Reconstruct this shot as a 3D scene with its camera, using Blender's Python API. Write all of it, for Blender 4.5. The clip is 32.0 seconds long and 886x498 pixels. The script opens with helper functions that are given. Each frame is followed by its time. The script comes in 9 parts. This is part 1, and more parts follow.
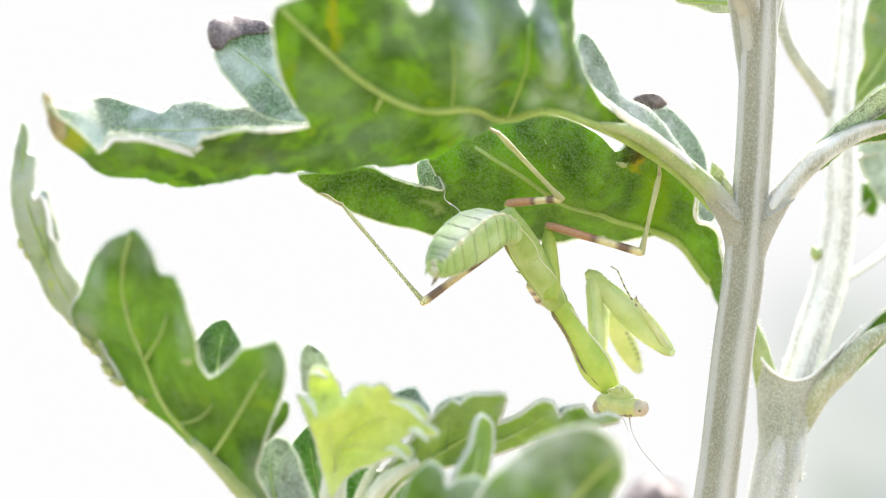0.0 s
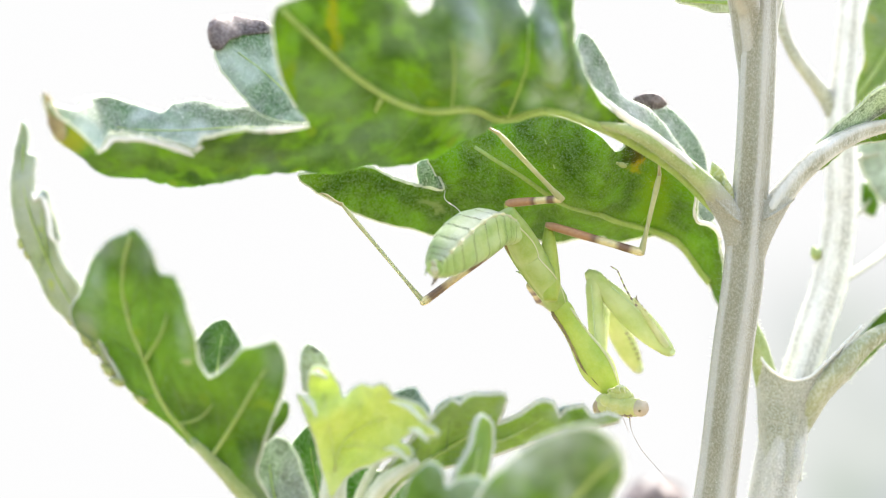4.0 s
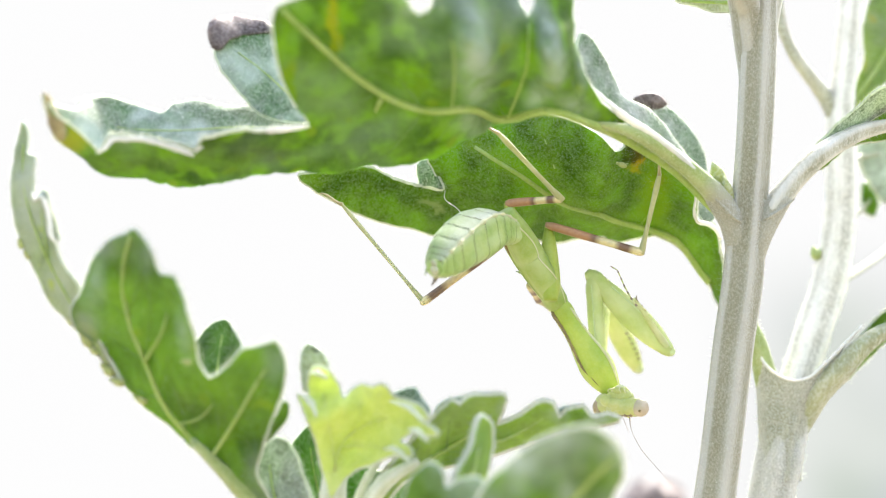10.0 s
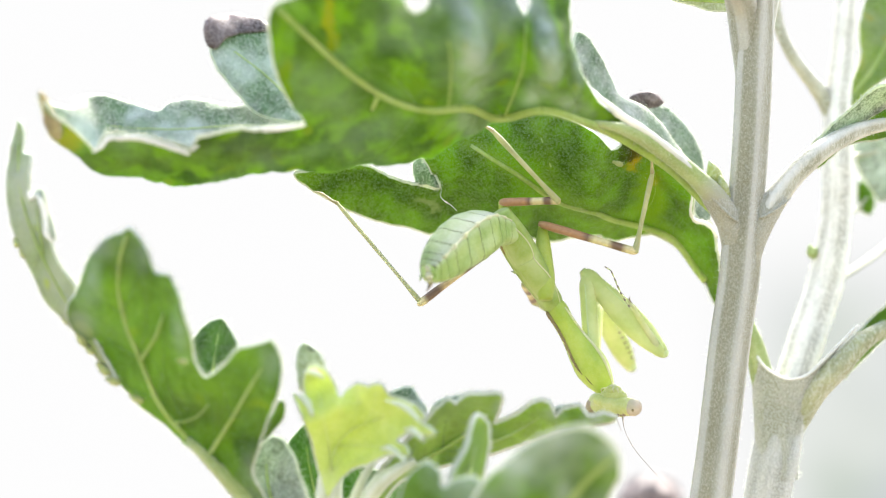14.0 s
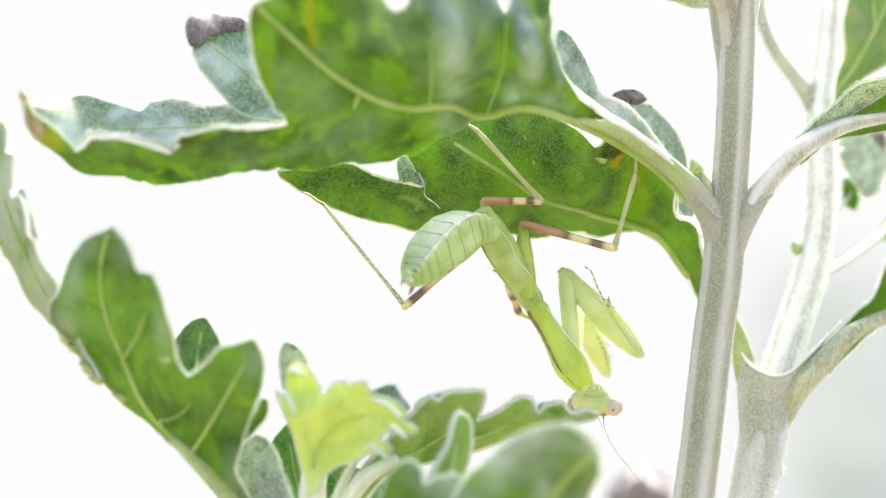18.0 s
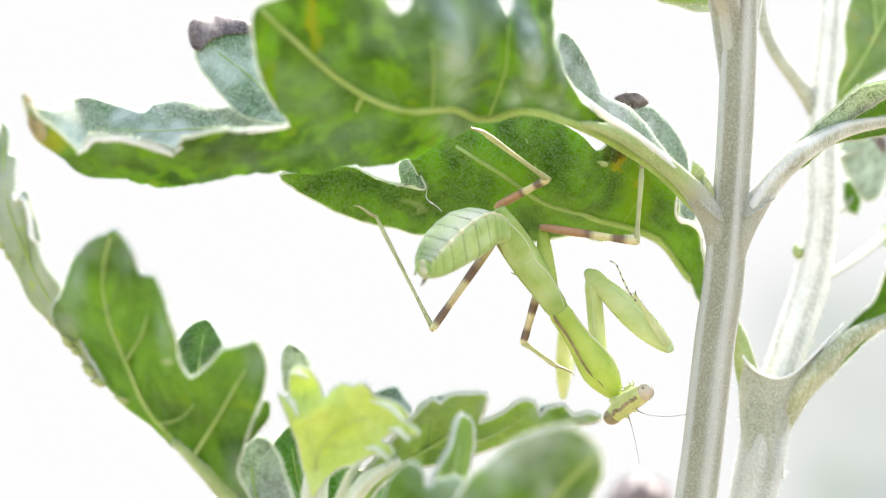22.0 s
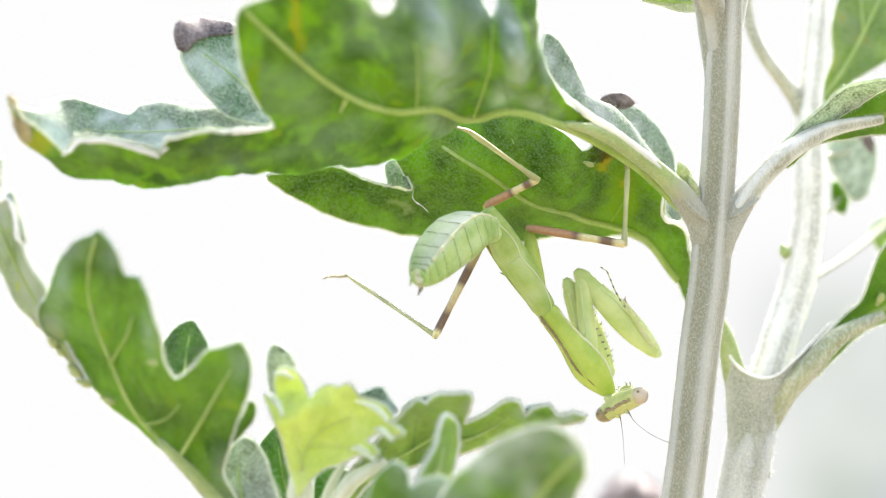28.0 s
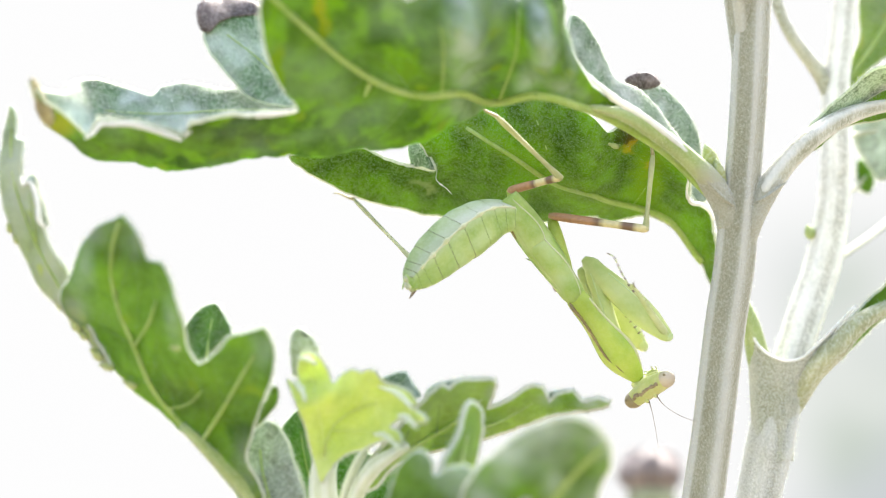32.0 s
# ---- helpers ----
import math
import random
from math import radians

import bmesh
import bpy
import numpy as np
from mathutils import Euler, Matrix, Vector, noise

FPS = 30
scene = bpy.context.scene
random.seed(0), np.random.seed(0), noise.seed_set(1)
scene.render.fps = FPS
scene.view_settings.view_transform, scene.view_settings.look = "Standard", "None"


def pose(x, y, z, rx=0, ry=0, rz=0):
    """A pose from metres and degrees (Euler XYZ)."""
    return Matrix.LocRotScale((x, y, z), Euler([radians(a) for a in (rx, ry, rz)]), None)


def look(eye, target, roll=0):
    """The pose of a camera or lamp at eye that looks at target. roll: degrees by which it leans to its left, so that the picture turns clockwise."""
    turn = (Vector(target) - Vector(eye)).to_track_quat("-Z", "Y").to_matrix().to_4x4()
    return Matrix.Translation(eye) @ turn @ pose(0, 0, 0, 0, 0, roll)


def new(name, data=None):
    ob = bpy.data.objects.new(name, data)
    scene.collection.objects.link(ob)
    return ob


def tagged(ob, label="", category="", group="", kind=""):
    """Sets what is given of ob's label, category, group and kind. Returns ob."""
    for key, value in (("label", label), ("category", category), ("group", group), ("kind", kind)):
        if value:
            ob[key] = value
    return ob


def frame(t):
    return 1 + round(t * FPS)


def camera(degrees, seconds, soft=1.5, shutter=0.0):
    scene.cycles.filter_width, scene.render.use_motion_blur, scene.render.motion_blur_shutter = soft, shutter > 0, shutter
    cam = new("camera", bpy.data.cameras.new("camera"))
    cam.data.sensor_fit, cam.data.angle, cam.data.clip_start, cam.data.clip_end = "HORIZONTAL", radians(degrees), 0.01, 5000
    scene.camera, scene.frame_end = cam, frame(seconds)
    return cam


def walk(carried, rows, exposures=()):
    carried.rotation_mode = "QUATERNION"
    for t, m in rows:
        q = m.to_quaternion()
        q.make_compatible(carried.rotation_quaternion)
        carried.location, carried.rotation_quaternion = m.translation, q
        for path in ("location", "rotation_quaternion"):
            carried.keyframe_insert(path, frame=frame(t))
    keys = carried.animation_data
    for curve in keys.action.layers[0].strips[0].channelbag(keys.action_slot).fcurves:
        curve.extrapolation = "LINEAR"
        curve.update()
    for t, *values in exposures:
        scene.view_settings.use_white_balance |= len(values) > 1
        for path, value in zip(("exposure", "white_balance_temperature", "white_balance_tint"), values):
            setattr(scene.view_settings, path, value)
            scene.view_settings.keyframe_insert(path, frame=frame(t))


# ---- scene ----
cam = camera(28, 32.0, soft=1.1, shutter=0.4)
cam.data.dof.use_dof = True
cam.data.dof.focus_distance = 0.2185
cam.data.dof.aperture_fstop = 12.5

# time, eye, target, roll
PATH = [
    (0, (0.00562, -0.20704, 0.40549), (-0.02306, 1.76339, 0.74692), -0.663),
    (11, (0.00562, -0.20704, 0.40549), (-0.02306, 1.76339, 0.74692), -0.663),
    (11.5, (0.00604, -0.20707, 0.40550), (-0.02468, 1.76364, 0.74514), -0.641),
    (12, (0.00588, -0.20697, 0.40588), (-0.02077, 1.76436, 0.74225), -0.675),
    (12.5, (0.00619, -0.20721, 0.40600), (-0.02430, 1.76437, 0.74059), -0.630),
    (13, (0.00587, -0.20703, 0.40563), (-0.01996, 1.76395, 0.74408), -0.728),
    (13.5, (0.00593, -0.20716, 0.40610), (-0.02117, 1.76458, 0.74003), -0.678),
    (14, (0.00554, -0.20694, 0.40612), (-0.01822, 1.76473, 0.74066), -0.656),
    (14.5, (0.00590, -0.20726, 0.40622), (-0.01957, 1.76464, 0.73933), -0.709),
    (16.5, (0.00677, -0.20710, 0.40551), (-0.01409, 1.76377, 0.74493), -0.851),
    (17, (0.00651, -0.20712, 0.40634), (-0.01070, 1.76514, 0.73785), -0.802),
    (17.5, (0.00728, -0.20749, 0.40588), (-0.01161, 1.76394, 0.74216), -0.847),
    (18, (0.00745, -0.20729, 0.40635), (-0.01520, 1.76535, 0.73527), -0.876),
    (18.5, (0.00699, -0.20705, 0.40607), (-0.01149, 1.76479, 0.73999), -0.869),
    (19, (0.00676, -0.20724, 0.40623), (-0.01621, 1.76492, 0.73797), -0.793),
    (19.5, (0.00696, -0.20720, 0.40659), (-0.01616, 1.76562, 0.73439), -0.790),
    (20, (0.00656, -0.20719, 0.40635), (-0.01457, 1.76504, 0.73778), -0.796),
    (20.5, (0.00667, -0.20736, 0.40620), (-0.02060, 1.76452, 0.73931), -0.757),
    (21, (0.00701, -0.20740, 0.40658), (-0.02000, 1.76542, 0.73405), -0.788),
    (21.5, (0.00743, -0.20734, 0.40649), (-0.01315, 1.76553, 0.73420), -0.862),
    (22, (0.00704, -0.20738, 0.40581), (-0.01397, 1.76391, 0.74284), -0.841),
    (22.5, (0.00800, -0.20742, 0.40616), (-0.01920, 1.76481, 0.73719), -0.824),
    (23, (0.00709, -0.20726, 0.40569), (-0.01253, 1.76388, 0.74362), -0.869),
    (23.5, (0.00661, -0.20711, 0.40561), (-0.00891, 1.76383, 0.74496), -0.859),
    (24, (0.00702, -0.20744, 0.40540), (-0.01879, 1.76290, 0.74756), -0.784),
    (24.5, (0.00676, -0.20706, 0.40539), (-0.01189, 1.76332, 0.74776), -0.852),
    (25, (0.00634, -0.20727, 0.40571), (-0.01139, 1.76365, 0.74504), -0.788),
    (25.5, (0.00618, -0.20694, 0.40518), (-0.01199, 1.76307, 0.74972), -0.853),
    (27.5, (0.00689, -0.20739, 0.40578), (-0.01204, 1.76383, 0.74335), -0.902),
    (28, (0.00880, -0.20774, 0.40567), (-0.01280, 1.76339, 0.74359), -0.950),
    (28.5, (0.00946, -0.20792, 0.40554), (-0.01082, 1.76287, 0.74549), -1.091),
    (29, (0.00880, -0.20782, 0.40675), (-0.01970, 1.76565, 0.73014), -0.994),
    (29.3, (0.01054, -0.20811, 0.41131), (-0.01912, 1.77092, 0.67679), -0.755),
    (29.5, (0.01172, -0.20788, 0.41141), (-0.00986, 1.77442, 0.67596), -0.976),
    (29.8, (0.00995, -0.20806, 0.40807), (-0.00894, 1.76493, 0.71855), -1.087),
    (30, (0.00817, -0.20785, 0.40340), (-0.02748, 1.75860, 0.76646), -1.082),
    (30.2, (0.00844, -0.20880, 0.40783), (-0.04596, 1.76600, 0.72570), -0.356),
    (30.5, (0.00900, -0.20749, 0.41303), (-0.03330, 1.77710, 0.65726), -0.618),
    (30.7, (0.00920, -0.20748, 0.41398), (-0.01293, 1.77478, 0.63683), -0.753),
    (31, (0.00851, -0.20730, 0.40921), (-0.00892, 1.77131, 0.70039), -0.925),
    (31.2, (0.00670, -0.20751, 0.40655), (-0.02406, 1.76908, 0.74131), -0.561),
    (31.5, (0.00554, -0.20713, 0.40677), (-0.02958, 1.76575, 0.73314), -0.499),
    (31.8, (0.00749, -0.20733, 0.40896), (-0.02543, 1.76974, 0.69612), -0.841),
    (32, (0.00760, -0.20704, 0.40967), (-0.02977, 1.77241, 0.69322), -0.595),
]
walk(cam, [(t, look(eye, target, roll)) for t, eye, target, roll in PATH])

# ---- light: bright hazy daylight, far too bright for the lens ----
scene.view_settings.exposure = 2.53
world = bpy.data.worlds.new("daylight")
scene.world = world
world.use_nodes = True
_n, _l = world.node_tree.nodes, world.node_tree.links
_n.clear()
_sky = _n.new("ShaderNodeTexSky")
_sky.sky_type = "NISHITA"
_sky.sun_disc = False
_sky.sun_elevation = radians(51)
_sky.sun_rotation = radians(25)
_sky.air_density = 1.0
_sky.dust_density = 4.0
_sky.ozone_density = 0.6
_bg = _n.new("ShaderNodeBackground")
_bg.inputs["Strength"].default_value = 0.15
_out = _n.new("ShaderNodeOutputWorld")
_haze = _n.new("ShaderNodeHueSaturation")
_haze.inputs["Saturation"].default_value = 0.78
_l.new(_sky.outputs[0], _haze.inputs["Color"])
_l.new(_haze.outputs[0], _bg.inputs[0])
_l.new(_bg.outputs[0], _out.inputs[0])

_sun = bpy.data.lights.new("sun", "SUN")
_sun.energy = 3.8
_sun.angle = radians(9)
_sun.color = (1.0, 0.945, 0.885)
sun = new("sun", _sun)
sun.matrix_world = look((0.6, 1.3, 2.21), (0, 0, 0.44))


# ---- materials ----
def material(name):
    m = bpy.data.materials.new(name)
    m.use_nodes = True
    m.node_tree.nodes.clear()
    return m, m.node_tree.nodes, m.node_tree.links


def ramp(n, stops):
    r = n.new("ShaderNodeValToRGB")
    while len(r.color_ramp.elements) < len(stops):
        r.color_ramp.elements.new(0.5)
    for e, (p, c) in zip(r.color_ramp.elements, stops):
        e.position, e.color = p, (*c, 1)
    return r


def tex_noise(n, l, coord, scale, detail=3.0, rough=0.55):
    t = n.new("ShaderNodeTexNoise")
    t.inputs["Scale"].default_value = scale
    t.inputs["Detail"].default_value = detail
    t.inputs["Roughness"].default_value = rough
    l.new(coord, t.inputs["Vector"])
    return t


def mix_rgb(n, l, fac, a, b, kind="MIX"):
    m = n.new("ShaderNodeMix")
    m.data_type, m.blend_type = "RGBA", kind
    for socket, value in ((m.inputs[0], fac), (m.inputs[6], a), (m.inputs[7], b)):
        if isinstance(value, bpy.types.NodeSocket):
            l.new(value, socket)
        elif isinstance(value, (int, float)):
            socket.default_value = value
        else:
            socket.default_value = (*value, 1)
    return m.outputs[2]


def tissue(name, dark, light, glow=None, through_light=0.35, down=(0.75, 0.78, 0.72), down_amount=0.25, rough=0.6, sheen=0.3, bump=0.25, patch=260, grain=2600, net=0.0, net_scale=330, spots=None, bloom_and_glint=None, stretch=1.0, marks=(), powder_and_glint=None, ridge=None, mottle=0.0, streaks=None, nerve=None, gloss=0.35):
    """Plant or insect skin: blotches, fine down, light passing through."""
    m, n, l = material(name)
    co = n.new("ShaderNodeTexCoord").outputs["Object"]
    if stretch != 1.0:
        mp = n.new("ShaderNodeMapping")
        mp.inputs["Scale"].default_value = (1, 1, stretch)
        l.new(co, mp.inputs[0])
        co = mp.outputs[0]
    big = tex_noise(n, l, co, patch, 4)
    fine = tex_noise(n, l, co, grain, 2, 0.7)
    base = ramp(n, [(0.36, dark), (0.64, light)])
    l.new(big.outputs[0], base.inputs[0])
    skin = base.outputs[0]
    if ridge:
        # paler down along the raised ribs; the grooves' shading is partly put into the colour
        crest = ramp(n, [(0.36, ridge[0]), (0.64, ridge[1])])
        l.new(big.outputs[0], crest.inputs[0])
        where = n.new("ShaderNodeAttribute")
        where.attribute_name = "rib"
        skin = mix_rgb(n, l, where.outputs["Fac"], skin, crest.outputs[0])
    if mottle:
        # cells between the finest veins: lighter and darker patches
        patchy = tex_noise(n, l, co, 620, 3, 0.6)
        pr = ramp(n, [(0.34, (0.14, 0.14, 0.14)), (0.66, (0.84, 0.84, 0.84))])
        l.new(patchy.outputs[0], pr.inputs[0])
        skin = mix_rgb(n, l, mottle, skin, pr.outputs[0], "OVERLAY")
    if streaks:
        # thin tissue in stripes that run with the veins
        mp2 = n.new("ShaderNodeMapping")
        mp2.inputs["Rotation"].default_value = (0, radians(streaks[2]), 0)
        mp2.inputs["Scale"].default_value = (streaks[0], streaks[0], streaks[1])
        l.new(co, mp2.inputs[0])
        band = tex_noise(n, l, mp2.outputs[0], 1.0, 3, 0.5)
        sr2 = ramp(n, [(0.47, (0, 0, 0)), (0.66, (streaks[3],) * 3)])
        l.new(band.outputs[0], sr2.inputs[0])
        skin = mix_rgb(n, l, sr2.outputs[0], skin, streaks[4])
    if nerve:
        by = n.new("ShaderNodeAttribute")
        by.attribute_name = "nerve"
        amount = n.new("ShaderNodeMath")
        amount.operation = "MULTIPLY"
        amount.inputs[1].default_value = nerve[0]
        l.new(by.outputs["Fac"], amount.inputs[0])
        skin = mix_rgb(n, l, amount.outputs[0], skin, nerve[1])
    fuzz = ramp(n, [(0.44, (0, 0, 0)), (0.62, (1, 1, 1))])
    l.new(fine.outputs[0], fuzz.inputs[0])
    scaled = n.new("ShaderNodeMath")
    scaled.operation = "MULTIPLY"
    l.new(fuzz.outputs[0], scaled.inputs[0])
    scaled.inputs[1].default_value = down_amount
    col = mix_rgb(n, l, scaled.outputs[0], skin, down)
    # wide pale patches; on the abdomen they are painted highlights
    if bloom_and_glint:
        wide = tex_noise(n, l, co, bloom_and_glint[0], 2)
        br = ramp(n, [(bloom_and_glint[1], (0, 0, 0)), (bloom_and_glint[1] + 0.22, (bloom_and_glint[2],) * 3)])
        l.new(wide.outputs[0], br.inputs[0])
        col = mix_rgb(n, l, br.outputs[0], col, bloom_and_glint[3])
    if net > 0:
        vor = n.new("ShaderNodeTexVoronoi")
        vor.feature = "DISTANCE_TO_EDGE"
        vor.inputs["Scale"].default_value = net_scale
        warp = n.new("ShaderNodeMixRGB")
        warp.inputs[0].default_value = 0.0012
        l.new(co, warp.inputs[1])
        l.new(big.outputs[1], warp.inputs[2])
        l.new(warp.outputs[0], vor.inputs["Vector"])
        vr = ramp(n, [(0.0, (net, net, net)), (0.09, (0, 0, 0))])
        l.new(vor.outputs["Distance"], vr.inputs[0])
        col = mix_rgb(n, l, vr.outputs[0], col, tuple(min(1, c * 1.9 + 0.03) for c in light))
    if spots:
        speck = tex_noise(n, l, co, spots[0], 1)
        sr = ramp(n, [(spots[1], (0, 0, 0)), (spots[1] + 0.07, (1, 1, 1))])
        l.new(speck.outputs[0], sr.inputs[0])
        col = mix_rgb(n, l, sr.outputs[0], col, spots[2])
    if powder_and_glint:
        # whitish down and painted glints round a few skin spots, broken up by noise
        wide = tex_noise(n, l, co, 250, 4)
        for px, py, pz, rx, rz, amount in powder_and_glint:
            sub = n.new("ShaderNodeVectorMath")
            sub.operation = "SUBTRACT"
            sub.inputs[1].default_value = (px * 0.001, py * 0.001, pz * 0.001)
            l.new(co, sub.inputs[0])
            mul = n.new("ShaderNodeVectorMath")
            mul.operation = "MULTIPLY"
            mul.inputs[1].default_value = (1000 / rx, 0, 1000 / rz)
            l.new(sub.outputs[0], mul.inputs[0])
            size = n.new("ShaderNodeVectorMath")
            size.operation = "LENGTH"
            l.new(mul.outputs[0], size.inputs[0])
            fall = n.new("ShaderNodeMapRange")
            fall.interpolation_type = "SMOOTHSTEP"
            for k, v in ((1, 1.0), (2, 0.0), (3, 0.0), (4, amount)):
                fall.inputs[k].default_value = v
            l.new(size.outputs["Value"], fall.inputs[0])
            wr = ramp(n, [(0.36, (0.3, 0.3, 0.3)), (0.6, (1, 1, 1))])
            l.new(wide.outputs[0], wr.inputs[0])
            both = n.new("ShaderNodeMath")
            both.operation = "MULTIPLY"
            l.new(fall.outputs[0], both.inputs[0])
            l.new(wr.outputs[0], both.inputs[1])
            col = mix_rgb(n, l, both.outputs[0], col, (0.56, 0.64, 0.61))
    for px, py, pz, rx, rz, tint in marks:
        # a patch with a ragged edge: yellowed, dead, or painted as light glowing through
        warp2 = n.new("ShaderNodeMixRGB")
        warp2.inputs[0].default_value = 0.0045
        rag = tex_noise(n, l, co, 380, 3)
        l.new(co, warp2.inputs[1])
        l.new(rag.outputs[1], warp2.inputs[2])
        sub = n.new("ShaderNodeVectorMath")
        sub.operation = "SUBTRACT"
        sub.inputs[1].default_value = (px * 0.001 * 0.9955 + 0.00225, 0, pz * 0.001 * 0.9955 + 0.00225)
        l.new(warp2.outputs[0], sub.inputs[0])
        mul = n.new("ShaderNodeVectorMath")
        mul.operation = "MULTIPLY"
        mul.inputs[1].default_value = (1000 / rx, 0, 1000 / rz)
        l.new(sub.outputs[0], mul.inputs[0])
        size = n.new("ShaderNodeVectorMath")
        size.operation = "LENGTH"
        l.new(mul.outputs[0], size.inputs[0])
        fall = n.new("ShaderNodeMapRange")
        fall.interpolation_type = "SMOOTHSTEP"
        for k, v in ((1, 1.2), (2, 0.35), (3, 0.0), (4, 0.95)):
            fall.inputs[k].default_value = v
        l.new(size.outputs["Value"], fall.inputs[0])
        col = mix_rgb(n, l, fall.outputs[0], col, tint)
    b = n.new("ShaderNodeBsdfPrincipled")
    l.new(col, b.inputs["Base Color"])
    b.inputs["Roughness"].default_value = rough
    b.inputs["Specular IOR Level"].default_value = gloss
    b.inputs["Sheen Weight"].default_value = sheen
    b.inputs["Sheen Roughness"].default_value = 0.4
    bm_ = n.new("ShaderNodeBump")
    bm_.inputs["Strength"].default_value = bump
    bm_.inputs["Distance"].default_value = 0.0003
    l.new(fine.outputs[0], bm_.inputs["Height"])
    l.new(bm_.outputs[0], b.inputs["Normal"])
    out = n.new("ShaderNodeOutputMaterial")
    if through_light > 0:
        tr = n.new("ShaderNodeBsdfTranslucent")
        if glow:
            l.new(mix_rgb(n, l, 0.5 if marks else 0.75, col, glow), tr.inputs[0])
        else:
            l.new(col, tr.inputs[0])
        mx = n.new("ShaderNodeMixShader")
        mx.inputs[0].default_value = through_light
        l.new(b.outputs[0], mx.inputs[1])
        l.new(tr.outputs[0], mx.inputs[2])
        l.new(mx.outputs[0], out.inputs[0])
    else:
        l.new(b.outputs[0], out.inputs[0])
    return m


LEAF_UNDER = tissue("leaf_underside", (0.0286, 0.09, 0.0048), (0.132, 0.26, 0.0224), (0.242, 0.5, 0.0096), 0.48, down=(0.3, 0.42, 0.2), grain=3600, bump=0.6, down_amount=0.25, sheen=0.04, mottle=0.45, nerve=(0.5, (0.26, 0.42, 0.05)), streaks=(150, 70, 20, 0.5, (0.2, 0.4, 0.01)), net=0.12, net_scale=520, patch=150, spots=(240, 0.67, (0.22, 0.32, 0.03)), bloom_and_glint=(85, 0.5, 0.5, (0.2, 0.31, 0.12)), gloss=0.12)
# its whitish patches are sky highlights on the folds, put into the colour
LEAF_NEAR = tissue("near_leaf_underside", (0.011, 0.043, 0.008), (0.138, 0.245, 0.036), (0.25, 0.48, 0.02), 0.5, down=(0.3, 0.42, 0.2), grain=3600, bump=0.6, down_amount=0.15, sheen=0.05, mottle=0.35, nerve=(0.35, (0.24, 0.4, 0.04)), streaks=(330, 75, 6, 0.85, (0.225, 0.47, 0.006)), net=0.12, net_scale=520, patch=150, spots=(240, 0.67, (0.22, 0.32, 0.03)), bloom_and_glint=(95, 0.48, 0.6, (0.25, 0.32, 0.26)),
    powder_and_glint=[(6.7, -20.3, 458.5, 3.2, 8.0, 0.95), (14.6, -20.5, 461.2, 2.0, 5.0, 1.00), (15.4, -20.5, 458.2, 2.0, 3.4, 1.00), (13.4, -19.5, 455.6, 2.2, 2.4, 0.9), (12.6, -21.1, 465.0, 2.6, 3.4, 0.8), (18.6, -21.1, 461.0, 1.4, 6.0, 0.8), (18.2, -19.5, 455.4, 3.4, 1.6, 0.8), (9.0, -19.4, 453.5, 8.0, 1.8, 0.50), (4.2, -21.3, 463.9, 4.0, 4.0, 0.40), (10.3, -21.1, 463.2, 2.5, 5.0, 0.35), (-0.4, -21.2, 463.0, 5.0, 5.0, 0.45)],
    marks=[(-8.4, -26.3, 462.2, 0.9, 4.2, (0.42, 0.4, 0.02)), (-8.1, -25.9, 460.2, 0.7, 1.6, (0.3, 0.34, 0.02)), (-13.5, -25.3, 456.2, 0.7, 1.5, (0.18, 0.31, 0.015)), (0.9, -25.2, 456.6, 0.7, 1.2, (0.16, 0.29, 0.02)), (-24.7, -23.7, 446.3, 2.2, 1.2, (0.24, 0.36, 0.02)), (-38.2, -19.0, 451.4, 2.0, 1.3, (0.42, 0.42, 0.04))], gloss=0.1)
# the widest green mark is light glowing through, put into the colour
LEAF_BACK = tissue("back_leaf_underside", (0.014, 0.046, 0.004), (0.115, 0.222, 0.013), (0.26, 0.45, 0.008), 0.5, down=(0.36, 0.46, 0.26), grain=3000, bump=0.8, down_amount=0.3, sheen=0.04, mottle=0.65, nerve=(0.6, (0.3, 0.45, 0.04)), streaks=(190, 110, 35, 0.75, (0.18, 0.42, 0.003)), net=0.12, net_scale=520, patch=170, bloom_and_glint=(110, 0.55, 0.35, (0.2, 0.31, 0.1)),
    marks=[(1.2, 11.5, 449.7, 1.7, 0.75, (0.27, 0.31, 0.14)), (29.6, 10.8, 450.6, 2.6, 4.2, (0.2, 0.33, 0.012)), (26.7, 10.2, 453.6, 1.5, 0.9, (0.42, 0.36, 0.02)), (27.0, 10.3, 454.0, 0.8, 0.5, (0.5, 0.33, 0.012)), (29.6, 10.8, 451.6, 0.9, 0.7, (0.4, 0.36, 0.02)), (25.6, 10.0, 455.2, 1.5, 1.3, (0.03, 0.014, 0.006)), (26.4, 10.1, 454.4, 0.9, 0.8, (0.09, 0.045, 0.012))], gloss=0.1)
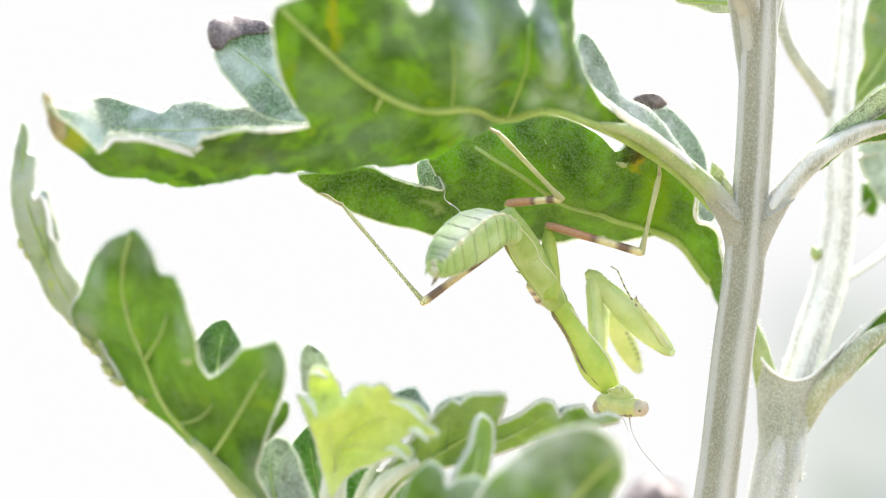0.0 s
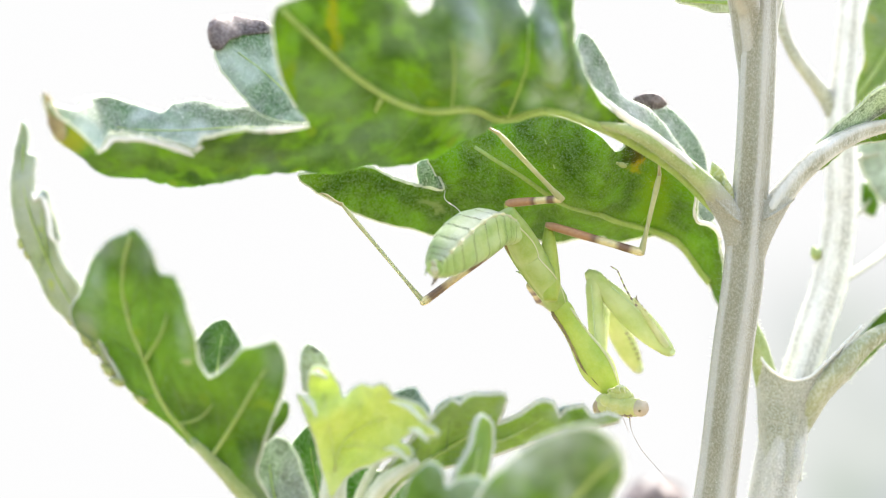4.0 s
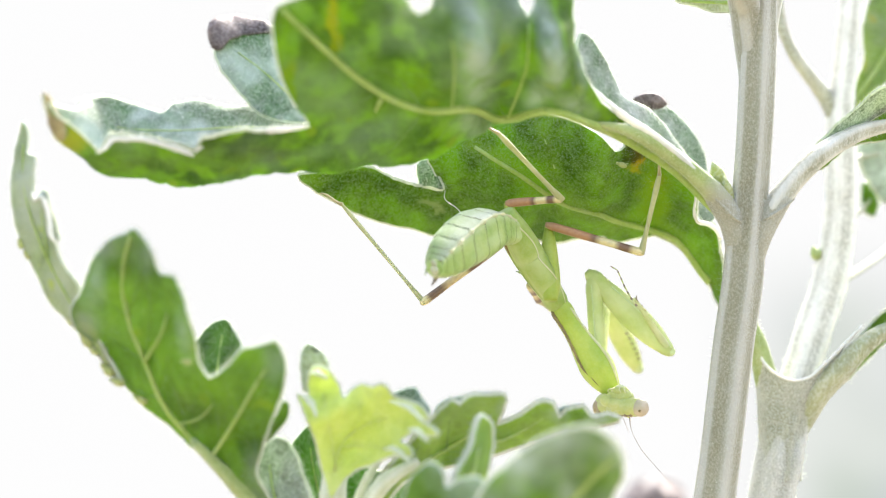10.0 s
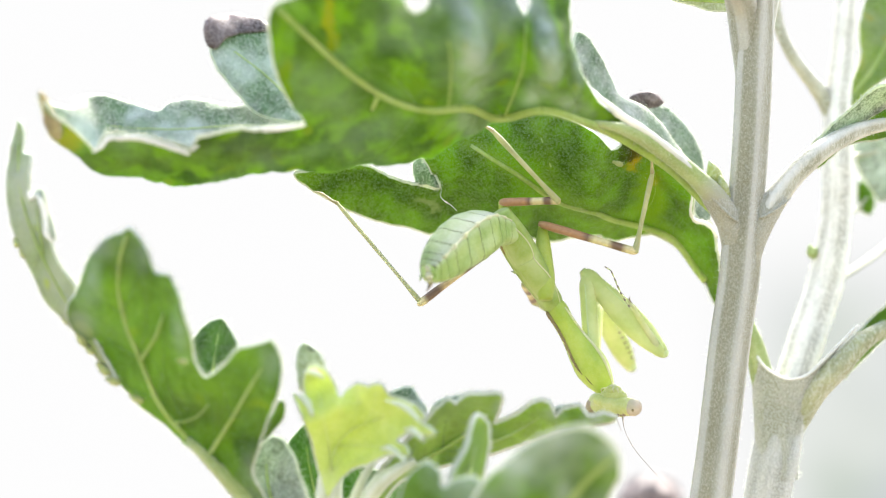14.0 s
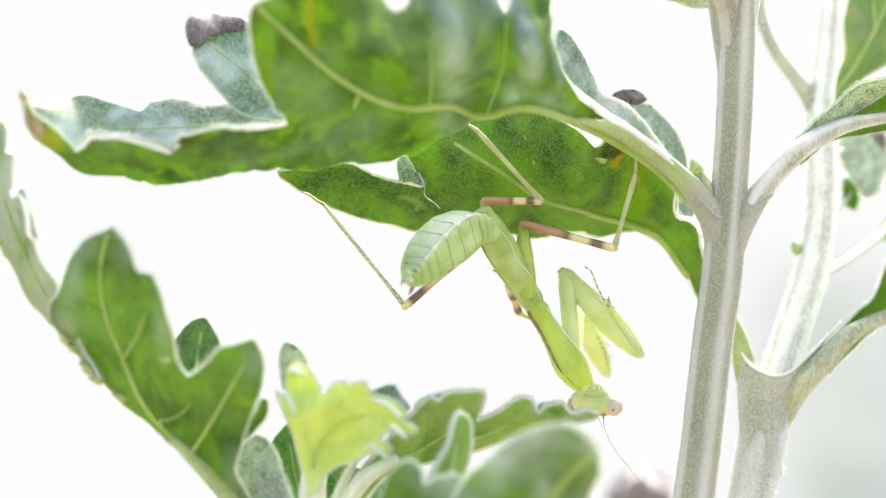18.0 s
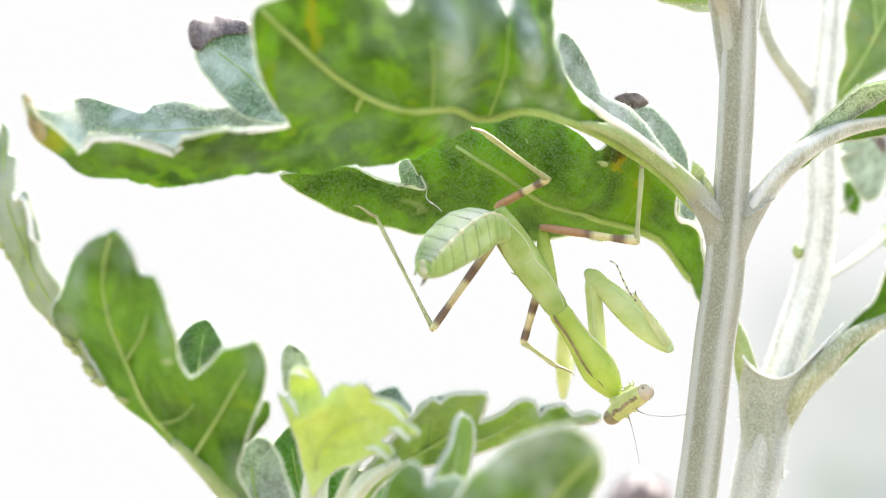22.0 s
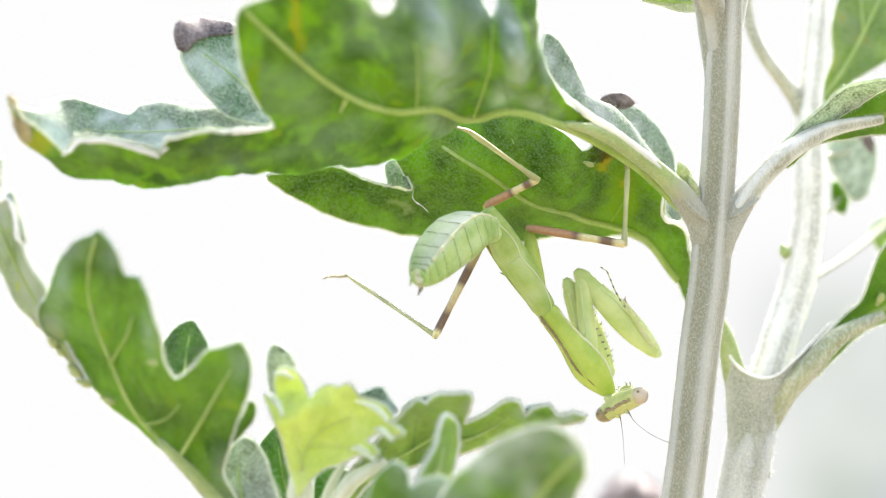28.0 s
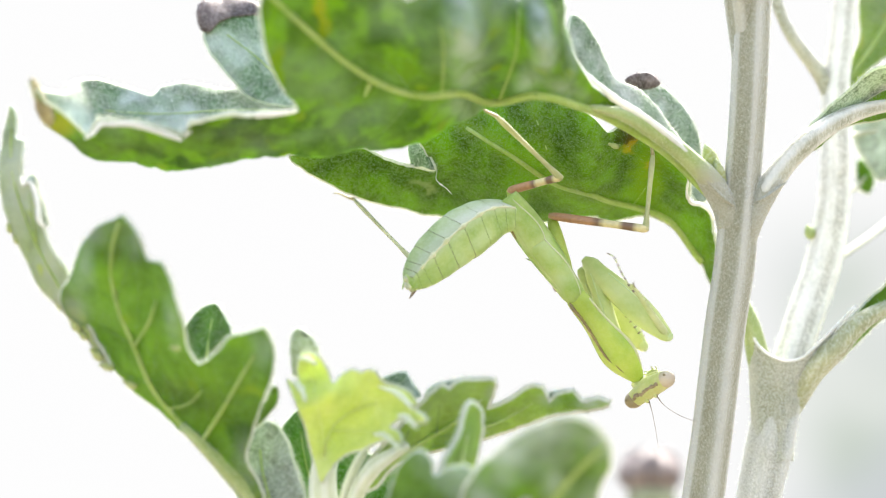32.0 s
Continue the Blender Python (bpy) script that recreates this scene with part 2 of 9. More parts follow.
LEAF_LEFT = tissue("low_leaf_underside", (0.022, 0.075, 0.006), (0.152, 0.275, 0.03), (0.28, 0.5, 0.022), 0.48, down=(0.3, 0.42, 0.2), grain=3600, bump=0.6, down_amount=0.22, sheen=0.04, mottle=0.5, nerve=(0.5, (0.26, 0.44, 0.05)), streaks=(200, 110, -30, 0.5, (0.2, 0.4, 0.01)), net=0.12, net_scale=520, patch=150, spots=(240, 0.67, (0.22, 0.32, 0.03)), bloom_and_glint=(85, 0.5, 0.4, (0.2, 0.31, 0.12)),
    powder_and_glint=[(-35.7, -16.0, 436.1, 2.6, 6.0, 0.50), (-33.5, -16.6, 439.6, 3.5, 3.0, 0.50), (-29.4, -16.4, 438.7, 2.5, 4.0, 0.40), (-25.0, -14.8, 429.9, 1.8, 5.0, 0.40), (-37.0, -15.3, 431.8, 2.5, 3.5, 0.45), (-15.5, -14.1, 426.7, 2.2, 4.0, 0.40), (-17.8, -11.9, 414.0, 3.0, 5.0, 0.40)], gloss=0.1)
LEAF_BLOOM = tissue("bloomy_leaf_underside", (0.0154, 0.06, 0.0064), (0.132, 0.25, 0.032), (0.264, 0.46, 0.032), 0.44, down=(0.3, 0.42, 0.2), grain=3600, bump=0.6, down_amount=0.25, sheen=0.08, mottle=0.4, nerve=(0.4, (0.3, 0.42, 0.14)), streaks=(240, 70, 10, 0.6, (0.2, 0.4, 0.02)), net=0.1, net_scale=520, patch=150, bloom_and_glint=(120, 0.46, 0.75, (0.44, 0.53, 0.42)), powder_and_glint=[(9.5, -29.0, 414.6, 4.0, 2.2, 0.9), (14.5, -33.0, 417.2, 4.5, 2.4, 1.0), (19.6, -31.0, 415.6, 2.4, 3.2, 0.9), (8.0, -25.0, 409.5, 2.2, 2.6, 0.6), (15.0, -30.0, 411.5, 2.5, 2.0, 0.5)], gloss=0.12)
# lighter young green; sun shining through the leaf is put into the colour
LEAF_SUNLIT = tissue("sunlit_young_leaf", (0.12, 0.265, 0.02), (0.33, 0.5, 0.08), (0.48, 0.7, 0.05), 0.52, mottle=0.4, nerve=(0.5, (0.44, 0.56, 0.2)), down=(0.52, 0.58, 0.45), grain=3600, bump=0.6, down_amount=0.18, sheen=0.08, net=0.1, net_scale=520, patch=170, bloom_and_glint=(95, 0.52, 0.35, (0.42, 0.5, 0.32)), gloss=0.12, powder_and_glint=[(21.0, -18.0, 420.8, 3.2, 1.6, 0.9), (15.5, -18.0, 421.3, 2.2, 1.2, 0.5), (9.3, -18.0, 421.8, 1.5, 1.6, 0.6)])
LEAF_GREY = tissue("grey_young_leaf", (0.14, 0.17, 0.14), (0.28, 0.31, 0.28), (0.3, 0.38, 0.18), 0.25, down_amount=0.45, sheen=0.3, mottle=0.8, nerve=(0.4, (0.3, 0.36, 0.2)), grain=3200, net=0.12, net_scale=520, bump=0.7)
LEAF_PALE = tissue("pale_downy_leaf", (0.2, 0.24, 0.12), (0.34, 0.38, 0.24), (0.36, 0.44, 0.18), 0.32, down_amount=0.35, sheen=0.3, mottle=0.45, nerve=(0.4, (0.4, 0.46, 0.28)), net=0.08, net_scale=520, patch=150, marks=[(-11.9, -4.0, 428.6, 0.75, 0.6, (0.06, 0.06, 0.045))])
LEAF_LOBE = tissue("olive_grey_leaf", (0.14, 0.19, 0.07), (0.28, 0.33, 0.18), (0.32, 0.44, 0.1), 0.36, down=(0.46, 0.5, 0.38), down_amount=0.4, sheen=0.25, mottle=0.5, bloom_and_glint=(110, 0.42, 0.8, (0.44, 0.46, 0.38)), spots=(420, 0.68, (0.36, 0.42, 0.1)), nerve=(0.4, (0.36, 0.44, 0.18)), grain=3200, bump=0.5, net=0.08, net_scale=520, patch=150)
LEAF_UPPER = tissue("leaf_upper_side", (0.022, 0.07, 0.018), (0.1, 0.145, 0.085), (0.16, 0.28, 0.07), 0.18, down_amount=0.24, sheen=0.3, grain=3400, mottle=0.6, bump=0.5, bloom_and_glint=(190, 0.5, 0.75, (0.42, 0.46, 0.44)), nerve=(0.6, (0.2, 0.3, 0.15)), net=0.2, net_scale=520, powder_and_glint=[(-37.8, -14.0, 453.2, 3.2, 2.6, 0.9), (-35.3, -15.0, 451.5, 2.0, 2.4, 0.9), (-14.2, -9.0, 454.9, 4.0, 1.8, 0.7)])
LEAF_AGED = tissue("mottled_leaf_underside", (0.05, 0.12, 0.012), (0.22, 0.32, 0.05), (0.36, 0.54, 0.03), 0.5, down=(0.45, 0.5, 0.3), grain=3200, bump=0.6, down_amount=0.4, sheen=0.2, net=0.15, net_scale=420, patch=190, bloom_and_glint=(130, 0.5, 0.6, (0.42, 0.46, 0.25)), spots=(260, 0.64, (0.34, 0.3, 0.06)))
LEAF_EDGE = tissue("downy_leaf_margin", (0.42, 0.47, 0.33), (0.6, 0.64, 0.52), None, 0.35, down_amount=0.5, sheen=0.5)
LEAF_DOWN = tissue("short_leaf_hairs", (0.26, 0.36, 0.16), (0.36, 0.45, 0.25), None, 0.3, down_amount=0.0, sheen=0.2)
DOWN_WHITE = tissue("white_down", (0.62, 0.62, 0.56), (0.74, 0.73, 0.68), None, 0.3, down_amount=0.3, sheen=0.4)
LEAF_VEIN = tissue("leaf_vein", (0.33, 0.46, 0.09), (0.45, 0.57, 0.17), (0.5, 0.62, 0.18), 0.45, down_amount=0.2, sheen=0.08, gloss=0.15)
SMALL_VEIN = tissue("small_leaf_vein", (0.11, 0.24, 0.02), (0.19, 0.33, 0.04), None, 0.4, down_amount=0.2, sheen=0.2)
YOUNG = tissue("young_leaf", (0.5, 0.6, 0.12), (0.62, 0.7, 0.22), (0.62, 0.73, 0.17), 0.38, down_amount=0.15, sheen=0.25, net=0.1, net_scale=600, mottle=0.15, nerve=(0.5, (0.62, 0.68, 0.33)), streaks=(170, 120, 20, 0.5, (0.62, 0.72, 0.2)), gloss=0.2)
YOUNG_RIM = tissue("young_leaf_down", (0.56, 0.62, 0.42), (0.68, 0.72, 0.58), None, 0.4, down_amount=0.4, sheen=0.5)
YOUNG_VEIN = tissue("young_vein", (0.55, 0.63, 0.24), (0.64, 0.7, 0.36), (0.7, 0.78, 0.35), 0.6, down_amount=0.2)
DARK_LEAF = tissue("dark_leaf", (0.02, 0.065, 0.008), (0.06, 0.13, 0.018), (0.1, 0.26, 0.01), 0.3, down_amount=0.1, sheen=0.05, net=0.2, mottle=0.5, bump=0.5, nerve=(0.4, (0.2, 0.36, 0.06)), gloss=0.12)
DEAD = tissue("withered_leaf_tip", (0.03, 0.02, 0.017), (0.14, 0.105, 0.095), None, 0.12, (0.45, 0.41, 0.4), down_amount=0.2, sheen=0.0, mottle=0.5)
DRY = tissue("dry_leaf_tip", (0.22, 0.17, 0.09), (0.42, 0.37, 0.18), None, 0.3, down_amount=0.1, mottle=0.4)
STEM = tissue("downy_ribbed_stem", (0.205, 0.198, 0.123), (0.245, 0.238, 0.16), None, 0.0, (0.52, 0.52, 0.455), 0.34, 0.75, 0.4, 0.9, 130, 5200, stretch=0.6, ridge=((0.38, 0.374, 0.318), (0.43, 0.424, 0.368)))
# back stem below the fork: shade is put into this darker colour
FUR_STEM_SHADED = tissue("shaded_furry_stem", (0.29, 0.29, 0.235), (0.39, 0.39, 0.33), None, 0.0, (0.72, 0.72, 0.67), 0.5, 0.75, 0.5, 1.0, 170, 5200, stretch=0.7, ridge=((0.38, 0.38, 0.325), (0.48, 0.48, 0.425)))
FORK_STALK = tissue("olive_furry_stalk", (0.24, 0.26, 0.13), (0.34, 0.35, 0.21), None, 0.08, (0.62, 0.63, 0.54), 0.4, 0.75, 0.45, 1.0, 420, 2400, stretch=0.5, mottle=0.2)
FORK_SKIN = tissue("furry_stalk_base", (0.28, 0.29, 0.2), (0.4, 0.4, 0.31), None, 0.08, (0.72, 0.72, 0.66), 0.5, 0.75, 0.45, 1.0, 160, 5200, stretch=0.7, mottle=0.1)
# back stem above the fork: sunlight is put into this whiter colour
BACK_STEM_SUNLIT = tissue("sunlit_downy_ribbed_stem", (0.38, 0.36, 0.3), (0.48, 0.46, 0.4), None, 0.0, (0.78, 0.75, 0.68), 0.5, 0.75, 0.5, 0.9, 500, 2400, stretch=0.7, ridge=((0.56, 0.54, 0.48), (0.68, 0.66, 0.6)))
YOUNG_STALK = tissue("white_green_stalk", (0.46, 0.51, 0.32), (0.58, 0.62, 0.45), None, 0.15, (0.7, 0.72, 0.63), 0.3, 0.7, 0.5, 0.4, 380, 3000, stretch=0.3, ridge=((0.58, 0.61, 0.48), (0.68, 0.7, 0.6)))
PETIOLE = tissue("downy_green_stalk", (0.22, 0.29, 0.08), (0.3, 0.37, 0.12), None, 0.12, (0.5, 0.55, 0.36), 0.22, 0.7, 0.4, 0.5, 260, 3200, ridge=((0.26, 0.32, 0.11), (0.34, 0.4, 0.17)), marks=[(37.0, 3.0, 446.0, 5.0, 4.4, (0.33, 0.325, 0.24))])
NODE_SKIN = tissue("grey_olive_node", (0.26, 0.257, 0.185), (0.32, 0.317, 0.245), None, 0.0, (0.52, 0.52, 0.455), 0.34, 0.75, 0.4, 0.9, 130, 5200, stretch=0.6)
STALK = tissue("downy_leaf_stalk", (0.17, 0.19, 0.1), (0.28, 0.3, 0.18), None, 0.1, (0.52, 0.54, 0.43), 0.3, 0.7, 0.35, 0.6, 300, 3400, stretch=0.5, ridge=((0.3, 0.32, 0.22), (0.42, 0.43, 0.33)))
PALE_STALK = tissue("pale_downy_leaf_stalk", (0.25, 0.25, 0.17), (0.38, 0.375, 0.29), None, 0.05, (0.62, 0.6, 0.52), 0.35, 0.7, 0.4, 0.6, 300, 3000, stretch=0.5, ridge=((0.42, 0.42, 0.34), (0.56, 0.55, 0.48)))
BUD_SKIN = tissue("bud_skin", (0.24, 0.3, 0.08), (0.42, 0.46, 0.18), None, 0.3, down_amount=0.3)
APHID_SKIN = tissue("aphid_skin", (0.33, 0.39, 0.1), (0.46, 0.5, 0.2), None, 0.4, down_amount=0.1)
BODY = tissue("mantis_green", (0.3, 0.41, 0.05), (0.44, 0.52, 0.1), (0.5, 0.63, 0.08), 0.28, down_amount=0.05, rough=0.36, sheen=0.1, bump=0.12, patch=300, grain=3000)
THORAX = tissue("mantis_mid_body", (0.25, 0.37, 0.06), (0.41, 0.5, 0.14), (0.49, 0.62, 0.12), 0.28, down_amount=0.06, rough=0.38, sheen=0.15, bump=0.15, patch=320, grain=3000, bloom_and_glint=(300, 0.5, 0.45, (0.52, 0.62, 0.34)))
BODY_FLANK = tissue("mantis_flank_green", (0.262, 0.4, 0.09), (0.436, 0.54, 0.17), (0.545, 0.66, 0.2), 0.25, down_amount=0.08, rough=0.4, sheen=0.15, bump=0.2, patch=380, grain=3000, nerve=(0.6, (0.52, 0.6, 0.36)), bloom_and_glint=(330, 0.5, 0.4, (0.54, 0.65, 0.38)))
# upper side of the abdomen: whitish reflections are put into the colour
BODY_PALE = tissue("mantis_pale_green", (0.21, 0.31, 0.09), (0.33, 0.42, 0.155), (0.42, 0.52, 0.19), 0.27, down_amount=0.12, rough=0.55, sheen=0.15, bump=0.25, patch=330, grain=3000, bloom_and_glint=(330, 0.5, 0.5, (0.43, 0.5, 0.33)), spots=(800, 0.71, (0.24, 0.27, 0.12)), nerve=(0.8, (0.62, 0.62, 0.54)))
FOREARM = tissue("mantis_foreleg", (0.4, 0.49, 0.14), (0.55, 0.6, 0.25), (0.55, 0.62, 0.28), 0.19, down_amount=0.04, rough=0.36, sheen=0.1, bump=0.1, patch=300, grain=3000)
SEAM = tissue("mantis_seam", (0.1, 0.105, 0.05), (0.2, 0.21, 0.1), None, 0.1, down_amount=0.03, rough=0.5)
CREAM = tissue("mantis_cream", (0.56, 0.57, 0.3), (0.68, 0.67, 0.43), None, 0.25, down_amount=0.05, rough=0.45)
TAIL_END = tissue("mantis_tail_end", (0.3, 0.3, 0.15), (0.5, 0.5, 0.33), None, 0.2, down_amount=0.05, rough=0.5, patch=700)
SEAM_SOFT = tissue("mantis_dull_seam", (0.22, 0.31, 0.08), (0.33, 0.43, 0.14), None, 0.1, down_amount=0.03, rough=0.5)
HEAD_SKIN = tissue("mantis_head", (0.425, 0.47, 0.13), (0.578, 0.59, 0.22), (0.6, 0.64, 0.25), 0.25, down_amount=0.1, rough=0.4, sheen=0.15, bump=0.2, patch=420, grain=3000, bloom_and_glint=(420, 0.52, 0.35, (0.5, 0.44, 0.28)))
FOREARM_PALE = tissue("mantis_foreleg_ridge", (0.5, 0.62, 0.26), (0.6, 0.68, 0.36), None, 0.3, down_amount=0.04, rough=0.4)
SHIN_PALE = tissue("mantis_cream_shin", (0.52, 0.57, 0.24), (0.66, 0.67, 0.38), None, 0.4, down_amount=0.05, rough=0.45, patch=500)
STRIPE_SOFT = tissue("mantis_face_band", (0.16, 0.12, 0.05), (0.27, 0.2, 0.1), None, 0.0, down_amount=0.05, rough=0.45, patch=700)
STRIPE = tissue("mantis_brown_stripe", (0.1, 0.07, 0.022), (0.22, 0.17, 0.055), None, 0.0, down_amount=0.03, rough=0.45)
EYE = tissue("mantis_eye", (0.44, 0.4, 0.24), (0.56, 0.46, 0.34), None, 0.2, down_amount=0.03, rough=0.22, sheen=0.0, patch=350)
TIBIA = tissue("mantis_shin", (0.36, 0.37, 0.16), (0.5, 0.5, 0.27), None, 0.25, down_amount=0.05, rough=0.45)
FOOT = tissue("mantis_foot", (0.3, 0.26, 0.12), (0.42, 0.36, 0.19), None, 0.1, down_amount=0.05, rough=0.5, patch=700)
HAIR = tissue("antenna_brown", (0.14, 0.11, 0.08), (0.26, 0.21, 0.16), None, 0.0, down_amount=0.0, rough=0.5)
EYE_OLIVE = tissue("mantis_olive_eye", (0.2, 0.16, 0.07), (0.34, 0.26, 0.14), None, 0.1, down_amount=0.03, rough=0.25, sheen=0.0, patch=350)
SILK = tissue("silk", (0.72, 0.69, 0.62), (0.8, 0.77, 0.7), None, 0.3, down_amount=0.0)
PETAL = tissue("withered_petal", (0.1, 0.07, 0.06), (0.2, 0.15, 0.135), None, 0.05, down_amount=0.12, sheen=0.05)


def banded(name, stops):
    """Leg skin with cross bands along the segment."""
    m, n, l = material(name)
    gen = n.new("ShaderNodeTexCoord").outputs["Generated"]
    sep = n.new("ShaderNodeSeparateXYZ")
    l.new(gen, sep.inputs[0])
    r = ramp(n, stops)
    l.new(sep.outputs[0], r.inputs[0])
    co = n.new("ShaderNodeTexCoord").outputs["Object"]
    fine = tex_noise(n, l, co, 2200, 3)
    col = mix_rgb(n, l, 0.25, r.outputs[0], fine.outputs[0], "OVERLAY")
    b = n.new("ShaderNodeBsdfPrincipled")
    l.new(col, b.inputs["Base Color"])
    b.inputs["Roughness"].default_value = 0.45
    out = n.new("ShaderNodeOutputMaterial")
    l.new(b.outputs[0], out.inputs[0])
    return m


_red, _dk, _cr = (0.33, 0.175, 0.085), (0.13, 0.075, 0.04), (0.52, 0.45, 0.23)
BAND = banded("banded_thigh", [(0.0, (0.32, 0.2, 0.1)), (0.1, _red), (0.42, _red), (0.5, _dk), (0.57, _cr), (0.7, _cr), (0.76, _dk), (0.84, _dk), (0.9, _cr)])

BAND_HIND = banded("banded_hind_thigh", [(0.0, (0.3, 0.3, 0.12)), (0.12, _cr), (0.27, (0.3, 0.22, 0.12)), (0.33, _dk), (0.44, _dk), (0.5, _cr), (0.7, (0.4, 0.3, 0.15)), (0.77, _dk), (0.9, _dk), (0.95, _cr)])

m, n, l = material("soil")
co = n.new("ShaderNodeTexCoord").outputs["Object"]
a = tex_noise(n, l, co, 6, 8)
g = tex_noise(n, l, co, 180, 4)
r = ramp(n, [(0.3, (0.1, 0.085, 0.06)), (0.7, (0.2, 0.175, 0.125))])
l.new(mix_rgb(n, l, 0.5, a.outputs[0], g.outputs[0]), r.inputs[0])
b = n.new("ShaderNodeBsdfPrincipled")
l.new(r.outputs[0], b.inputs["Base Color"])
b.inputs["Roughness"].default_value = 0.95
bu = n.new("ShaderNodeBump")
bu.inputs["Strength"].default_value = 0.6
l.new(g.outputs[0], bu.inputs["Height"])
l.new(bu.outputs[0], b.inputs["Normal"])
o = n.new("ShaderNodeOutputMaterial")
l.new(b.outputs[0], o.inputs[0])
SOIL = m

m, n, l = material("glowing_pale_distance")
co = n.new("ShaderNodeTexCoord").outputs["Object"]
sep = n.new("ShaderNodeSeparateXYZ")
l.new(co, sep.inputs[0])


def window(socket, lo, hi):
    r = n.new("ShaderNodeMapRange")
    r.interpolation_type = "SMOOTHSTEP"
    r.inputs[1].default_value, r.inputs[2].default_value = lo, hi
    l.new(socket, r.inputs[0])
    return r.outputs[0]


def times(a, b):
    k = n.new("ShaderNodeMath")
    k.operation = "MULTIPLY"
    l.new(a, k.inputs[0])
    l.new(b, k.inputs[1])
    return k.outputs[0]


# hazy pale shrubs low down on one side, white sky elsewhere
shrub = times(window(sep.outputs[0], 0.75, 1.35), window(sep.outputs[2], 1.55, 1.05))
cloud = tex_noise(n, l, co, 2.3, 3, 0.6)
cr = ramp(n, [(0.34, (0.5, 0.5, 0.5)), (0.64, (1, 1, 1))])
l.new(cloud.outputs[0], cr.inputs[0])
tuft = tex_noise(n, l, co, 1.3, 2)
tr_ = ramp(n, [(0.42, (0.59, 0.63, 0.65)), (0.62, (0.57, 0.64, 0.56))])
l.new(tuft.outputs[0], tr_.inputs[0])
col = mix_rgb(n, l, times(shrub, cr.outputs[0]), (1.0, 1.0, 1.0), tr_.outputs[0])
# the wall glows: overbright sky and washed-out haze are put into its emission
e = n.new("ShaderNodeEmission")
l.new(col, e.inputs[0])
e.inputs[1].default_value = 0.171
o = n.new("ShaderNodeOutputMaterial")
l.new(e.outputs[0], o.inputs[0])
DISTANCE = m


# ---- building helpers; lengths in millimetres until linked ----
def finish(name, verts, faces, mats, indices=None, smooth=True):
    me = bpy.data.meshes.new(name)
    me.from_pydata([tuple(c * 0.001 for c in v) for v in verts], [], faces)
    for mt in mats if isinstance(mats, (list, tuple)) else [mats]:
        me.materials.append(mt)
    if indices is not None:
        me.polygons.foreach_set("material_index", indices)
    if smooth:
        me.polygons.foreach_set("use_smooth", [True] * len(me.polygons))
    me.update()
    return me


def part(name, shape, mats, parent, label="", indices=None, smooth=True):
    ob = new(name, finish(name, shape[0], shape[1], mats, indices, smooth))
    ob.parent = parent
    if parent is not None:
        ob.matrix_parent_inverse = parent.matrix_world.inverted() if parent.type != "EMPTY" else Matrix.Translation(-parent.location)
    if label:
        tagged(ob, label)
    return ob


def spline(points, step):
    """Smooth curve through the points, with a sample about every step."""
    p = [np.array(q, float) for q in points]
    p = [2 * p[0] - p[1]] + p + [2 * p[-1] - p[-2]]
    out = []
    for a, b, c, d in zip(p, p[1:], p[2:], p[3:]):
        h0, h, h1 = (np.linalg.norm(v[:3]) + 1e-9 for v in (b - a, c - b, d - c))
        tb = ((b - a) / h0 * h + (c - b) / h * h0) / (h0 + h) * h
        tc = ((c - b) / h * h1 + (d - c) / h1 * h) / (h + h1) * h
        k = max(2, int(h / step))
        for i in range(k):
            t = i / k
            out.append((2 * t ** 3 - 3 * t * t + 1) * b + (t ** 3 - 2 * t * t + t) * tb + (3 * t * t - 2 * t ** 3) * c + (t ** 3 - t * t) * tc)
    out.append(p[-2])
    return np.array(out)


def tube(points, step=1.5, seg=12, ribs=0, rib=0.0, wave=0.0, seed=1, flat=1.0, phase=0.0):
    """A round, ribbed or flattened tube along (x, y, z, radius) points, closed at both ends."""
    c = spline(points, step)
    xyz, rad = c[:, :3], np.maximum(c[:, 3], 0.01)
    tan = np.gradient(xyz, axis=0)
    tan /= np.linalg.norm(tan, axis=1)[:, None]
    side = np.cross(tan[0], (0.3, 1, 0.2))
    rng = np.random.RandomState(seed)
    verts, faces = [], []
    lump = 1 + wave * rng.randn(len(xyz))
    for i in range(len(xyz)):
        side = side - tan[i] * (side @ tan[i])
        side /= np.linalg.norm(side)
        up = np.cross(tan[i], side)
        for j in range(seg):
            a = 2 * math.pi * j / seg
            k = rad[i] * lump[i] * (1 + rib * math.cos(ribs * (a - phase)))
            verts.append(xyz[i] + side * math.cos(a) * k + up * math.sin(a) * k * flat)
    for i in range(len(xyz) - 1):
        for j in range(seg):
            q = i * seg
            faces.append((q + j, q + (j + 1) % seg, q + seg + (j + 1) % seg, q + seg + j))
    faces.append(tuple(range(seg - 1, -1, -1)))
    faces.append(tuple((len(xyz) - 1) * seg + j for j in range(seg)))
    return verts, faces


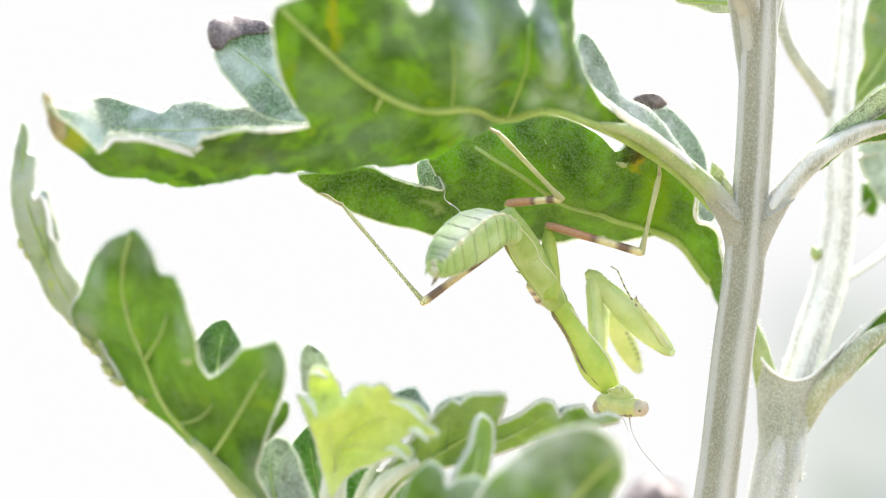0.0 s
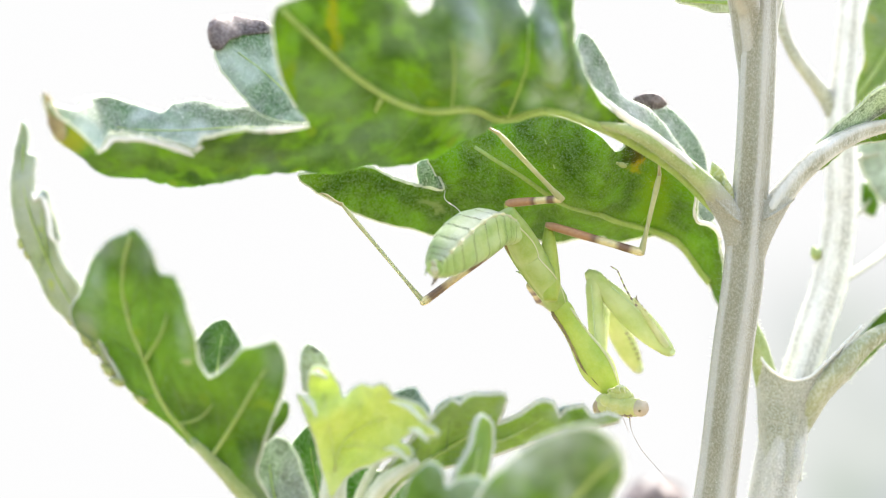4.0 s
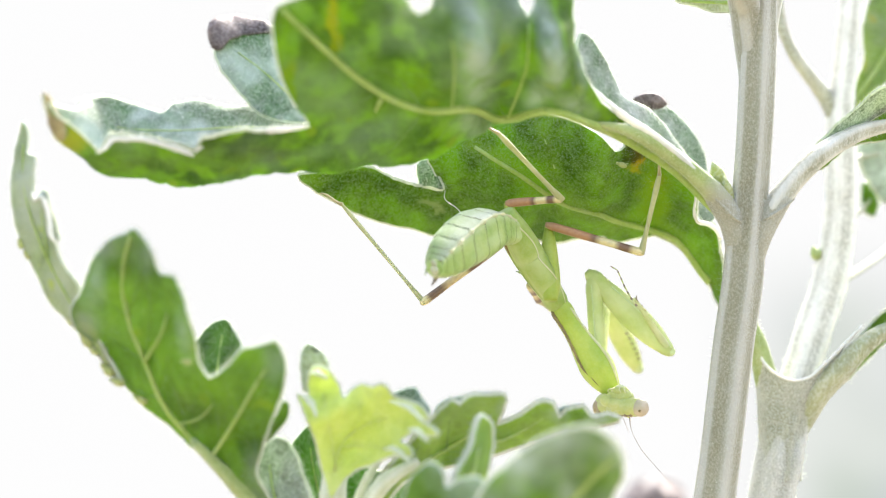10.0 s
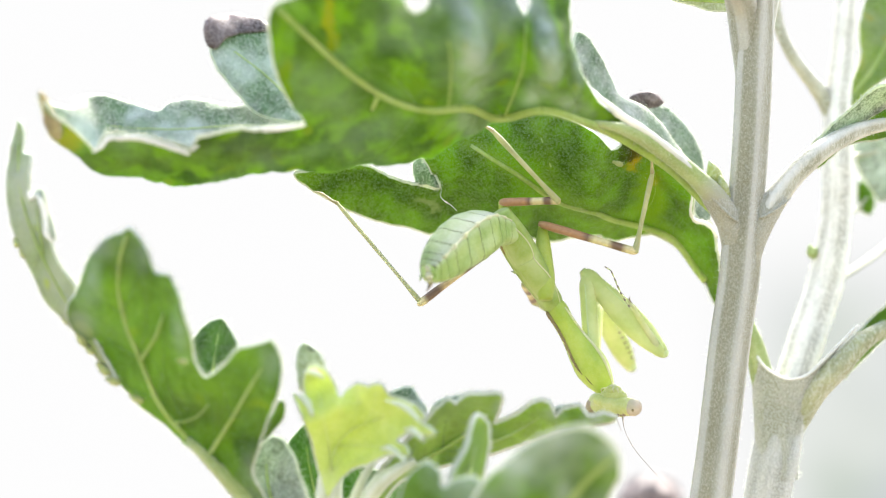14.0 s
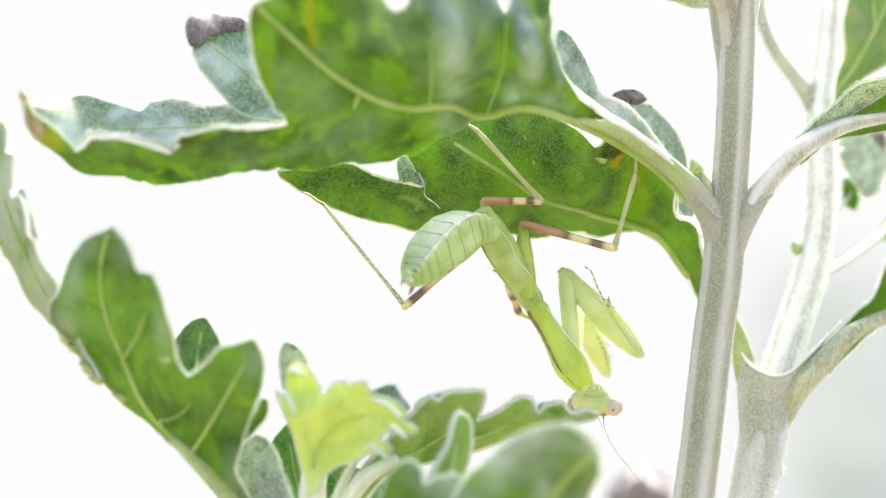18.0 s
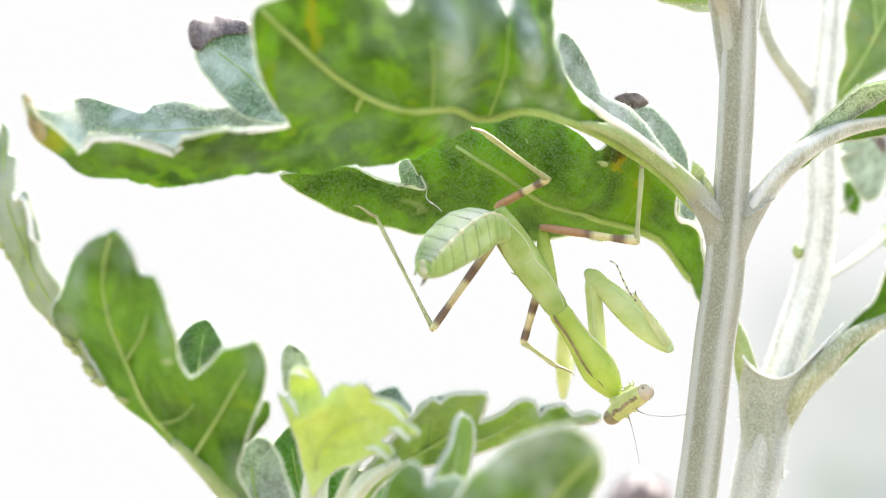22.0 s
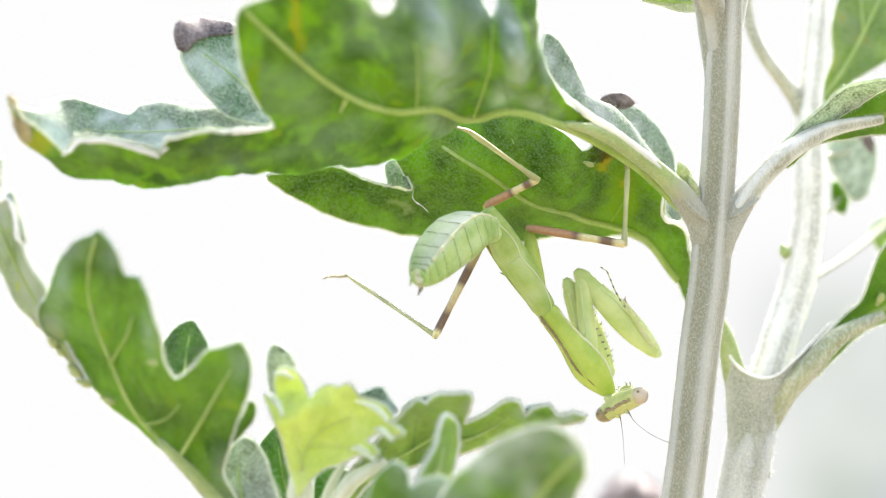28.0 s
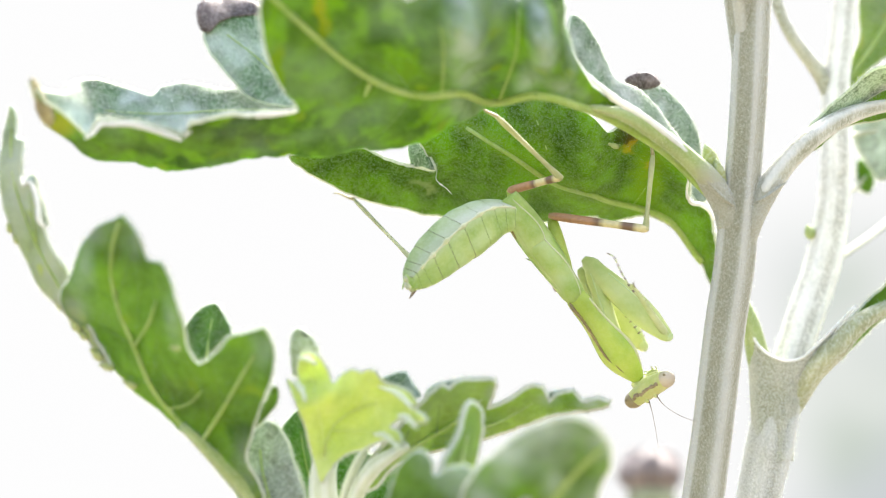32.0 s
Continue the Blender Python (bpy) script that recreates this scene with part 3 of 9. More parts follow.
def stalk(name, points, parent, label, mats, seg=60, ribs=6, rib=0.085, wave=0.004, seed=5, step=1.6, low=-1e9, hairs=0, phase=0.0, ridge=0.2):
    """A ribbed downy stem: pale ridges, darker grooves, fine hairs."""
    verts, faces = tube(points, step, seg, ribs, rib, wave, seed, 1.0, phase)
    rng = np.random.RandomState(seed)
    verts = [np.asarray(v, float) for v in verts]
    rows = len(verts) // seg
    fine = []
    if hairs:
        keep = [i for i in range(rows - 1) if verts[i * seg][2] > low]
        for _ in range(hairs):
            i, j = keep[rng.randint(len(keep))], rng.randint(seg)
            a, b = verts[i * seg + j], verts[(i + 1) * seg + j]
            p = a + (b - a) * rng.rand()
            c = np.mean(verts[i * seg:(i + 1) * seg], axis=0)
            d = (a - c) / np.linalg.norm(a - c) * (0.15 + 0.3 * rng.rand()) + rng.randn(3) * 0.12
            t = np.cross(d, rng.randn(3))
            t *= 0.022 / np.linalg.norm(t)
            fine.append((p - t, p + t, p + d))
    ob = part(name, (verts, faces), mats, parent, label)
    crest = ob.data.attributes.new("rib", "FLOAT", "POINT")
    values = []
    for k in range(len(verts)):
        c = math.cos(ribs * (2 * math.pi * (k % seg) / seg - phase)) + 0.15 * math.sin((k // seg) * 0.11) + 0.22 * math.cos((3 * ribs + 2) * 2 * math.pi * (k % seg) / seg + 1)
        u = min(1, max(0, (c - ridge + 0.6) / 1.2))
        values.append(u * u * (3 - 2 * u))
    crest.data.foreach_set("value", values)
    if fine:
        down = part("down", ([v for f in fine for v in f], [(3 * k, 3 * k + 1, 3 * k + 2) for k in range(len(fine))]), LEAF_EDGE, ob, "fine white down")
        tagged(down, kind="stuff")
    return ob


def join(*shapes):
    verts, faces = [], []
    for v, f in shapes:
        k = len(verts)
        verts += list(v)
        faces += [tuple(i + k for i in g) for g in f]
    return verts, faces


def plate(points):
    """Smooth sheet y(x, z) through a few (x, y, z) points (thin-plate spline)."""
    p = np.array(points, float)
    s, y, n = p[:, [0, 2]], p[:, 1], len(p)

    def kernel(a):
        r2 = ((a[:, None] - s[None]) ** 2).sum(2)
        return np.where(r2 > 0, r2 * np.log(r2 + 1e-9), 0)
    q = np.c_[np.ones(n), s]
    w = np.linalg.solve(np.block([[kernel(s) + np.eye(n) * 1e-3, q], [q.T, np.zeros((3, 3))]]), np.r_[y, 0, 0, 0])

    def at_xz(a):
        a = np.asarray(a, float).reshape(-1, 2)
        return kernel(a) @ w[:n] + np.c_[np.ones(len(a)), a] @ w[n:]
    return at_xz


def inside(poly, pts):
    x, z = pts[:, 0], pts[:, 1]
    hit = np.zeros(len(pts), bool)
    for (x0, z0), (x1, z1) in zip(poly, np.roll(poly, -1, axis=0)):
        cross = ((z0 > z) != (z1 > z)) & (x < (x1 - x0) * (z - z0) / (z1 - z0 + 1e-12) + x0)
        hit ^= cross
    return hit


def closed_curve(outline, step):
    p = [np.array(q, float) for q in outline]
    k = len(p)
    out = []
    for i in range(k):
        a, b, c, d = p[i - 1], p[i], p[(i + 1) % k], p[(i + 2) % k]
        m = max(2, int(np.linalg.norm(c - b) / step))
        for j in range(m):
            t = j / m
            tight = 0.75
            ta, tb = (c - a) * 0.5 * tight, (d - b) * 0.5 * tight
            out.append((2 * t ** 3 - 3 * t * t + 1) * b + (t ** 3 - 2 * t * t + t) * ta + (3 * t * t - 2 * t ** 3) * c + (t ** 3 - t * t) * tb)
    return np.array(out)


def side_veins(paths, ring, every, rng):
    """Thin side veins that leave the main veins at a slant and bend toward the tip."""
    out = []
    for w, path in paths:
        if w < 0.2:
            continue
        q = spline(path, 0.5)
        n_ = max(1, int(every / 0.5))
        for k in range(n_, len(q) - n_ // 2, n_):
            t = q[min(k + 2, len(q) - 1)] - q[max(k - 2, 0)]
            t = t / (np.linalg.norm(t) + 1e-9)
            for sd in (-1, 1):
                a = sd * radians(48 + 8 * rng.randn())
                p, line, bend = q[k] + t * 0.6 * rng.rand(), [], -sd * radians(2.2)
                for _ in range(24):
                    d = np.array((t[0] * math.cos(a) - t[1] * math.sin(a), t[0] * math.sin(a) + t[1] * math.cos(a)))
                    line.append(p)
                    p = p + d * 0.5
                    a += bend + radians(3) * rng.randn()
                    if not inside(ring, p[None])[0]:
                        break
                if len(line) > 5:
                    out.append(np.array(line[:-1]))
    return out


def leaf(name, parent, outline, sheet, veins, front=None, back=None, edge=None, vein=None, thick=0.32, quilt=0.16, cell=0.85, seed=1, label="", rim=0.2, fringe=7, every=0.0, folded=False, hairs=0, hair=None):
    """A lobed leaf blade: the margin, a curved sheet, two skins, a downy rounded margin and raised veins."""
    front, back, edge, vein = front or LEAF_UNDER, back or LEAF_UPPER, edge or LEAF_EDGE, vein or LEAF_VEIN
    rng = np.random.RandomState(seed)
    ring = closed_curve(outline, 0.55)
    ring = ring + rng.randn(*ring.shape) * 0.035
    lo, hi = ring.min(0), ring.max(0)
    gx, gz = np.meshgrid(np.arange(lo[0], hi[0], cell), np.arange(lo[1], hi[1], cell))
    gx = gx + (np.arange(gx.shape[0]) % 2)[:, None] * cell / 2
    cand = np.c_[gx.ravel(), gz.ravel()] + rng.randn(gx.size, 2) * cell * 0.08
    cand = cand[inside(ring, cand)]
    near = np.array([((ring - c) ** 2).sum(1).min() for c in cand]) if len(cand) else np.zeros(0)
    cand = cand[near > (cell * 0.55) ** 2] if len(cand) else cand
    from mathutils.geometry import delaunay_2d_cdt
    allp = np.r_[ring, cand] if len(cand) else ring
    res = delaunay_2d_cdt([Vector(p) for p in allp], [], [list(range(len(ring)))], 1, 1e-5)
    v2 = np.array([tuple(v) for v in res[0]])
    tris = [tuple(f) for f in res[2]]
    f = plate(sheet)
    y = f(v2)
    h = 0.05
    dx, dz = (f(v2 + (h, 0)) - f(v2 - (h, 0))) / (2 * h), (f(v2 + (0, h)) - f(v2 - (0, h))) / (2 * h)
    nrm = np.c_[-dx, np.ones(len(v2)), -dz]
    nrm /= np.linalg.norm(nrm, axis=1)[:, None]
    # quilting between the veins
    bulge = np.array([noise.noise((p[0] * 0.22 + seed, p[1] * 0.22, 0.3)) + 0.5 * noise.noise((p[0] * 0.6, p[1] * 0.6 + seed, 1.7)) for p in v2]) * quilt
    lines = []
    for w, path in veins:
        q = spline(path, 0.8)
        lines.append((w, q))
        d = np.array([math.sqrt(((q - p) ** 2).sum(1).min()) for p in v2])
        bulge = bulge + 0.45 * quilt * 2 * (1 - np.exp(-(d / 1.6) ** 2)) - quilt * 0.9
    small = side_veins(veins, ring, every, rng) if every else []
    for q in small:
        d = np.array([((q - p) ** 2).sum(1).min() for p in v2])
        bulge = bulge - quilt * 0.4 * np.exp(-d / 0.5)
    p3 = np.c_[v2[:, 0], y, v2[:, 1]] - nrm * bulge[:, None]
    count = len(p3)
    # margin edges are those used once
    used = {}
    for t in tris:
        for e_ in ((t[0], t[1]), (t[1], t[2]), (t[2], t[0])):
            used[tuple(sorted(e_))] = used.get(tuple(sorted(e_)), []) + [e_]
    border = [e_[0] for e_ in used.values() if len(e_) == 1]
    on = sorted({i for e_ in border for i in e_})
    outward = {}
    for i, j in border:
        d = v2[j] - v2[i]
        o_ = np.array((d[1], -d[0]))
        for k in (i, j):
            outward[k] = outward.get(k, np.zeros(2)) + o_
    verts = [tuple(p) for p in p3] + [tuple(p + q * thick) for p, q in zip(p3, nrm)]
    mid = {}
    for i in on:
        o_ = outward[i]
        k = np.linalg.norm(o_)
        o_ = o_ / k if k > 1e-9 else o_
        mid[i] = len(verts)
        verts.append(tuple(p3[i] + nrm[i] * thick * 0.5 + np.array((o_[0], o_[0] * dx[i] + o_[1] * dz[i], o_[1])) * rim))
    area = lambda t: (v2[t[1]][0] - v2[t[0]][0]) * (v2[t[2]][1] - v2[t[0]][1]) - (v2[t[2]][0] - v2[t[0]][0]) * (v2[t[1]][1] - v2[t[0]][1])
    faces, slot = [], []
    for t in tris:
        if area(t) < 0:
            t = t[::-1]
        faces.append(t)
        slot.append(0)
        faces.append(tuple(i + count for i in t[::-1]))
        slot.append(1)
    for i, j in border:
        faces.append((j, i, mid[i], mid[j]))
        faces.append((mid[j], mid[i], i + count, j + count))
        d = v2[j] - v2[i]
        soft = folded and -d[0] < -0.72 * np.linalg.norm(d)
        slot += [0, 0] if soft else [2, 2]
    # fine white hairs fringing the margin
    for i, j in border:
        o_ = outward[i]
        k = np.linalg.norm(o_)
        if k < 1e-9 or (folded and o_[1] < -0.72 * k):
            continue
        o3 = np.array((o_[0] / k, (o_[0] * dx[i] + o_[1] * dz[i]) / k, o_[1] / k))
        for _ in range(fringe):
            w_ = rng.rand()
            p_ = p3[i] * (1 - w_) + p3[j] * w_ + nrm[i] * thick * rng.rand()
            d_ = o3 * (rim + 0.12 + 0.33 * rng.rand()) + rng.randn(3) * 0.14
            t_ = (p3[j] - p3[i]) * 0.022 / (np.linalg.norm(p3[j] - p3[i]) + 1e-9)
            k_ = len(verts)
            verts += [tuple(p_ - t_), tuple(p_ + t_), tuple(p_ + d_)]
            faces.append((k_, k_ + 1, k_ + 2))
            slot.append(2)
    # short hairs lying on the side that faces the light and the eye
    for _ in range(hairs):
        t = tris[rng.randint(len(tris))]
        w_ = rng.dirichlet((1, 1, 1))
        p_ = p3[t[0]] * w_[0] + p3[t[1]] * w_[1] + p3[t[2]] * w_[2]
        n_ = nrm[t[0]]
        d_ = rng.randn(3)
        d_ = d_ - n_ * (d_ @ n_)
        d_ = d_ / (np.linalg.norm(d_) + 1e-9) * (0.15 + 0.25 * rng.rand()) - n_ * (0.05 + 0.1 * rng.rand())
        t_ = np.cross(d_, n_)
        t_ *= (0.008 + 0.008 * rng.rand()) / (np.linalg.norm(t_) + 1e-9)
        k_ = len(verts)
        verts += [tuple(p_ - t_ - n_ * 0.02), tuple(p_ + t_ - n_ * 0.02), tuple(p_ + d_)]
        faces.append((k_, k_ + 1, k_ + 2))
        slot.append(3)
    blade = part(name, (verts, faces), [front, back, edge, hair or LEAF_DOWN], parent, label, slot)
    close = np.zeros(count)
    for w, q in [(w, q) for w, q in lines] + [(0.12, q) for q in small]:
        d = np.array([((q - p) ** 2).sum(1).min() for p in v2])
        close = np.maximum(close, min(1.0, 0.35 + w) * np.exp(-d / (0.35 + 1.1 * w) ** 2))
    nerve = blade.data.attributes.new("nerve", "FLOAT", "POINT")
    nerve.data.foreach_set("value", np.r_[close, close, np.zeros(len(verts) - 2 * count)].astype(np.float32))
    for w, q in lines:
        yv = f(q)
        k = len(q)
        # veins sit on the underside, tapering to the tip
        c = [(q[i][0], yv[i] + w * 0.25 + 0.75 * quilt, q[i][1], w * (1 - 0.5 * i / (k - 1))) for i in range(0, k, 2)]
        part("vein", tube(c, 1.0, 8, flat=1.0), vein, blade)
    if small:
        tubes = []
        for q in small:
            yv = f(q)
            k = len(q)
            tubes.append(tube([(q[i][0], yv[i] + quilt * 0.33, q[i][1], 0.055 * (1 - 0.7 * i / (k - 1))) for i in range(0, k, 2)], 1.0, 5))
        tagged(part("venation", join(*tubes), SMALL_VEIN, blade), kind="stuff")
    return blade


def plant(label, x, y):
    ob = new("chrysanthemum_plant")
    ob.empty_display_size = 0.02
    ob.location = (x * 0.001, y * 0.001, 0.0)
    return tagged(ob, label, "plant")


# ---- setting ----
def disc(radius, rings, seg, z):
    verts, faces = [(0, 0, z(0, 0))], []
    for i in range(1, rings + 1):
        r_ = radius * (i / rings) ** 3
        for j in range(seg):
            a_ = 2 * math.pi * j / seg
            x_, y_ = r_ * math.cos(a_), r_ * math.sin(a_)
            verts.append((x_, y_, z(x_, y_)))
    for j in range(seg):
        faces.append((0, 1 + j, 1 + (j + 1) % seg))
    for i in range(rings - 1):
        for j in range(seg):
            q = 1 + i * seg
            faces.append((q + j, q + seg + j, q + seg + (j + 1) % seg, q + (j + 1) % seg))
    return verts, faces


ground = part("ground", disc(4.0e6, 40, 64, lambda x, y: 6 * noise.noise((x * 0.004, y * 0.004, 0)) if abs(x) + abs(y) < 6000 else 0), SOIL, None)
tagged(ground, "bare dry brown soil under the plants", "ground", kind="structure")

def arc_wall(radius, height, half, steps):
    verts, faces = [], []
    for i in range(steps + 1):
        a_ = -half + 2 * half * i / steps
        for z_ in (-60, height):
            verts.append((radius * math.sin(a_), radius * math.cos(a_), z_))
    for i in range(steps):
        faces.append((2 * i, 2 * i + 2, 2 * i + 3, 2 * i + 1))
    return verts, faces


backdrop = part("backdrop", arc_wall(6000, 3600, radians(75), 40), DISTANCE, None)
tagged(backdrop, "glowing wall painted as pale overbright hazy distance with soft grey shrubs", "backdrop", kind="structure")

# ---- the main plant ----
main_plant = plant("downy grey-stemmed chrysanthemum with curled lobed leaves", 19.8, 58.3)
MAIN = [(42.0, -2.8, 489.0, 1.78), (41.4, -0.4, 475.5, 1.91), (40.9, 1.4, 464.7, 2.12), (40.0, 3.8, 451.3, 2.12), (39.7, 4.3, 448.2, 2.15), (39.4, 4.8, 445.2, 2.3), (39.1, 5.3, 442.5, 2.35), (38.6, 6.1, 437.8, 2.39), (37.5, 7.2, 431.1, 2.39), (36.6, 8.4, 424.4, 2.39), (35.7, 9.5, 417.6, 2.39), (34.8, 10.6, 411.6, 2.46), (31.1, 16.4, 377.3, 2.87), (26.2, 30.4, 296.5, 3.15)]
MAIN.append((main_plant.location.x * 1000, main_plant.location.y * 1000, -10, 3.6))
stalk("stem", MAIN, main_plant, "downy pale grey ribbed stem", STEM, seg=72, ribs=5, rib=0.085, wave=0.002, step=0.9, phase=radians(59), ridge=0.35, low=385, hairs=2600)

# near leaf: end lobe folded like a gutter, near wall seen from below
near_leaf = leaf("leaf", main_plant, [(-39.5, 454.5), (-39.1, 453.4), (-37.1, 452.0), (-35.2, 450.4), (-33.9, 451.4), (-27.2, 450.6), (-24.6, 449.9), (-23.2, 450.8), (-19.1, 451.7), (-14.8, 452.2), (-11.8, 452.9), (-13.3, 454.7), (-14.3, 457.0), (-14.6, 459.8), (-14.1, 462.1), (-9.9, 463.5), (-5.2, 463.8), (-1.1, 463.5), (-0.0, 462.3), (0.9, 461.8), (2.2, 462.4), (2.8, 464.2), (8.5, 468.2), (11.5, 465.1), (12.5, 463.1), (13.5, 465.4), (14.3, 469.3), (17.1, 469.6), (17.7, 462.2), (18.9, 458.7), (21.2, 456.6), (25.9, 454.6), (35.6, 447.6), (37.7, 445.7), (36.7, 444.8), (33.6, 447.7), (28.8, 451.6), (23.8, 453.9), (17.6, 454.2), (12.4, 454.4), (9.1, 454.0), (5.8, 452.4), (1.3, 450.6), (-3.9, 449.9), (-25.3, 447.8), (-31.5, 448.1), (-35.3, 448.7), (-38.4, 450.4), (-40.2, 451.9)],
     [(-39.5, -20.2, 454.1), (-35.1, -11.2, 449.1), (-34.0, -16.6, 451.4), (-25.2, -8.8, 448.0), (-24.6, -15.2, 449.9), (-11.8, -15.1, 452.9), (-3.9, -7.8, 450.0), (1.3, -7.9, 450.6), (-14.2, -27.3, 462.0), (-1.6, -28.4, 463.6), (-2.5, -22.6, 459.2), (-7.2, -24.9, 460.4), (9.2, -23.0, 468.3), (17.1, -17.0, 469.6), (1.7, -23.5, 458.8), (6.6, -24.2, 457.3), (10.0, -20.0, 459.7), (14.2, -21.6, 457.9), (18.9, -14.1, 458.7), (17.2, -18.0, 463.4), (10.4, -7.4, 454.5), (8.5, -12.7, 455.9), (22.3, -5.2, 454.6), (25.9, -2.1, 454.3), (37.4, 3.7, 445.4)],
     [(0.62, [(35.7, 446.2), (29.5, 451.5), (23.8, 454.0), (16.9, 454.7), (7.8, 454.9), (2.1, 454.2), (-2.2, 455.2), (-6.9, 457.5), (-10.3, 459.9), (-13.6, 462.5)]), (0.11, [(4.0, 454.3), (4.4, 457.0), (3.6, 461.2), (2.9, 463.4)]), (0.34, [(-3.8, 455.4), (-4.5, 454.4)]), (0.14, [(10.4, 455.1), (12.1, 457.8), (12.5, 462.3)])], LEAF_NEAR, every=4.5, seed=3, quilt=0.7, folded=True, label="underside of a folded green leaf with a raised lobe and pale downy rim")
leaf("leaf_lobe", near_leaf, [(-40.2, 455.7), (-39.7, 454.8), (-37.9, 455.6), (-37.6, 457.3), (-35.8, 458.4), (-32.7, 457.7), (-29.5, 456.6), (-28.7, 457.7), (-25.8, 458.4), (-21.2, 457.6), (-19.3, 458.0), (-17.2, 457.3), (-13.1, 456.4), (-12.5, 454.4), (-14.2, 452.9), (-19.3, 451.9), (-25.3, 450.1), (-31.4, 450.9), (-35.6, 450.3), (-39.0, 452.4), (-40.1, 453.2)],
     [(-40.0, -19.4, 455.3), (-37.3, -10.6, 457.2), (-28.8, -7.3, 456.6), (-19.2, -5.3, 457.5), (-12.7, -7.8, 455.2), (-19.3, -9.4, 451.9), (-31.4, -10.4, 450.9), (-39.5, -14.9, 452.9)],
     [(0.08, [(-13.6, 454.4), (-20.9, 454.8), (-27.3, 454.2), (-35.0, 454.7)])], LEAF_UPPER, LEAF_UNDER, seed=5, hairs=1500, hair=LEAF_EDGE, label="grey downy upper side of the far half of the leaf")
leaf("leaf_lobe", near_leaf, [(-17.5, 455.8), (-19.5, 457.5), (-21.2, 459.6), (-22.7, 461.6), (-23.4, 463.7), (-22.9, 465.5), (-21.1, 466.1), (-18.2, 466.9), (-15.9, 466.4), (-13.9, 462.8), (-12.4, 457.7), (-13.0, 455.1)],
     [(-13.0, -7.9, 455.5), (-22.9, -7.8, 465.5), (-18.5, -5.9, 466.9), (-23.2, -8.3, 463.0), (-19.5, -8.3, 457.5), (-13.9, -6.1, 462.8)],
     [(0.09, [(-13.4, 456.9), (-17.7, 461.2), (-21.6, 464.2)])], LEAF_UPPER, LEAF_UNDER, seed=6, hairs=900, hair=LEAF_EDGE, label="grey upper side of a far side lobe")
leaf("leaf_tip", near_leaf, [(-23.7, 464.1), (-24.1, 466.3), (-23.5, 467.7), (-21.2, 468.7), (-17.8, 467.9), (-17.1, 466.8), (-19.8, 466.3), (-21.9, 465.2), (-22.7, 463.9)],
     [(-23.6, -8.5, 463.9), (-23.9, -8.5, 466.7), (-21.2, -6.1, 468.1), (-17.3, -5.9, 467.1), (-22.5, -8.5, 464.2)],
     [], DEAD, DEAD, DEAD, fringe=1, seed=7, label="withered dark brown lobe tip")
leaf("leaf_tip", near_leaf, [(-40.1, 455.5), (-39.5, 455.0), (-39.1, 453.7), (-38.3, 452.4), (-38.8, 451.1), (-39.6, 451.4), (-40.0, 452.6), (-39.9, 453.9)],
     [(-40.0, -21.0, 455.3), (-38.7, -18.5, 452.9), (-39.7, -17.8, 451.5)],
     [], DRY, DRY, DRY, fringe=1, seed=8, rim=0.1, label="withered pale brown leaf tip")
leaf("leaf_lobe", near_leaf, [(19.1, 465.5), (20.6, 465.1), (22.0, 463.0), (23.3, 460.5), (24.5, 458.9), (27.5, 457.8), (30.9, 454.3), (33.7, 450.5), (35.2, 447.8), (33.6, 449.0), (27.2, 453.6), (22.4, 456.3), (19.7, 458.5), (18.5, 461.7)],
     [(19.1, -7.1, 465.4), (24.0, -2.9, 459.3), (34.4, 3.1, 448.8), (27.2, -2.0, 454.0), (19.7, -7.1, 459.2)],
     [], LEAF_UPPER, LEAF_UNDER, seed=9, hairs=900, hair=LEAF_EDGE, label="grey downy upper side of the leaf base")
for fold_ in ([(-35.0, -17.6, 449.5, 0.10), (-34.1, -17.4, 450.1, 0.26), (-33.4, -17.2, 451.1, 0.30), (-32.0, -16.9, 451.2, 0.30), (-30.5, -16.6, 451.3, 0.32), (-27.9, -16.2, 450.7, 0.34), (-26.0, -16.0, 450.1, 0.36), (-24.6, -15.8, 449.5, 0.20)], [(-24.4, -15.9, 449.8, 0.10), (-23.6, -15.9, 450.6, 0.24), (-21.0, -15.9, 451.7, 0.24), (-18.5, -15.8, 452.1, 0.30), (-14.8, -15.8, 452.3, 0.36), (-12.0, -15.8, 452.6, 0.20)]):
    part("downy_rim", tube(fold_, 0.6, 10, wave=0.08), DOWN_WHITE, near_leaf, "thick white downy fold of the leaf margin")
part("downy_rim", tube([(18.3, -7.7, 462.8, 0.20), (19.7, -7.5, 459.1, 0.39), (23.0, -6.0, 456.4, 0.46), (27.7, -3.5, 453.8, 0.46), (31.9, -0.9, 450.9, 0.40), (34.9, 1.2, 448.2, 0.20)], 0.8, 10, wave=0.06), DOWN_WHITE, near_leaf, "white downy upper edge of the leaf stalk")
stalk("petiole", [(40.6, 4.7, 454.3, 1.10), (40.4, 2.5, 462.2, 1.58), (39.9, 0.9, 466.7, 1.78), (39.2, -1.0, 470.4, 1.77), (37.7, -5.8, 471.0, 1.53), (34.9, -11.0, 477.4, 1.17)], main_plant, "pale olive leaf stalk leaving the stem", STEM, seg=30, ribs=4, rib=0.06, step=1.0, hairs=600)
stalk("petiole", [(41.2, 3.1, 459.5, 0.96), (42.6, 2.0, 467.7, 0.82), (43.8, 2.1, 472.7, 0.69), (45.2, 1.8, 480.5, 0.62)], main_plant, "pale leaf stalk leaving the stem", PALE_STALK, seg=30, ribs=4, rib=0.06, step=1.0, hairs=400)
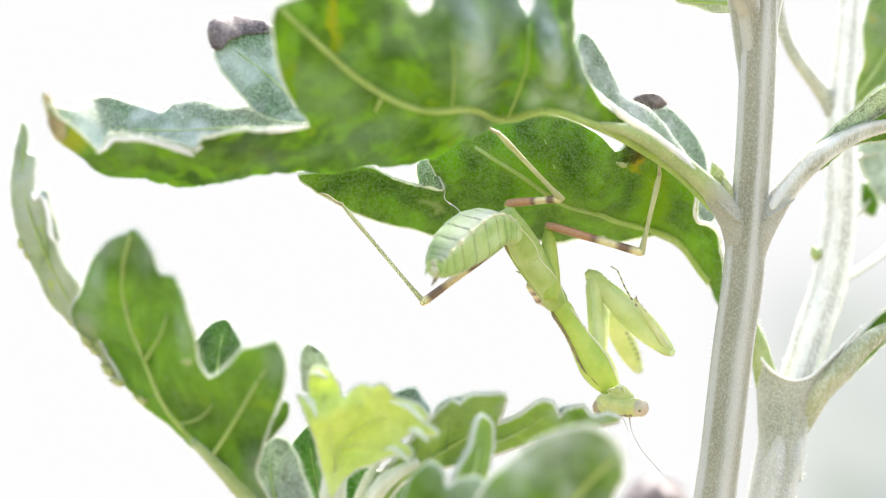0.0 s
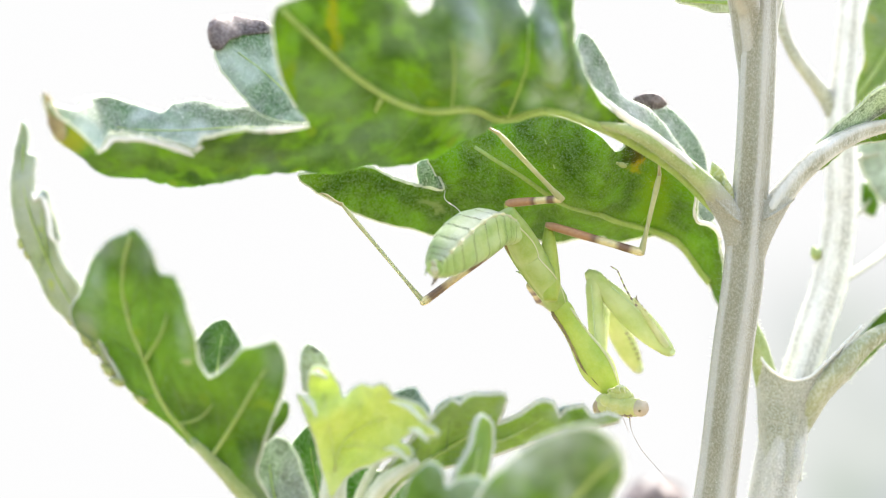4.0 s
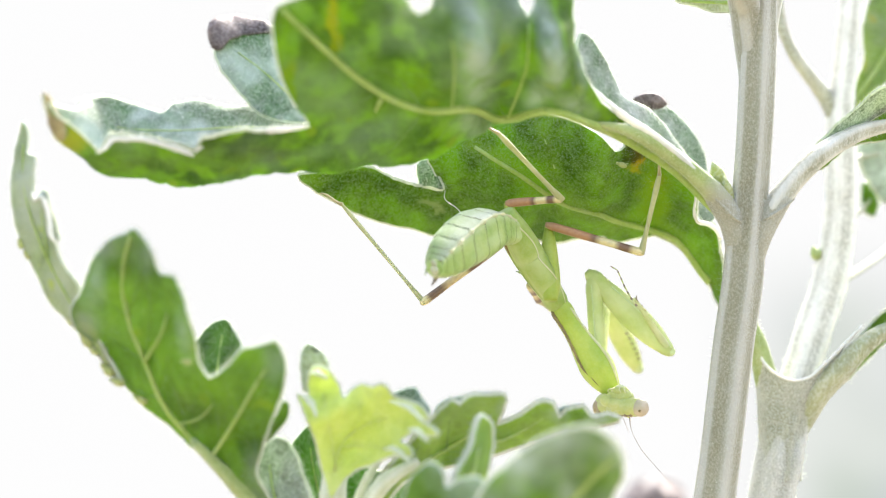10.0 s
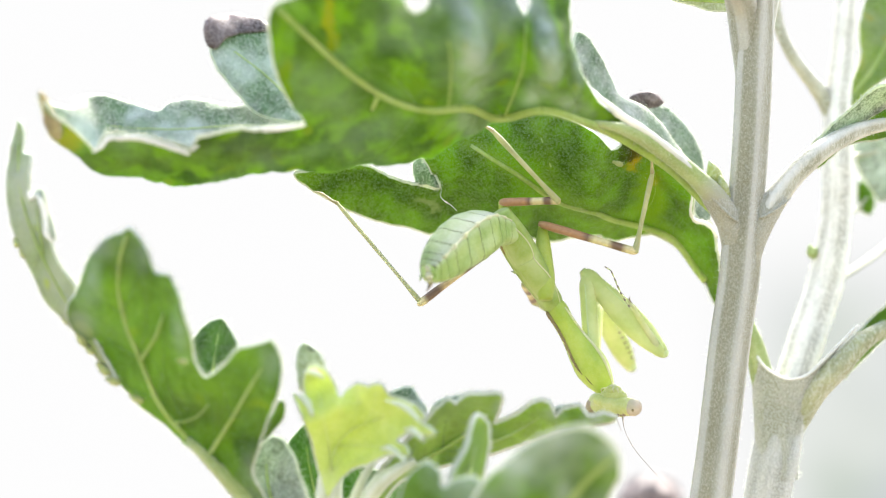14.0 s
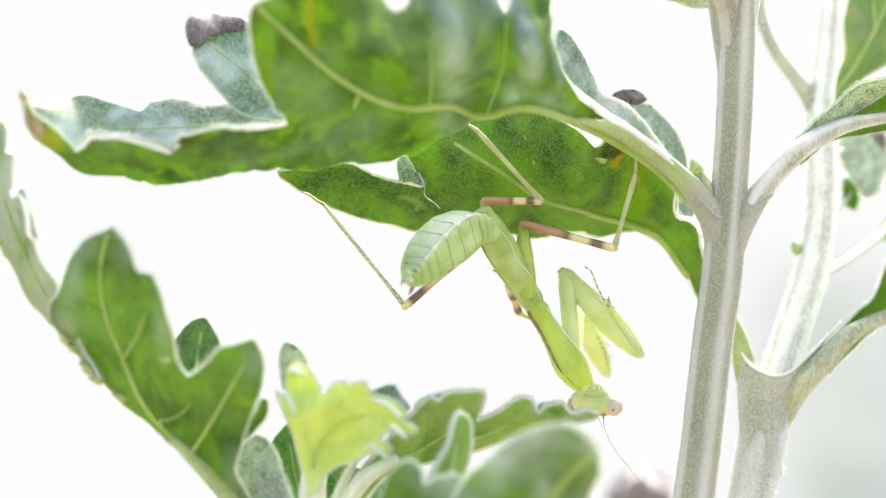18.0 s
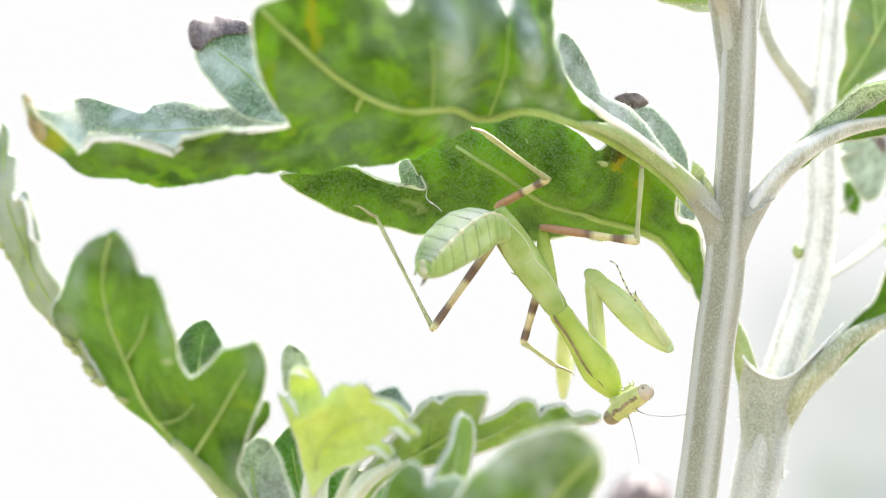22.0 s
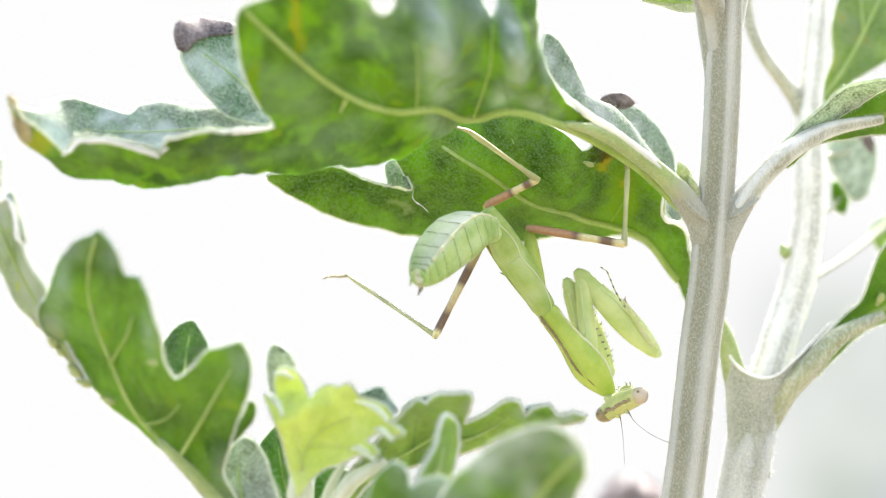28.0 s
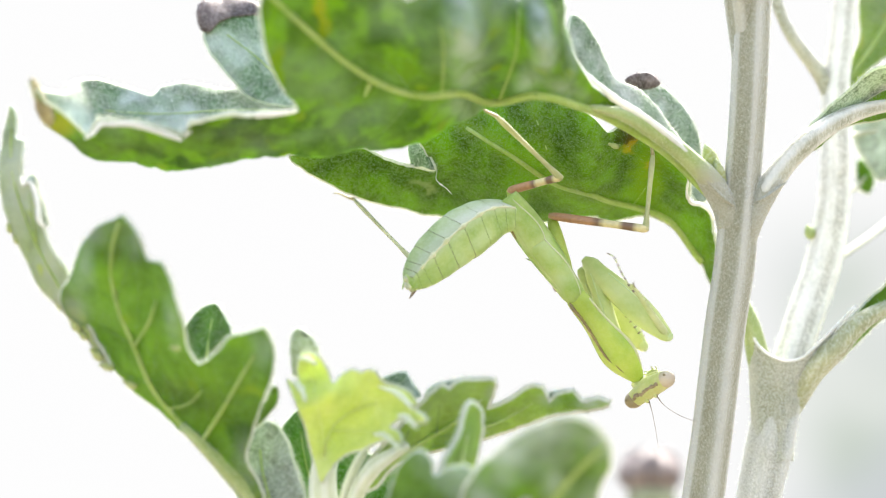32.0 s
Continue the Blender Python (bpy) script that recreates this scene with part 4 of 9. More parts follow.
part("axillary_bud", join(tube([(37.1, 4.2, 448.3, 0.8), (36.1, 3.5, 449.7, 0.95), (35.6, 2.7, 450.9, 0.8), (35.2, 2.5, 452.0, 0.15)], 0.4, 12), tube([(37.2, 3.3, 447.6, 0.6), (36.6, 2.1, 448.9, 0.6), (36.3, 1.9, 450.1, 0.1)], 0.4, 10)), BUD_SKIN, main_plant, "small yellow-green axillary bud")

# the node: stem and both stalk bases grown into one
node = part("node", join(
    tube([(39.75, 4.4, 448.6, 1.9), (39.3, 5.1, 444.6, 2.1), (39.0, 5.6, 441.5, 2.1), (38.5, 6.4, 437.6, 1.8)], 0.5, 28),
    tube([(34.4, 1.7, 448.7, 0.9), (35.1, 2.2, 448.0, 1.36), (36.0, 2.8, 446.9, 1.5), (37.4, 3.9, 444.6, 1.5), (38.0, 5.0, 441.8, 1.35), (38.4, 6.0, 438.5, 0.9), (38.6, 6.8, 435.0, 0.5)], 0.4, 20),
    tube([(44.2, 4.4, 448.8, 0.9), (43.6, 4.35, 448.0, 1.35), (42.7, 4.3, 446.7, 1.5), (41.1, 4.6, 443.8, 1.5), (40.2, 5.4, 440.8, 1.25), (39.5, 6.4, 437.5, 0.8), (39.0, 7.0, 434.5, 0.5)], 0.4, 20)), NODE_SKIN, main_plant, "swollen grey-olive stem joint where two leaf stalks leave")
weld = node.modifiers.new("weld", "REMESH")
weld.mode, weld.voxel_size, weld.use_smooth_shade = "VOXEL", 0.00024, True
ease = node.modifiers.new("ease", "SMOOTH")
ease.factor, ease.iterations = 0.5, 14
for ridge_ in ([(34.2, 0.9, 448.2, 0.1), (35.6, 1.35, 446.7, 0.2), (37.2, 2.0, 445.2, 0.24), (38.4, 2.5, 444.4, 0.1)], [(44.9, 3.3, 447.4, 0.08), (43.3, 2.95, 446.2, 0.2), (41.9, 2.85, 445.3, 0.22), (41.0, 2.8, 444.9, 0.08)]):
    part("stalk_ridge", tube(ridge_, 0.4, 10, wave=0.06), NODE_SKIN, main_plant, "low ridge where a leaf stalk runs into the stem")

# leaf on the other side of the node
right_leaf = leaf("leaf", main_plant, [(48.4, 453.1), (51.3, 455.9), (56.0, 459.2), (59.4, 461.4), (62.6, 462.4), (66.7, 462.3), (71.3, 461.2), (74.2, 457.9), (68.0, 457.7), (61.5, 457.8), (56.6, 456.6), (53.2, 455.3), (49.8, 452.6)],
     [(48.9, 8.7, 452.9), (56.2, 10.9, 458.4), (62.6, 7.2, 462.4), (71.3, 8.6, 461.2), (74.2, 19.3, 457.9), (61.5, 15.1, 457.9), (53.2, 10.4, 455.3)],
     [(0.68, [(54.7, 457.2), (61.0, 459.5), (71.8, 459.8)])], seed=11, label="underside of a green leaf on a thick pale stalk")
leaf("leaf_lobe", right_leaf, [(47.3, 453.1), (48.9, 454.9), (51.0, 456.9), (53.9, 459.4), (56.5, 461.4), (59.7, 461.9), (62.4, 461.6), (60.8, 461.0), (58.6, 460.0), (55.8, 458.4), (51.9, 455.9), (48.4, 453.5)],
     [(47.6, 7.6, 453.3), (53.9, 6.1, 459.4), (61.7, 3.8, 461.7), (58.6, 8.6, 460.0), (51.9, 7.7, 455.9)],
     [], LEAF_GREY, LEAF_UNDER, seed=12, hairs=400, hair=LEAF_EDGE, label="grey downy upper side of the leaf")
stalk("petiole", [(40.2, 5.8, 441.2, 0.8), (41.2, 4.7, 443.9, 1.2), (42.5, 4.3, 446.5, 1.45), (44.8, 4.6, 449.6, 1.30), (48.5, 5.1, 453.1, 1.24), (54.0, 7.6, 456.5, 1.05), (61.9, 10.9, 458.7, 0.64)], right_leaf, "thick downy leaf stalk", PALE_STALK, seg=30, ribs=4, rib=0.06, step=1.0, hairs=900)
stalk("petiole", [(38.4, 6.0, 441.0, 0.7), (37.6, 4.2, 444.4, 1.2), (36.2, 2.9, 446.9, 1.43), (33.4, 0.9, 449.5, 1.15), (29.2, -1.7, 452.3, 1.00), (23.6, -5.2, 454.4, 0.6), (19.5, -6.6, 454.9, 0.2)], near_leaf, "pale green downy leaf stalk", PETIOLE, seg=30, ribs=4, rib=0.015, step=1.0, hairs=500)
leaf("leaf", main_plant, [(39.6, 471.4), (38.2, 471.3), (35.7, 472.3), (33.4, 473.3), (32.0, 473.9), (32.6, 474.6), (36.1, 474.5), (39.1, 473.5)],
     [(39.6, 2.2, 471.8), (35.6, 6.0, 473.0), (32.0, 7.8, 474.0), (36.1, 3.7, 474.5)],
     [(0.27, [(39.6, 471.8), (36.3, 472.9), (32.7, 473.9)])], LEAF_PALE, seed=13, label="pale small leaf base high on the stem")

# ---- the plant behind ----
back_plant = plant("downy chrysanthemum standing behind, with a forked grey stem", 31.8, 78.2)
BACK = [(60.3, 27.9, 501.3, 1.26), (58.8, 29.4, 480.5, 1.48), (57.9, 29.8, 472.6, 1.63), (56.8, 30.1, 464.7, 1.85), (56.6, 30.4, 456.9, 2.08), (56.0, 30.7, 449.1, 2.15), (54.3, 30.6, 441.3, 2.36), (51.1, 29.0, 433.3, 2.39), (48.9, 27.7, 427.8, 2.42), (47.6, 26.6, 424.7, 2.5), (46.6, 25.6, 421.4, 2.75), (45.7, 24.9, 418.0, 2.92), (44.1, 24.8, 411.9, 2.77), (39.4, 29.0, 375.6, 3.18), (34.3, 41.5, 291.3, 3.58)]
BACK.append((back_plant.location.x * 1000, back_plant.location.y * 1000, -10, 4.0))
cut_ = 10
# one stem in two colours: painted shaded below, painted sunlit above
stalk("stem", BACK[cut_ - 1:], back_plant, "furry lower stem, grey-brown as if in shade", FUR_STEM_SHADED, seg=72, ribs=5, rib=0.09, wave=0.004, step=0.9, phase=radians(25), ridge=0.0, low=385, hairs=5000)
stalk("stem", BACK[:cut_ + 1], back_plant, "downy upper stem, whitened as if in sun", BACK_STEM_SUNLIT, seg=72, ribs=5, rib=0.06, wave=0.004, step=0.9, phase=radians(25), ridge=-0.2, low=385, hairs=6000)


def saddle(rim_path, foot, thick=0.5):
    """The joined bases of two opposite leaf stalks, clasping the stem in front: a cup from a round foot up to a curved rim."""
    c = spline(rim_path, 0.45)
    n_, rows_ = len(c), 26
    rng = np.random.RandomState(77)
    fx, fy, fz, fr = foot
    verts, faces = [], []
    for i in range(rows_ + 1):
        v = i / rows_
        for k in range(n_):
            u = k / (n_ - 1)
            a = math.pi * (1 - u)
            low = np.array((fx + fr * math.cos(a), fy - fr * math.sin(a), fz))
            w = v ** 2.2
            q = low * (1 - w) + c[k] * w
            q[2] = fz + (c[k][2] - fz) * v
            q[1] += 0.2 * math.sin(u * 20) * (1 - v) ** 0.5 + 0.05 * rng.randn()
            verts.append(q)
    for i in range(rows_):
        for k in range(n_ - 1):
            j = i * n_ + k
            faces.append((j, j + 1, j + n_ + 1, j + n_))
    m_ = len(verts)
    verts += [q + np.array((0, thick, 0)) for q in verts]
    faces += [tuple(m_ + j for j in g[::-1]) for g in faces]
    for k in range(n_ - 1):
        j = rows_ * n_ + k
        faces.append((j, j + 1, j + 1 + m_, j + m_))
    return verts, faces, c


RIM = [(42.7, 24.4, 434.0), (43.4, 22.5, 430.2), (44.6, 21.6, 428.4), (46.2, 21.2, 427.5), (47.6, 21.0, 427.2), (49.2, 21.0, 427.7), (50.9, 21.2, 429.1), (53.6, 21.6, 431.6), (56.7, 22.0, 434.6)]
verts_, faces_, rim_ = saddle(RIM, (45.6, 24.9, 414.6, 2.62))
clasp = part("leaf_base", (verts_, faces_), FORK_SKIN, back_plant, "furry brown-green bases of two leaf stalks clasping the stem")
part("downy_rim", tube([(*q, 0.2) for q in rim_[::4]], 0.5, 8, wave=0.1), DOWN_WHITE, clasp, "white downy rim")
rng_ = np.random.RandomState(61)
fur = []
for _ in range(2600):
    g = faces_[rng_.randint(len(faces_) // 2)]
    q = sum(verts_[j] for j in g) / 4 + rng_.randn(3) * 0.12
    d = np.array((rng_.randn() * 0.3, -0.35 - 0.3 * rng_.rand(), rng_.randn() * 0.3))
    t = np.cross(d, rng_.randn(3))
    t *= 0.025 / np.linalg.norm(t)
    fur.append((q - t, q + t, q + d))
tagged(part("down", ([v for f in fur for v in f], [(3 * k, 3 * k + 1, 3 * k + 2) for k in range(len(fur))]), LEAF_EDGE, clasp, "fine white down"), kind="stuff")
back_leaf = leaf("leaf", back_plant, [(40.1, 434.8), (38.8, 438.7), (37.9, 444.3), (37.0, 446.8), (34.9, 447.3), (34.7, 450.0), (33.7, 452.8), (30.4, 456.0), (26.9, 457.5), (25.2, 457.0), (25.3, 455.4), (24.1, 454.8), (22.0, 456.7), (18.6, 458.7), (10.9, 460.7), (5.2, 460.4), (1.6, 456.9), (0.7, 454.9), (1.9, 452.6), (2.5, 451.2), (-1.4, 452.0), (-4.2, 452.8), (-7.0, 453.9), (-11.2, 453.6), (-15.5, 452.6), (-12.8, 450.9), (-9.4, 449.5), (-5.2, 448.3), (0.5, 447.3), (7.9, 447.1), (17.0, 446.7), (24.4, 446.3), (29.4, 446.5), (32.6, 445.4), (35.9, 441.4), (38.3, 437.4)],
     [(40.1, 22.3, 434.8), (37.8, 22.7, 438.5), (37.0, 17.7, 446.8), (34.2, 11.7, 451.7), (25.3, 8.9, 455.4), (18.6, 8.2, 458.7), (5.2, 9.8, 460.4), (2.5, 13.4, 451.2), (-7.0, 11.8, 453.9), (-15.5, 10.8, 452.6), (-5.2, 18.8, 448.3), (17.0, 26.5, 446.7), (7.2, 24.3, 447.1), (26.0, 25.7, 446.3), (31.5, 21.8, 445.9), (17.9, 12.7, 450.6), (22.2, 14.7, 448.2), (10.8, 14.9, 448.7)],
     [(0.46, [(37.0, 440.4), (32.6, 445.8), (27.7, 447.8), (22.2, 448.2), (18.0, 449.6), (10.8, 453.0), (5.9, 456.4)]), (0.1, [(16.5, 453.0), (15.4, 456.0), (14.2, 459.6)]), (0.045, [(28.0, 447.7), (29.9, 450.4), (29.4, 453.6)])], LEAF_BACK, seed=21, quilt=0.45, rim=0.24, hairs=7000, label="underside of a dark green lobed leaf with pale veins")
part("downy_rim", tube([(34.5, 11.6, 451.2, 0.1), (34.3, 12.6, 449.6, 0.16), (34.3, 14.2, 447.6, 0.2), (34.9, 15.2, 447.0, 0.27), (36.2, 16.2, 446.9, 0.3), (37.3, 17.0, 446.3, 0.27), (38.0, 17.6, 445.2, 0.2)], 0.4, 10, wave=0.08), DOWN_WHITE, back_leaf, "thick white rolled rim of the notch")
leaf("leaf_lobe", back_leaf, [(-0.7, 454.6), (0.6, 454.8), (1.6, 453.2), (2.5, 451.0), (0.8, 451.6), (-0.5, 451.9)],
     [(-0.7, 12.7, 454.6), (0.6, 11.7, 454.8), (2.5, 11.4, 451.0), (-0.5, 13.2, 451.9)],
     [], LEAF_UPPER, LEAF_UNDER, seed=22, label="grey upper side of a far lobe")
leaf("leaf_lobe", back_leaf, [(27.6, 462.6), (29.4, 463.3), (32.1, 462.9), (34.7, 460.4), (36.6, 457.3), (37.0, 454.3), (37.8, 449.1), (36.4, 447.7), (33.8, 451.4), (30.4, 456.1), (28.3, 459.8)],
     [(27.8, 15.8, 462.7), (34.7, 19.3, 460.4), (37.1, 20.8, 452.0), (36.4, 19.5, 447.7), (29.7, 14.7, 457.5)],
     [], LEAF_UPPER, LEAF_UNDER, seed=23, hairs=1200, hair=LEAF_EDGE, label="grey downy upper side of a far lobe")
leaf("leaf_tip", back_leaf, [(27.0, 462.8), (28.5, 463.7), (30.4, 463.8), (31.5, 462.8), (30.0, 462.2), (27.9, 462.0)],
     [(27.1, 14.8, 462.8), (30.0, 15.7, 463.7), (29.2, 15.9, 462.1)],
     [], DEAD, DEAD, DEAD, fringe=1, seed=24, label="withered brown lobe tip")
stalk("petiole", [(46.5, 27.8, 418.5, 1.04), (45.5, 25.8, 424.0, 1.77), (44.1, 24.5, 428.1, 1.47), (42.8, 23.2, 433.0, 1.10), (39.9, 23.5, 438.2, 1.03), (37.2, 24.3, 441.4, 0.82), (33.2, 23.5, 445.7, 0.45), (29.4, 22.6, 447.2, 0.22)], back_leaf, "downy green-grey leaf stalk", PETIOLE, seg=30, ribs=4, rib=0.06, step=1.0, hairs=900)
fork_leaf = leaf("leaf", back_plant, [(52.4, 427.8), (53.9, 430.1), (56.3, 432.8), (58.5, 435.1), (60.7, 437.1), (61.7, 440.0), (62.5, 442.6), (64.8, 445.3), (70.0, 447.8), (76.3, 446.6), (77.5, 438.6), (72.0, 436.4), (66.8, 435.5), (62.0, 433.8), (58.1, 430.7), (54.9, 427.7)],
     [(52.4, 24.4, 427.1), (55.5, 23.5, 432.4), (61.7, 20.2, 440.0), (70.0, 17.0, 447.8), (77.5, 24.8, 438.6), (66.8, 27.2, 435.5), (58.1, 25.8, 430.8)],
     [(0.62, [(50.9, 426.3), (56.3, 431.8), (62.6, 435.9), (70.0, 438.7), (76.2, 442.0)])], seed=26, label="underside of a green leaf broadening from its stalk")
stalk("petiole", [(46.9, 27.8, 418.5, 1.04), (48.4, 25.0, 423.1, 1.98), (50.4, 23.3, 426.1, 1.83), (53.3, 22.1, 428.6, 1.46), (57.0, 22.0, 432.2, 1.17), (63.6, 23.1, 435.5, 0.59)], fork_leaf, "downy brownish leaf stalk", FORK_STALK, seg=30, ribs=4, rib=0.06, step=1.0, hairs=900)
part("twig", tube([(56.3, 30.3, 463.6, 1.24), (55.1, 29.8, 466.2, 1.16), (53.2, 28.4, 468.4, 1.00), (50.3, 26.7, 471.8, 0.84), (48.6, 26.0, 475.6, 0.77), (48.0, 25.0, 481.7, 0.69)], 1.0, 12, 0, 0, 0.02), PALE_STALK, back_plant, "thin pale side twig")
leaf("leaf", back_plant, [(57.8, 465.3), (59.3, 469.0), (60.7, 472.6), (61.0, 477.4), (62.5, 481.8), (65.4, 486.4), (75.3, 486.4), (75.5, 477.3), (68.9, 472.5), (62.6, 468.7), (59.4, 465.6)],
     [(57.8, 31.0, 465.3), (61.1, 32.2, 476.5), (67.7, 34.6, 486.2), (75.5, 30.2, 477.3), (62.6, 30.5, 468.7)],
     [(0.41, [(57.9, 465.3), (62.9, 472.0), (66.7, 478.8), (70.7, 486.0)]), (0.27, [(65.2, 476.2), (65.5, 481.7)])], LEAF_AGED, seed=27, label="mottled olive-green leaf underside with pale veins")
leaf("leaf", back_plant, [(61.0, 461.7), (63.3, 463.7), (66.9, 464.0), (68.8, 462.6), (68.4, 458.7), (67.2, 455.8), (64.9, 454.5), (62.7, 457.0), (61.4, 459.2)],
     [(61.0, 38.8, 461.7), (68.8, 42.8, 462.6), (64.9, 42.1, 454.5)],
     [], LEAF_GREY, LEAF_UNDER, seed=28, label="blue-grey upper side of a small hanging leaf")
stalk("petiole", [(56.5, 30.4, 456.9, 0.54), (58.7, 34.2, 458.8, 0.47), (61.6, 38.5, 460.5, 0.40), (64.9, 41.4, 461.5, 0.24)], back_plant, "thin leaf stalk", STALK, seg=20, ribs=4, rib=0.06, step=1.0, hairs=200)
stalk("petiole", [(56.1, 30.6, 449.9, 0.46), (59.0, 37.4, 452.1, 0.39), (62.4, 43.7, 454.2, 0.32), (63.5, 44.5, 455.5, 0.16)], back_plant, "thin leaf stalk", STALK, seg=20, ribs=4, rib=0.06, step=1.0, hairs=100)
leaf("leaf_tip", back_plant, [(65.7, 464.4), (67.3, 464.3), (68.2, 463.0), (67.9, 461.4), (66.9, 462.4), (66.0, 463.4)],
     [(65.7, 40.9, 464.4), (68.2, 42.2, 463.0), (67.9, 42.5, 461.4)],
     [], DEAD, DEAD, DEAD, fringe=1, seed=29, thick=0.2, label="brown withered edge")
leaf("leaf", back_plant, [(62.2, 457.2), (63.6, 457.8), (64.8, 455.0), (64.1, 453.1), (62.5, 453.8)],
     [(62.2, 43.6, 457.2), (64.4, 44.9, 455.8), (62.9, 44.3, 453.6)],
     [], seed=30, label="small green leaf lobe")
part("axillary_bud", tube([(53.4, 30.4, 444.8, 0.3), (52.8, 30.4, 445.1, 0.9), (52.4, 30.3, 445.5, 0.7), (52.2, 30.2, 446.3, 0.15)], 0.4, 10), PETIOLE, back_plant, "tiny green bud")

part("twig", tube([(54.6, 31.1, 441.3, 0.61), (58.7, 39.9, 443.5, 0.55), (65.0, 51.4, 447.6, 0.50), (72.6, 62.8, 453.1, 0.52), (79.9, 70.0, 458.6, 0.45)], 2.0, 8), STALK, back_plant, "thin far side twig")
leaf("leaf", back_plant, [(73.6, 454.5), (75.4, 456.6), (79.0, 457.5), (82.9, 456.4), (83.1, 452.1), (79.2, 450.2), (75.4, 451.8)],
     [(73.6, 70.7, 454.5), (79.0, 70.2, 457.5), (83.1, 73.3, 452.1), (76.3, 71.3, 451.4)],
     [], LEAF_SUNLIT, seed=50, label="pale small leaf farther back")

# ---- the low shoot ----
low_plant = plant("young chrysanthemum shoot with pale new leaves", -10.7, 43.0)
LOW = [(-9.9, -4.2, 416.6, 0.58), (-10.0, -4.3, 415.0, 1.15), (-10.1, -4.2, 413.3, 1.41), (-10.2, -3.9, 411.7, 1.54), (-9.7, -1.1, 404.7, 1.94), (-7.6, 5.5, 372.7, 2.34), (-8.0, 17.7, 302.4, 2.60)]
LOW.append((low_plant.location.x * 1000, low_plant.location.y * 1000, -10, 3.2))
stalk("stem", LOW, low_plant, "pale downy shoot stem", YOUNG_STALK, seg=36, low=395, hairs=1200)
left_leaf = leaf("leaf", low_plant, [(-38.3, 433.4), (-37.0, 434.6), (-35.4, 437.9), (-33.1, 439.7), (-31.5, 440.0), (-30.6, 440.4), (-29.9, 439.8), (-28.7, 438.4), (-27.7, 435.6), (-26.3, 435.3), (-24.8, 432.4), (-24.1, 428.9), (-24.0, 426.4), (-22.8, 424.7), (-20.7, 425.9), (-18.7, 427.6), (-16.4, 427.9), (-15.3, 428.3), (-14.8, 427.5), (-14.3, 425.8), (-14.7, 423.5), (-16.2, 420.3), (-17.6, 417.1), (-18.4, 414.8), (-17.0, 411.4), (-15.9, 407.3), (-17.9, 407.4), (-20.2, 411.4), (-25.6, 417.6), (-32.0, 423.4), (-34.3, 425.6), (-37.1, 429.4), (-38.7, 431.8)],
     [(-38.3, -12.5, 432.9), (-35.4, -16.3, 437.9), (-30.9, -19.7, 440.2), (-37.7, -8.9, 429.8), (-24.1, -17.7, 428.9), (-15.6, -18.4, 428.0), (-14.7, -15.6, 423.5), (-25.6, -7.6, 417.6), (-17.6, -10.5, 417.1), (-17.1, -3.8, 408.0)],
     [(0.41, [(-19.4, 412.4), (-25.5, 418.6), (-28.5, 422.3), (-30.4, 427.2), (-31.8, 431.3), (-32.2, 435.3), (-31.6, 438.1), (-30.8, 439.9)]), (0.27, [(-23.6, 416.6), (-21.7, 418.8), (-19.9, 421.0), (-18.1, 423.5), (-15.9, 426.4)]), (0.21, [(-30.4, 427.2), (-27.9, 429.8), (-26.6, 432.5)]), (0.14, [(-27.0, 420.5), (-24.6, 420.8), (-22.0, 422.9)])], LEAF_LEFT, every=4.5, seed=31, quilt=0.42, hairs=2500, label="green deeply lobed leaf with pale veins and downy rim")
leaf("leaf_lobe", left_leaf, [(-44.67, 454.5), (-44.2, 453.0), (-44.25, 450.95), (-43.4, 450.45), (-42.95, 450.1), (-43.1, 448.4), (-43.1, 445.8), (-42.7, 445.2), (-42.0, 445.4), (-41.3, 444.2), (-40.9, 442.6), (-40.5, 440.8), (-40.1, 439.3), (-39.1, 437.1), (-37.9, 435.6), (-36.1, 429.9), (-33.4, 425.0), (-34.1, 425.4), (-38.0, 430.4), (-39.55, 432.2), (-41.56, 434.2), (-42.76, 436.5), (-43.7, 438.4), (-44.6, 440.7), (-45.35, 442.9), (-45.74, 445.2), (-45.84, 448.4), (-45.6, 451.7), (-45.1, 454.0)],
     [(-44.6, -12.2, 454.3), (-45.4, -11.9, 446.5), (-40.2, -13.8, 440.6), (-42.3, -10.6, 436.4), (-37.6, -12.8, 434.7), (-37.6, -9.3, 429.8), (-33.4, -9.0, 425.0)],
     [(0.16, [(-35.0, 427.2), (-39.1, 434.3), (-42.2, 440.5), (-44.2, 447.0), (-44.6, 452.9)]), (0.11, [(-41.4, 439.0), (-41.7, 441.8), (-42.0, 444.2)])], LEAF_LOBE, LEAF_UPPER, cell=0.6, seed=47, quilt=0.3, label="olive-grey downy end lobe curling upward, seen edge on")
leaf("leaf_lobe", left_leaf, [(-42.5, 445.6), (-41.9, 446.3), (-41.4, 446.1), (-41.1, 445.0), (-40.5, 443.2), (-39.95, 440.6), (-40.3, 441.0), (-40.8, 443.3), (-41.5, 445.4)],
     [(-42.5, -13.2, 445.6), (-41.4, -13.6, 446.0), (-39.9, -13.4, 440.6), (-41.2, -13.2, 444.0)],
     [], LEAF_UPPER, LEAF_PALE, seed=51, cell=0.5, label="dark grey upper side of a curled tooth with a white rim")
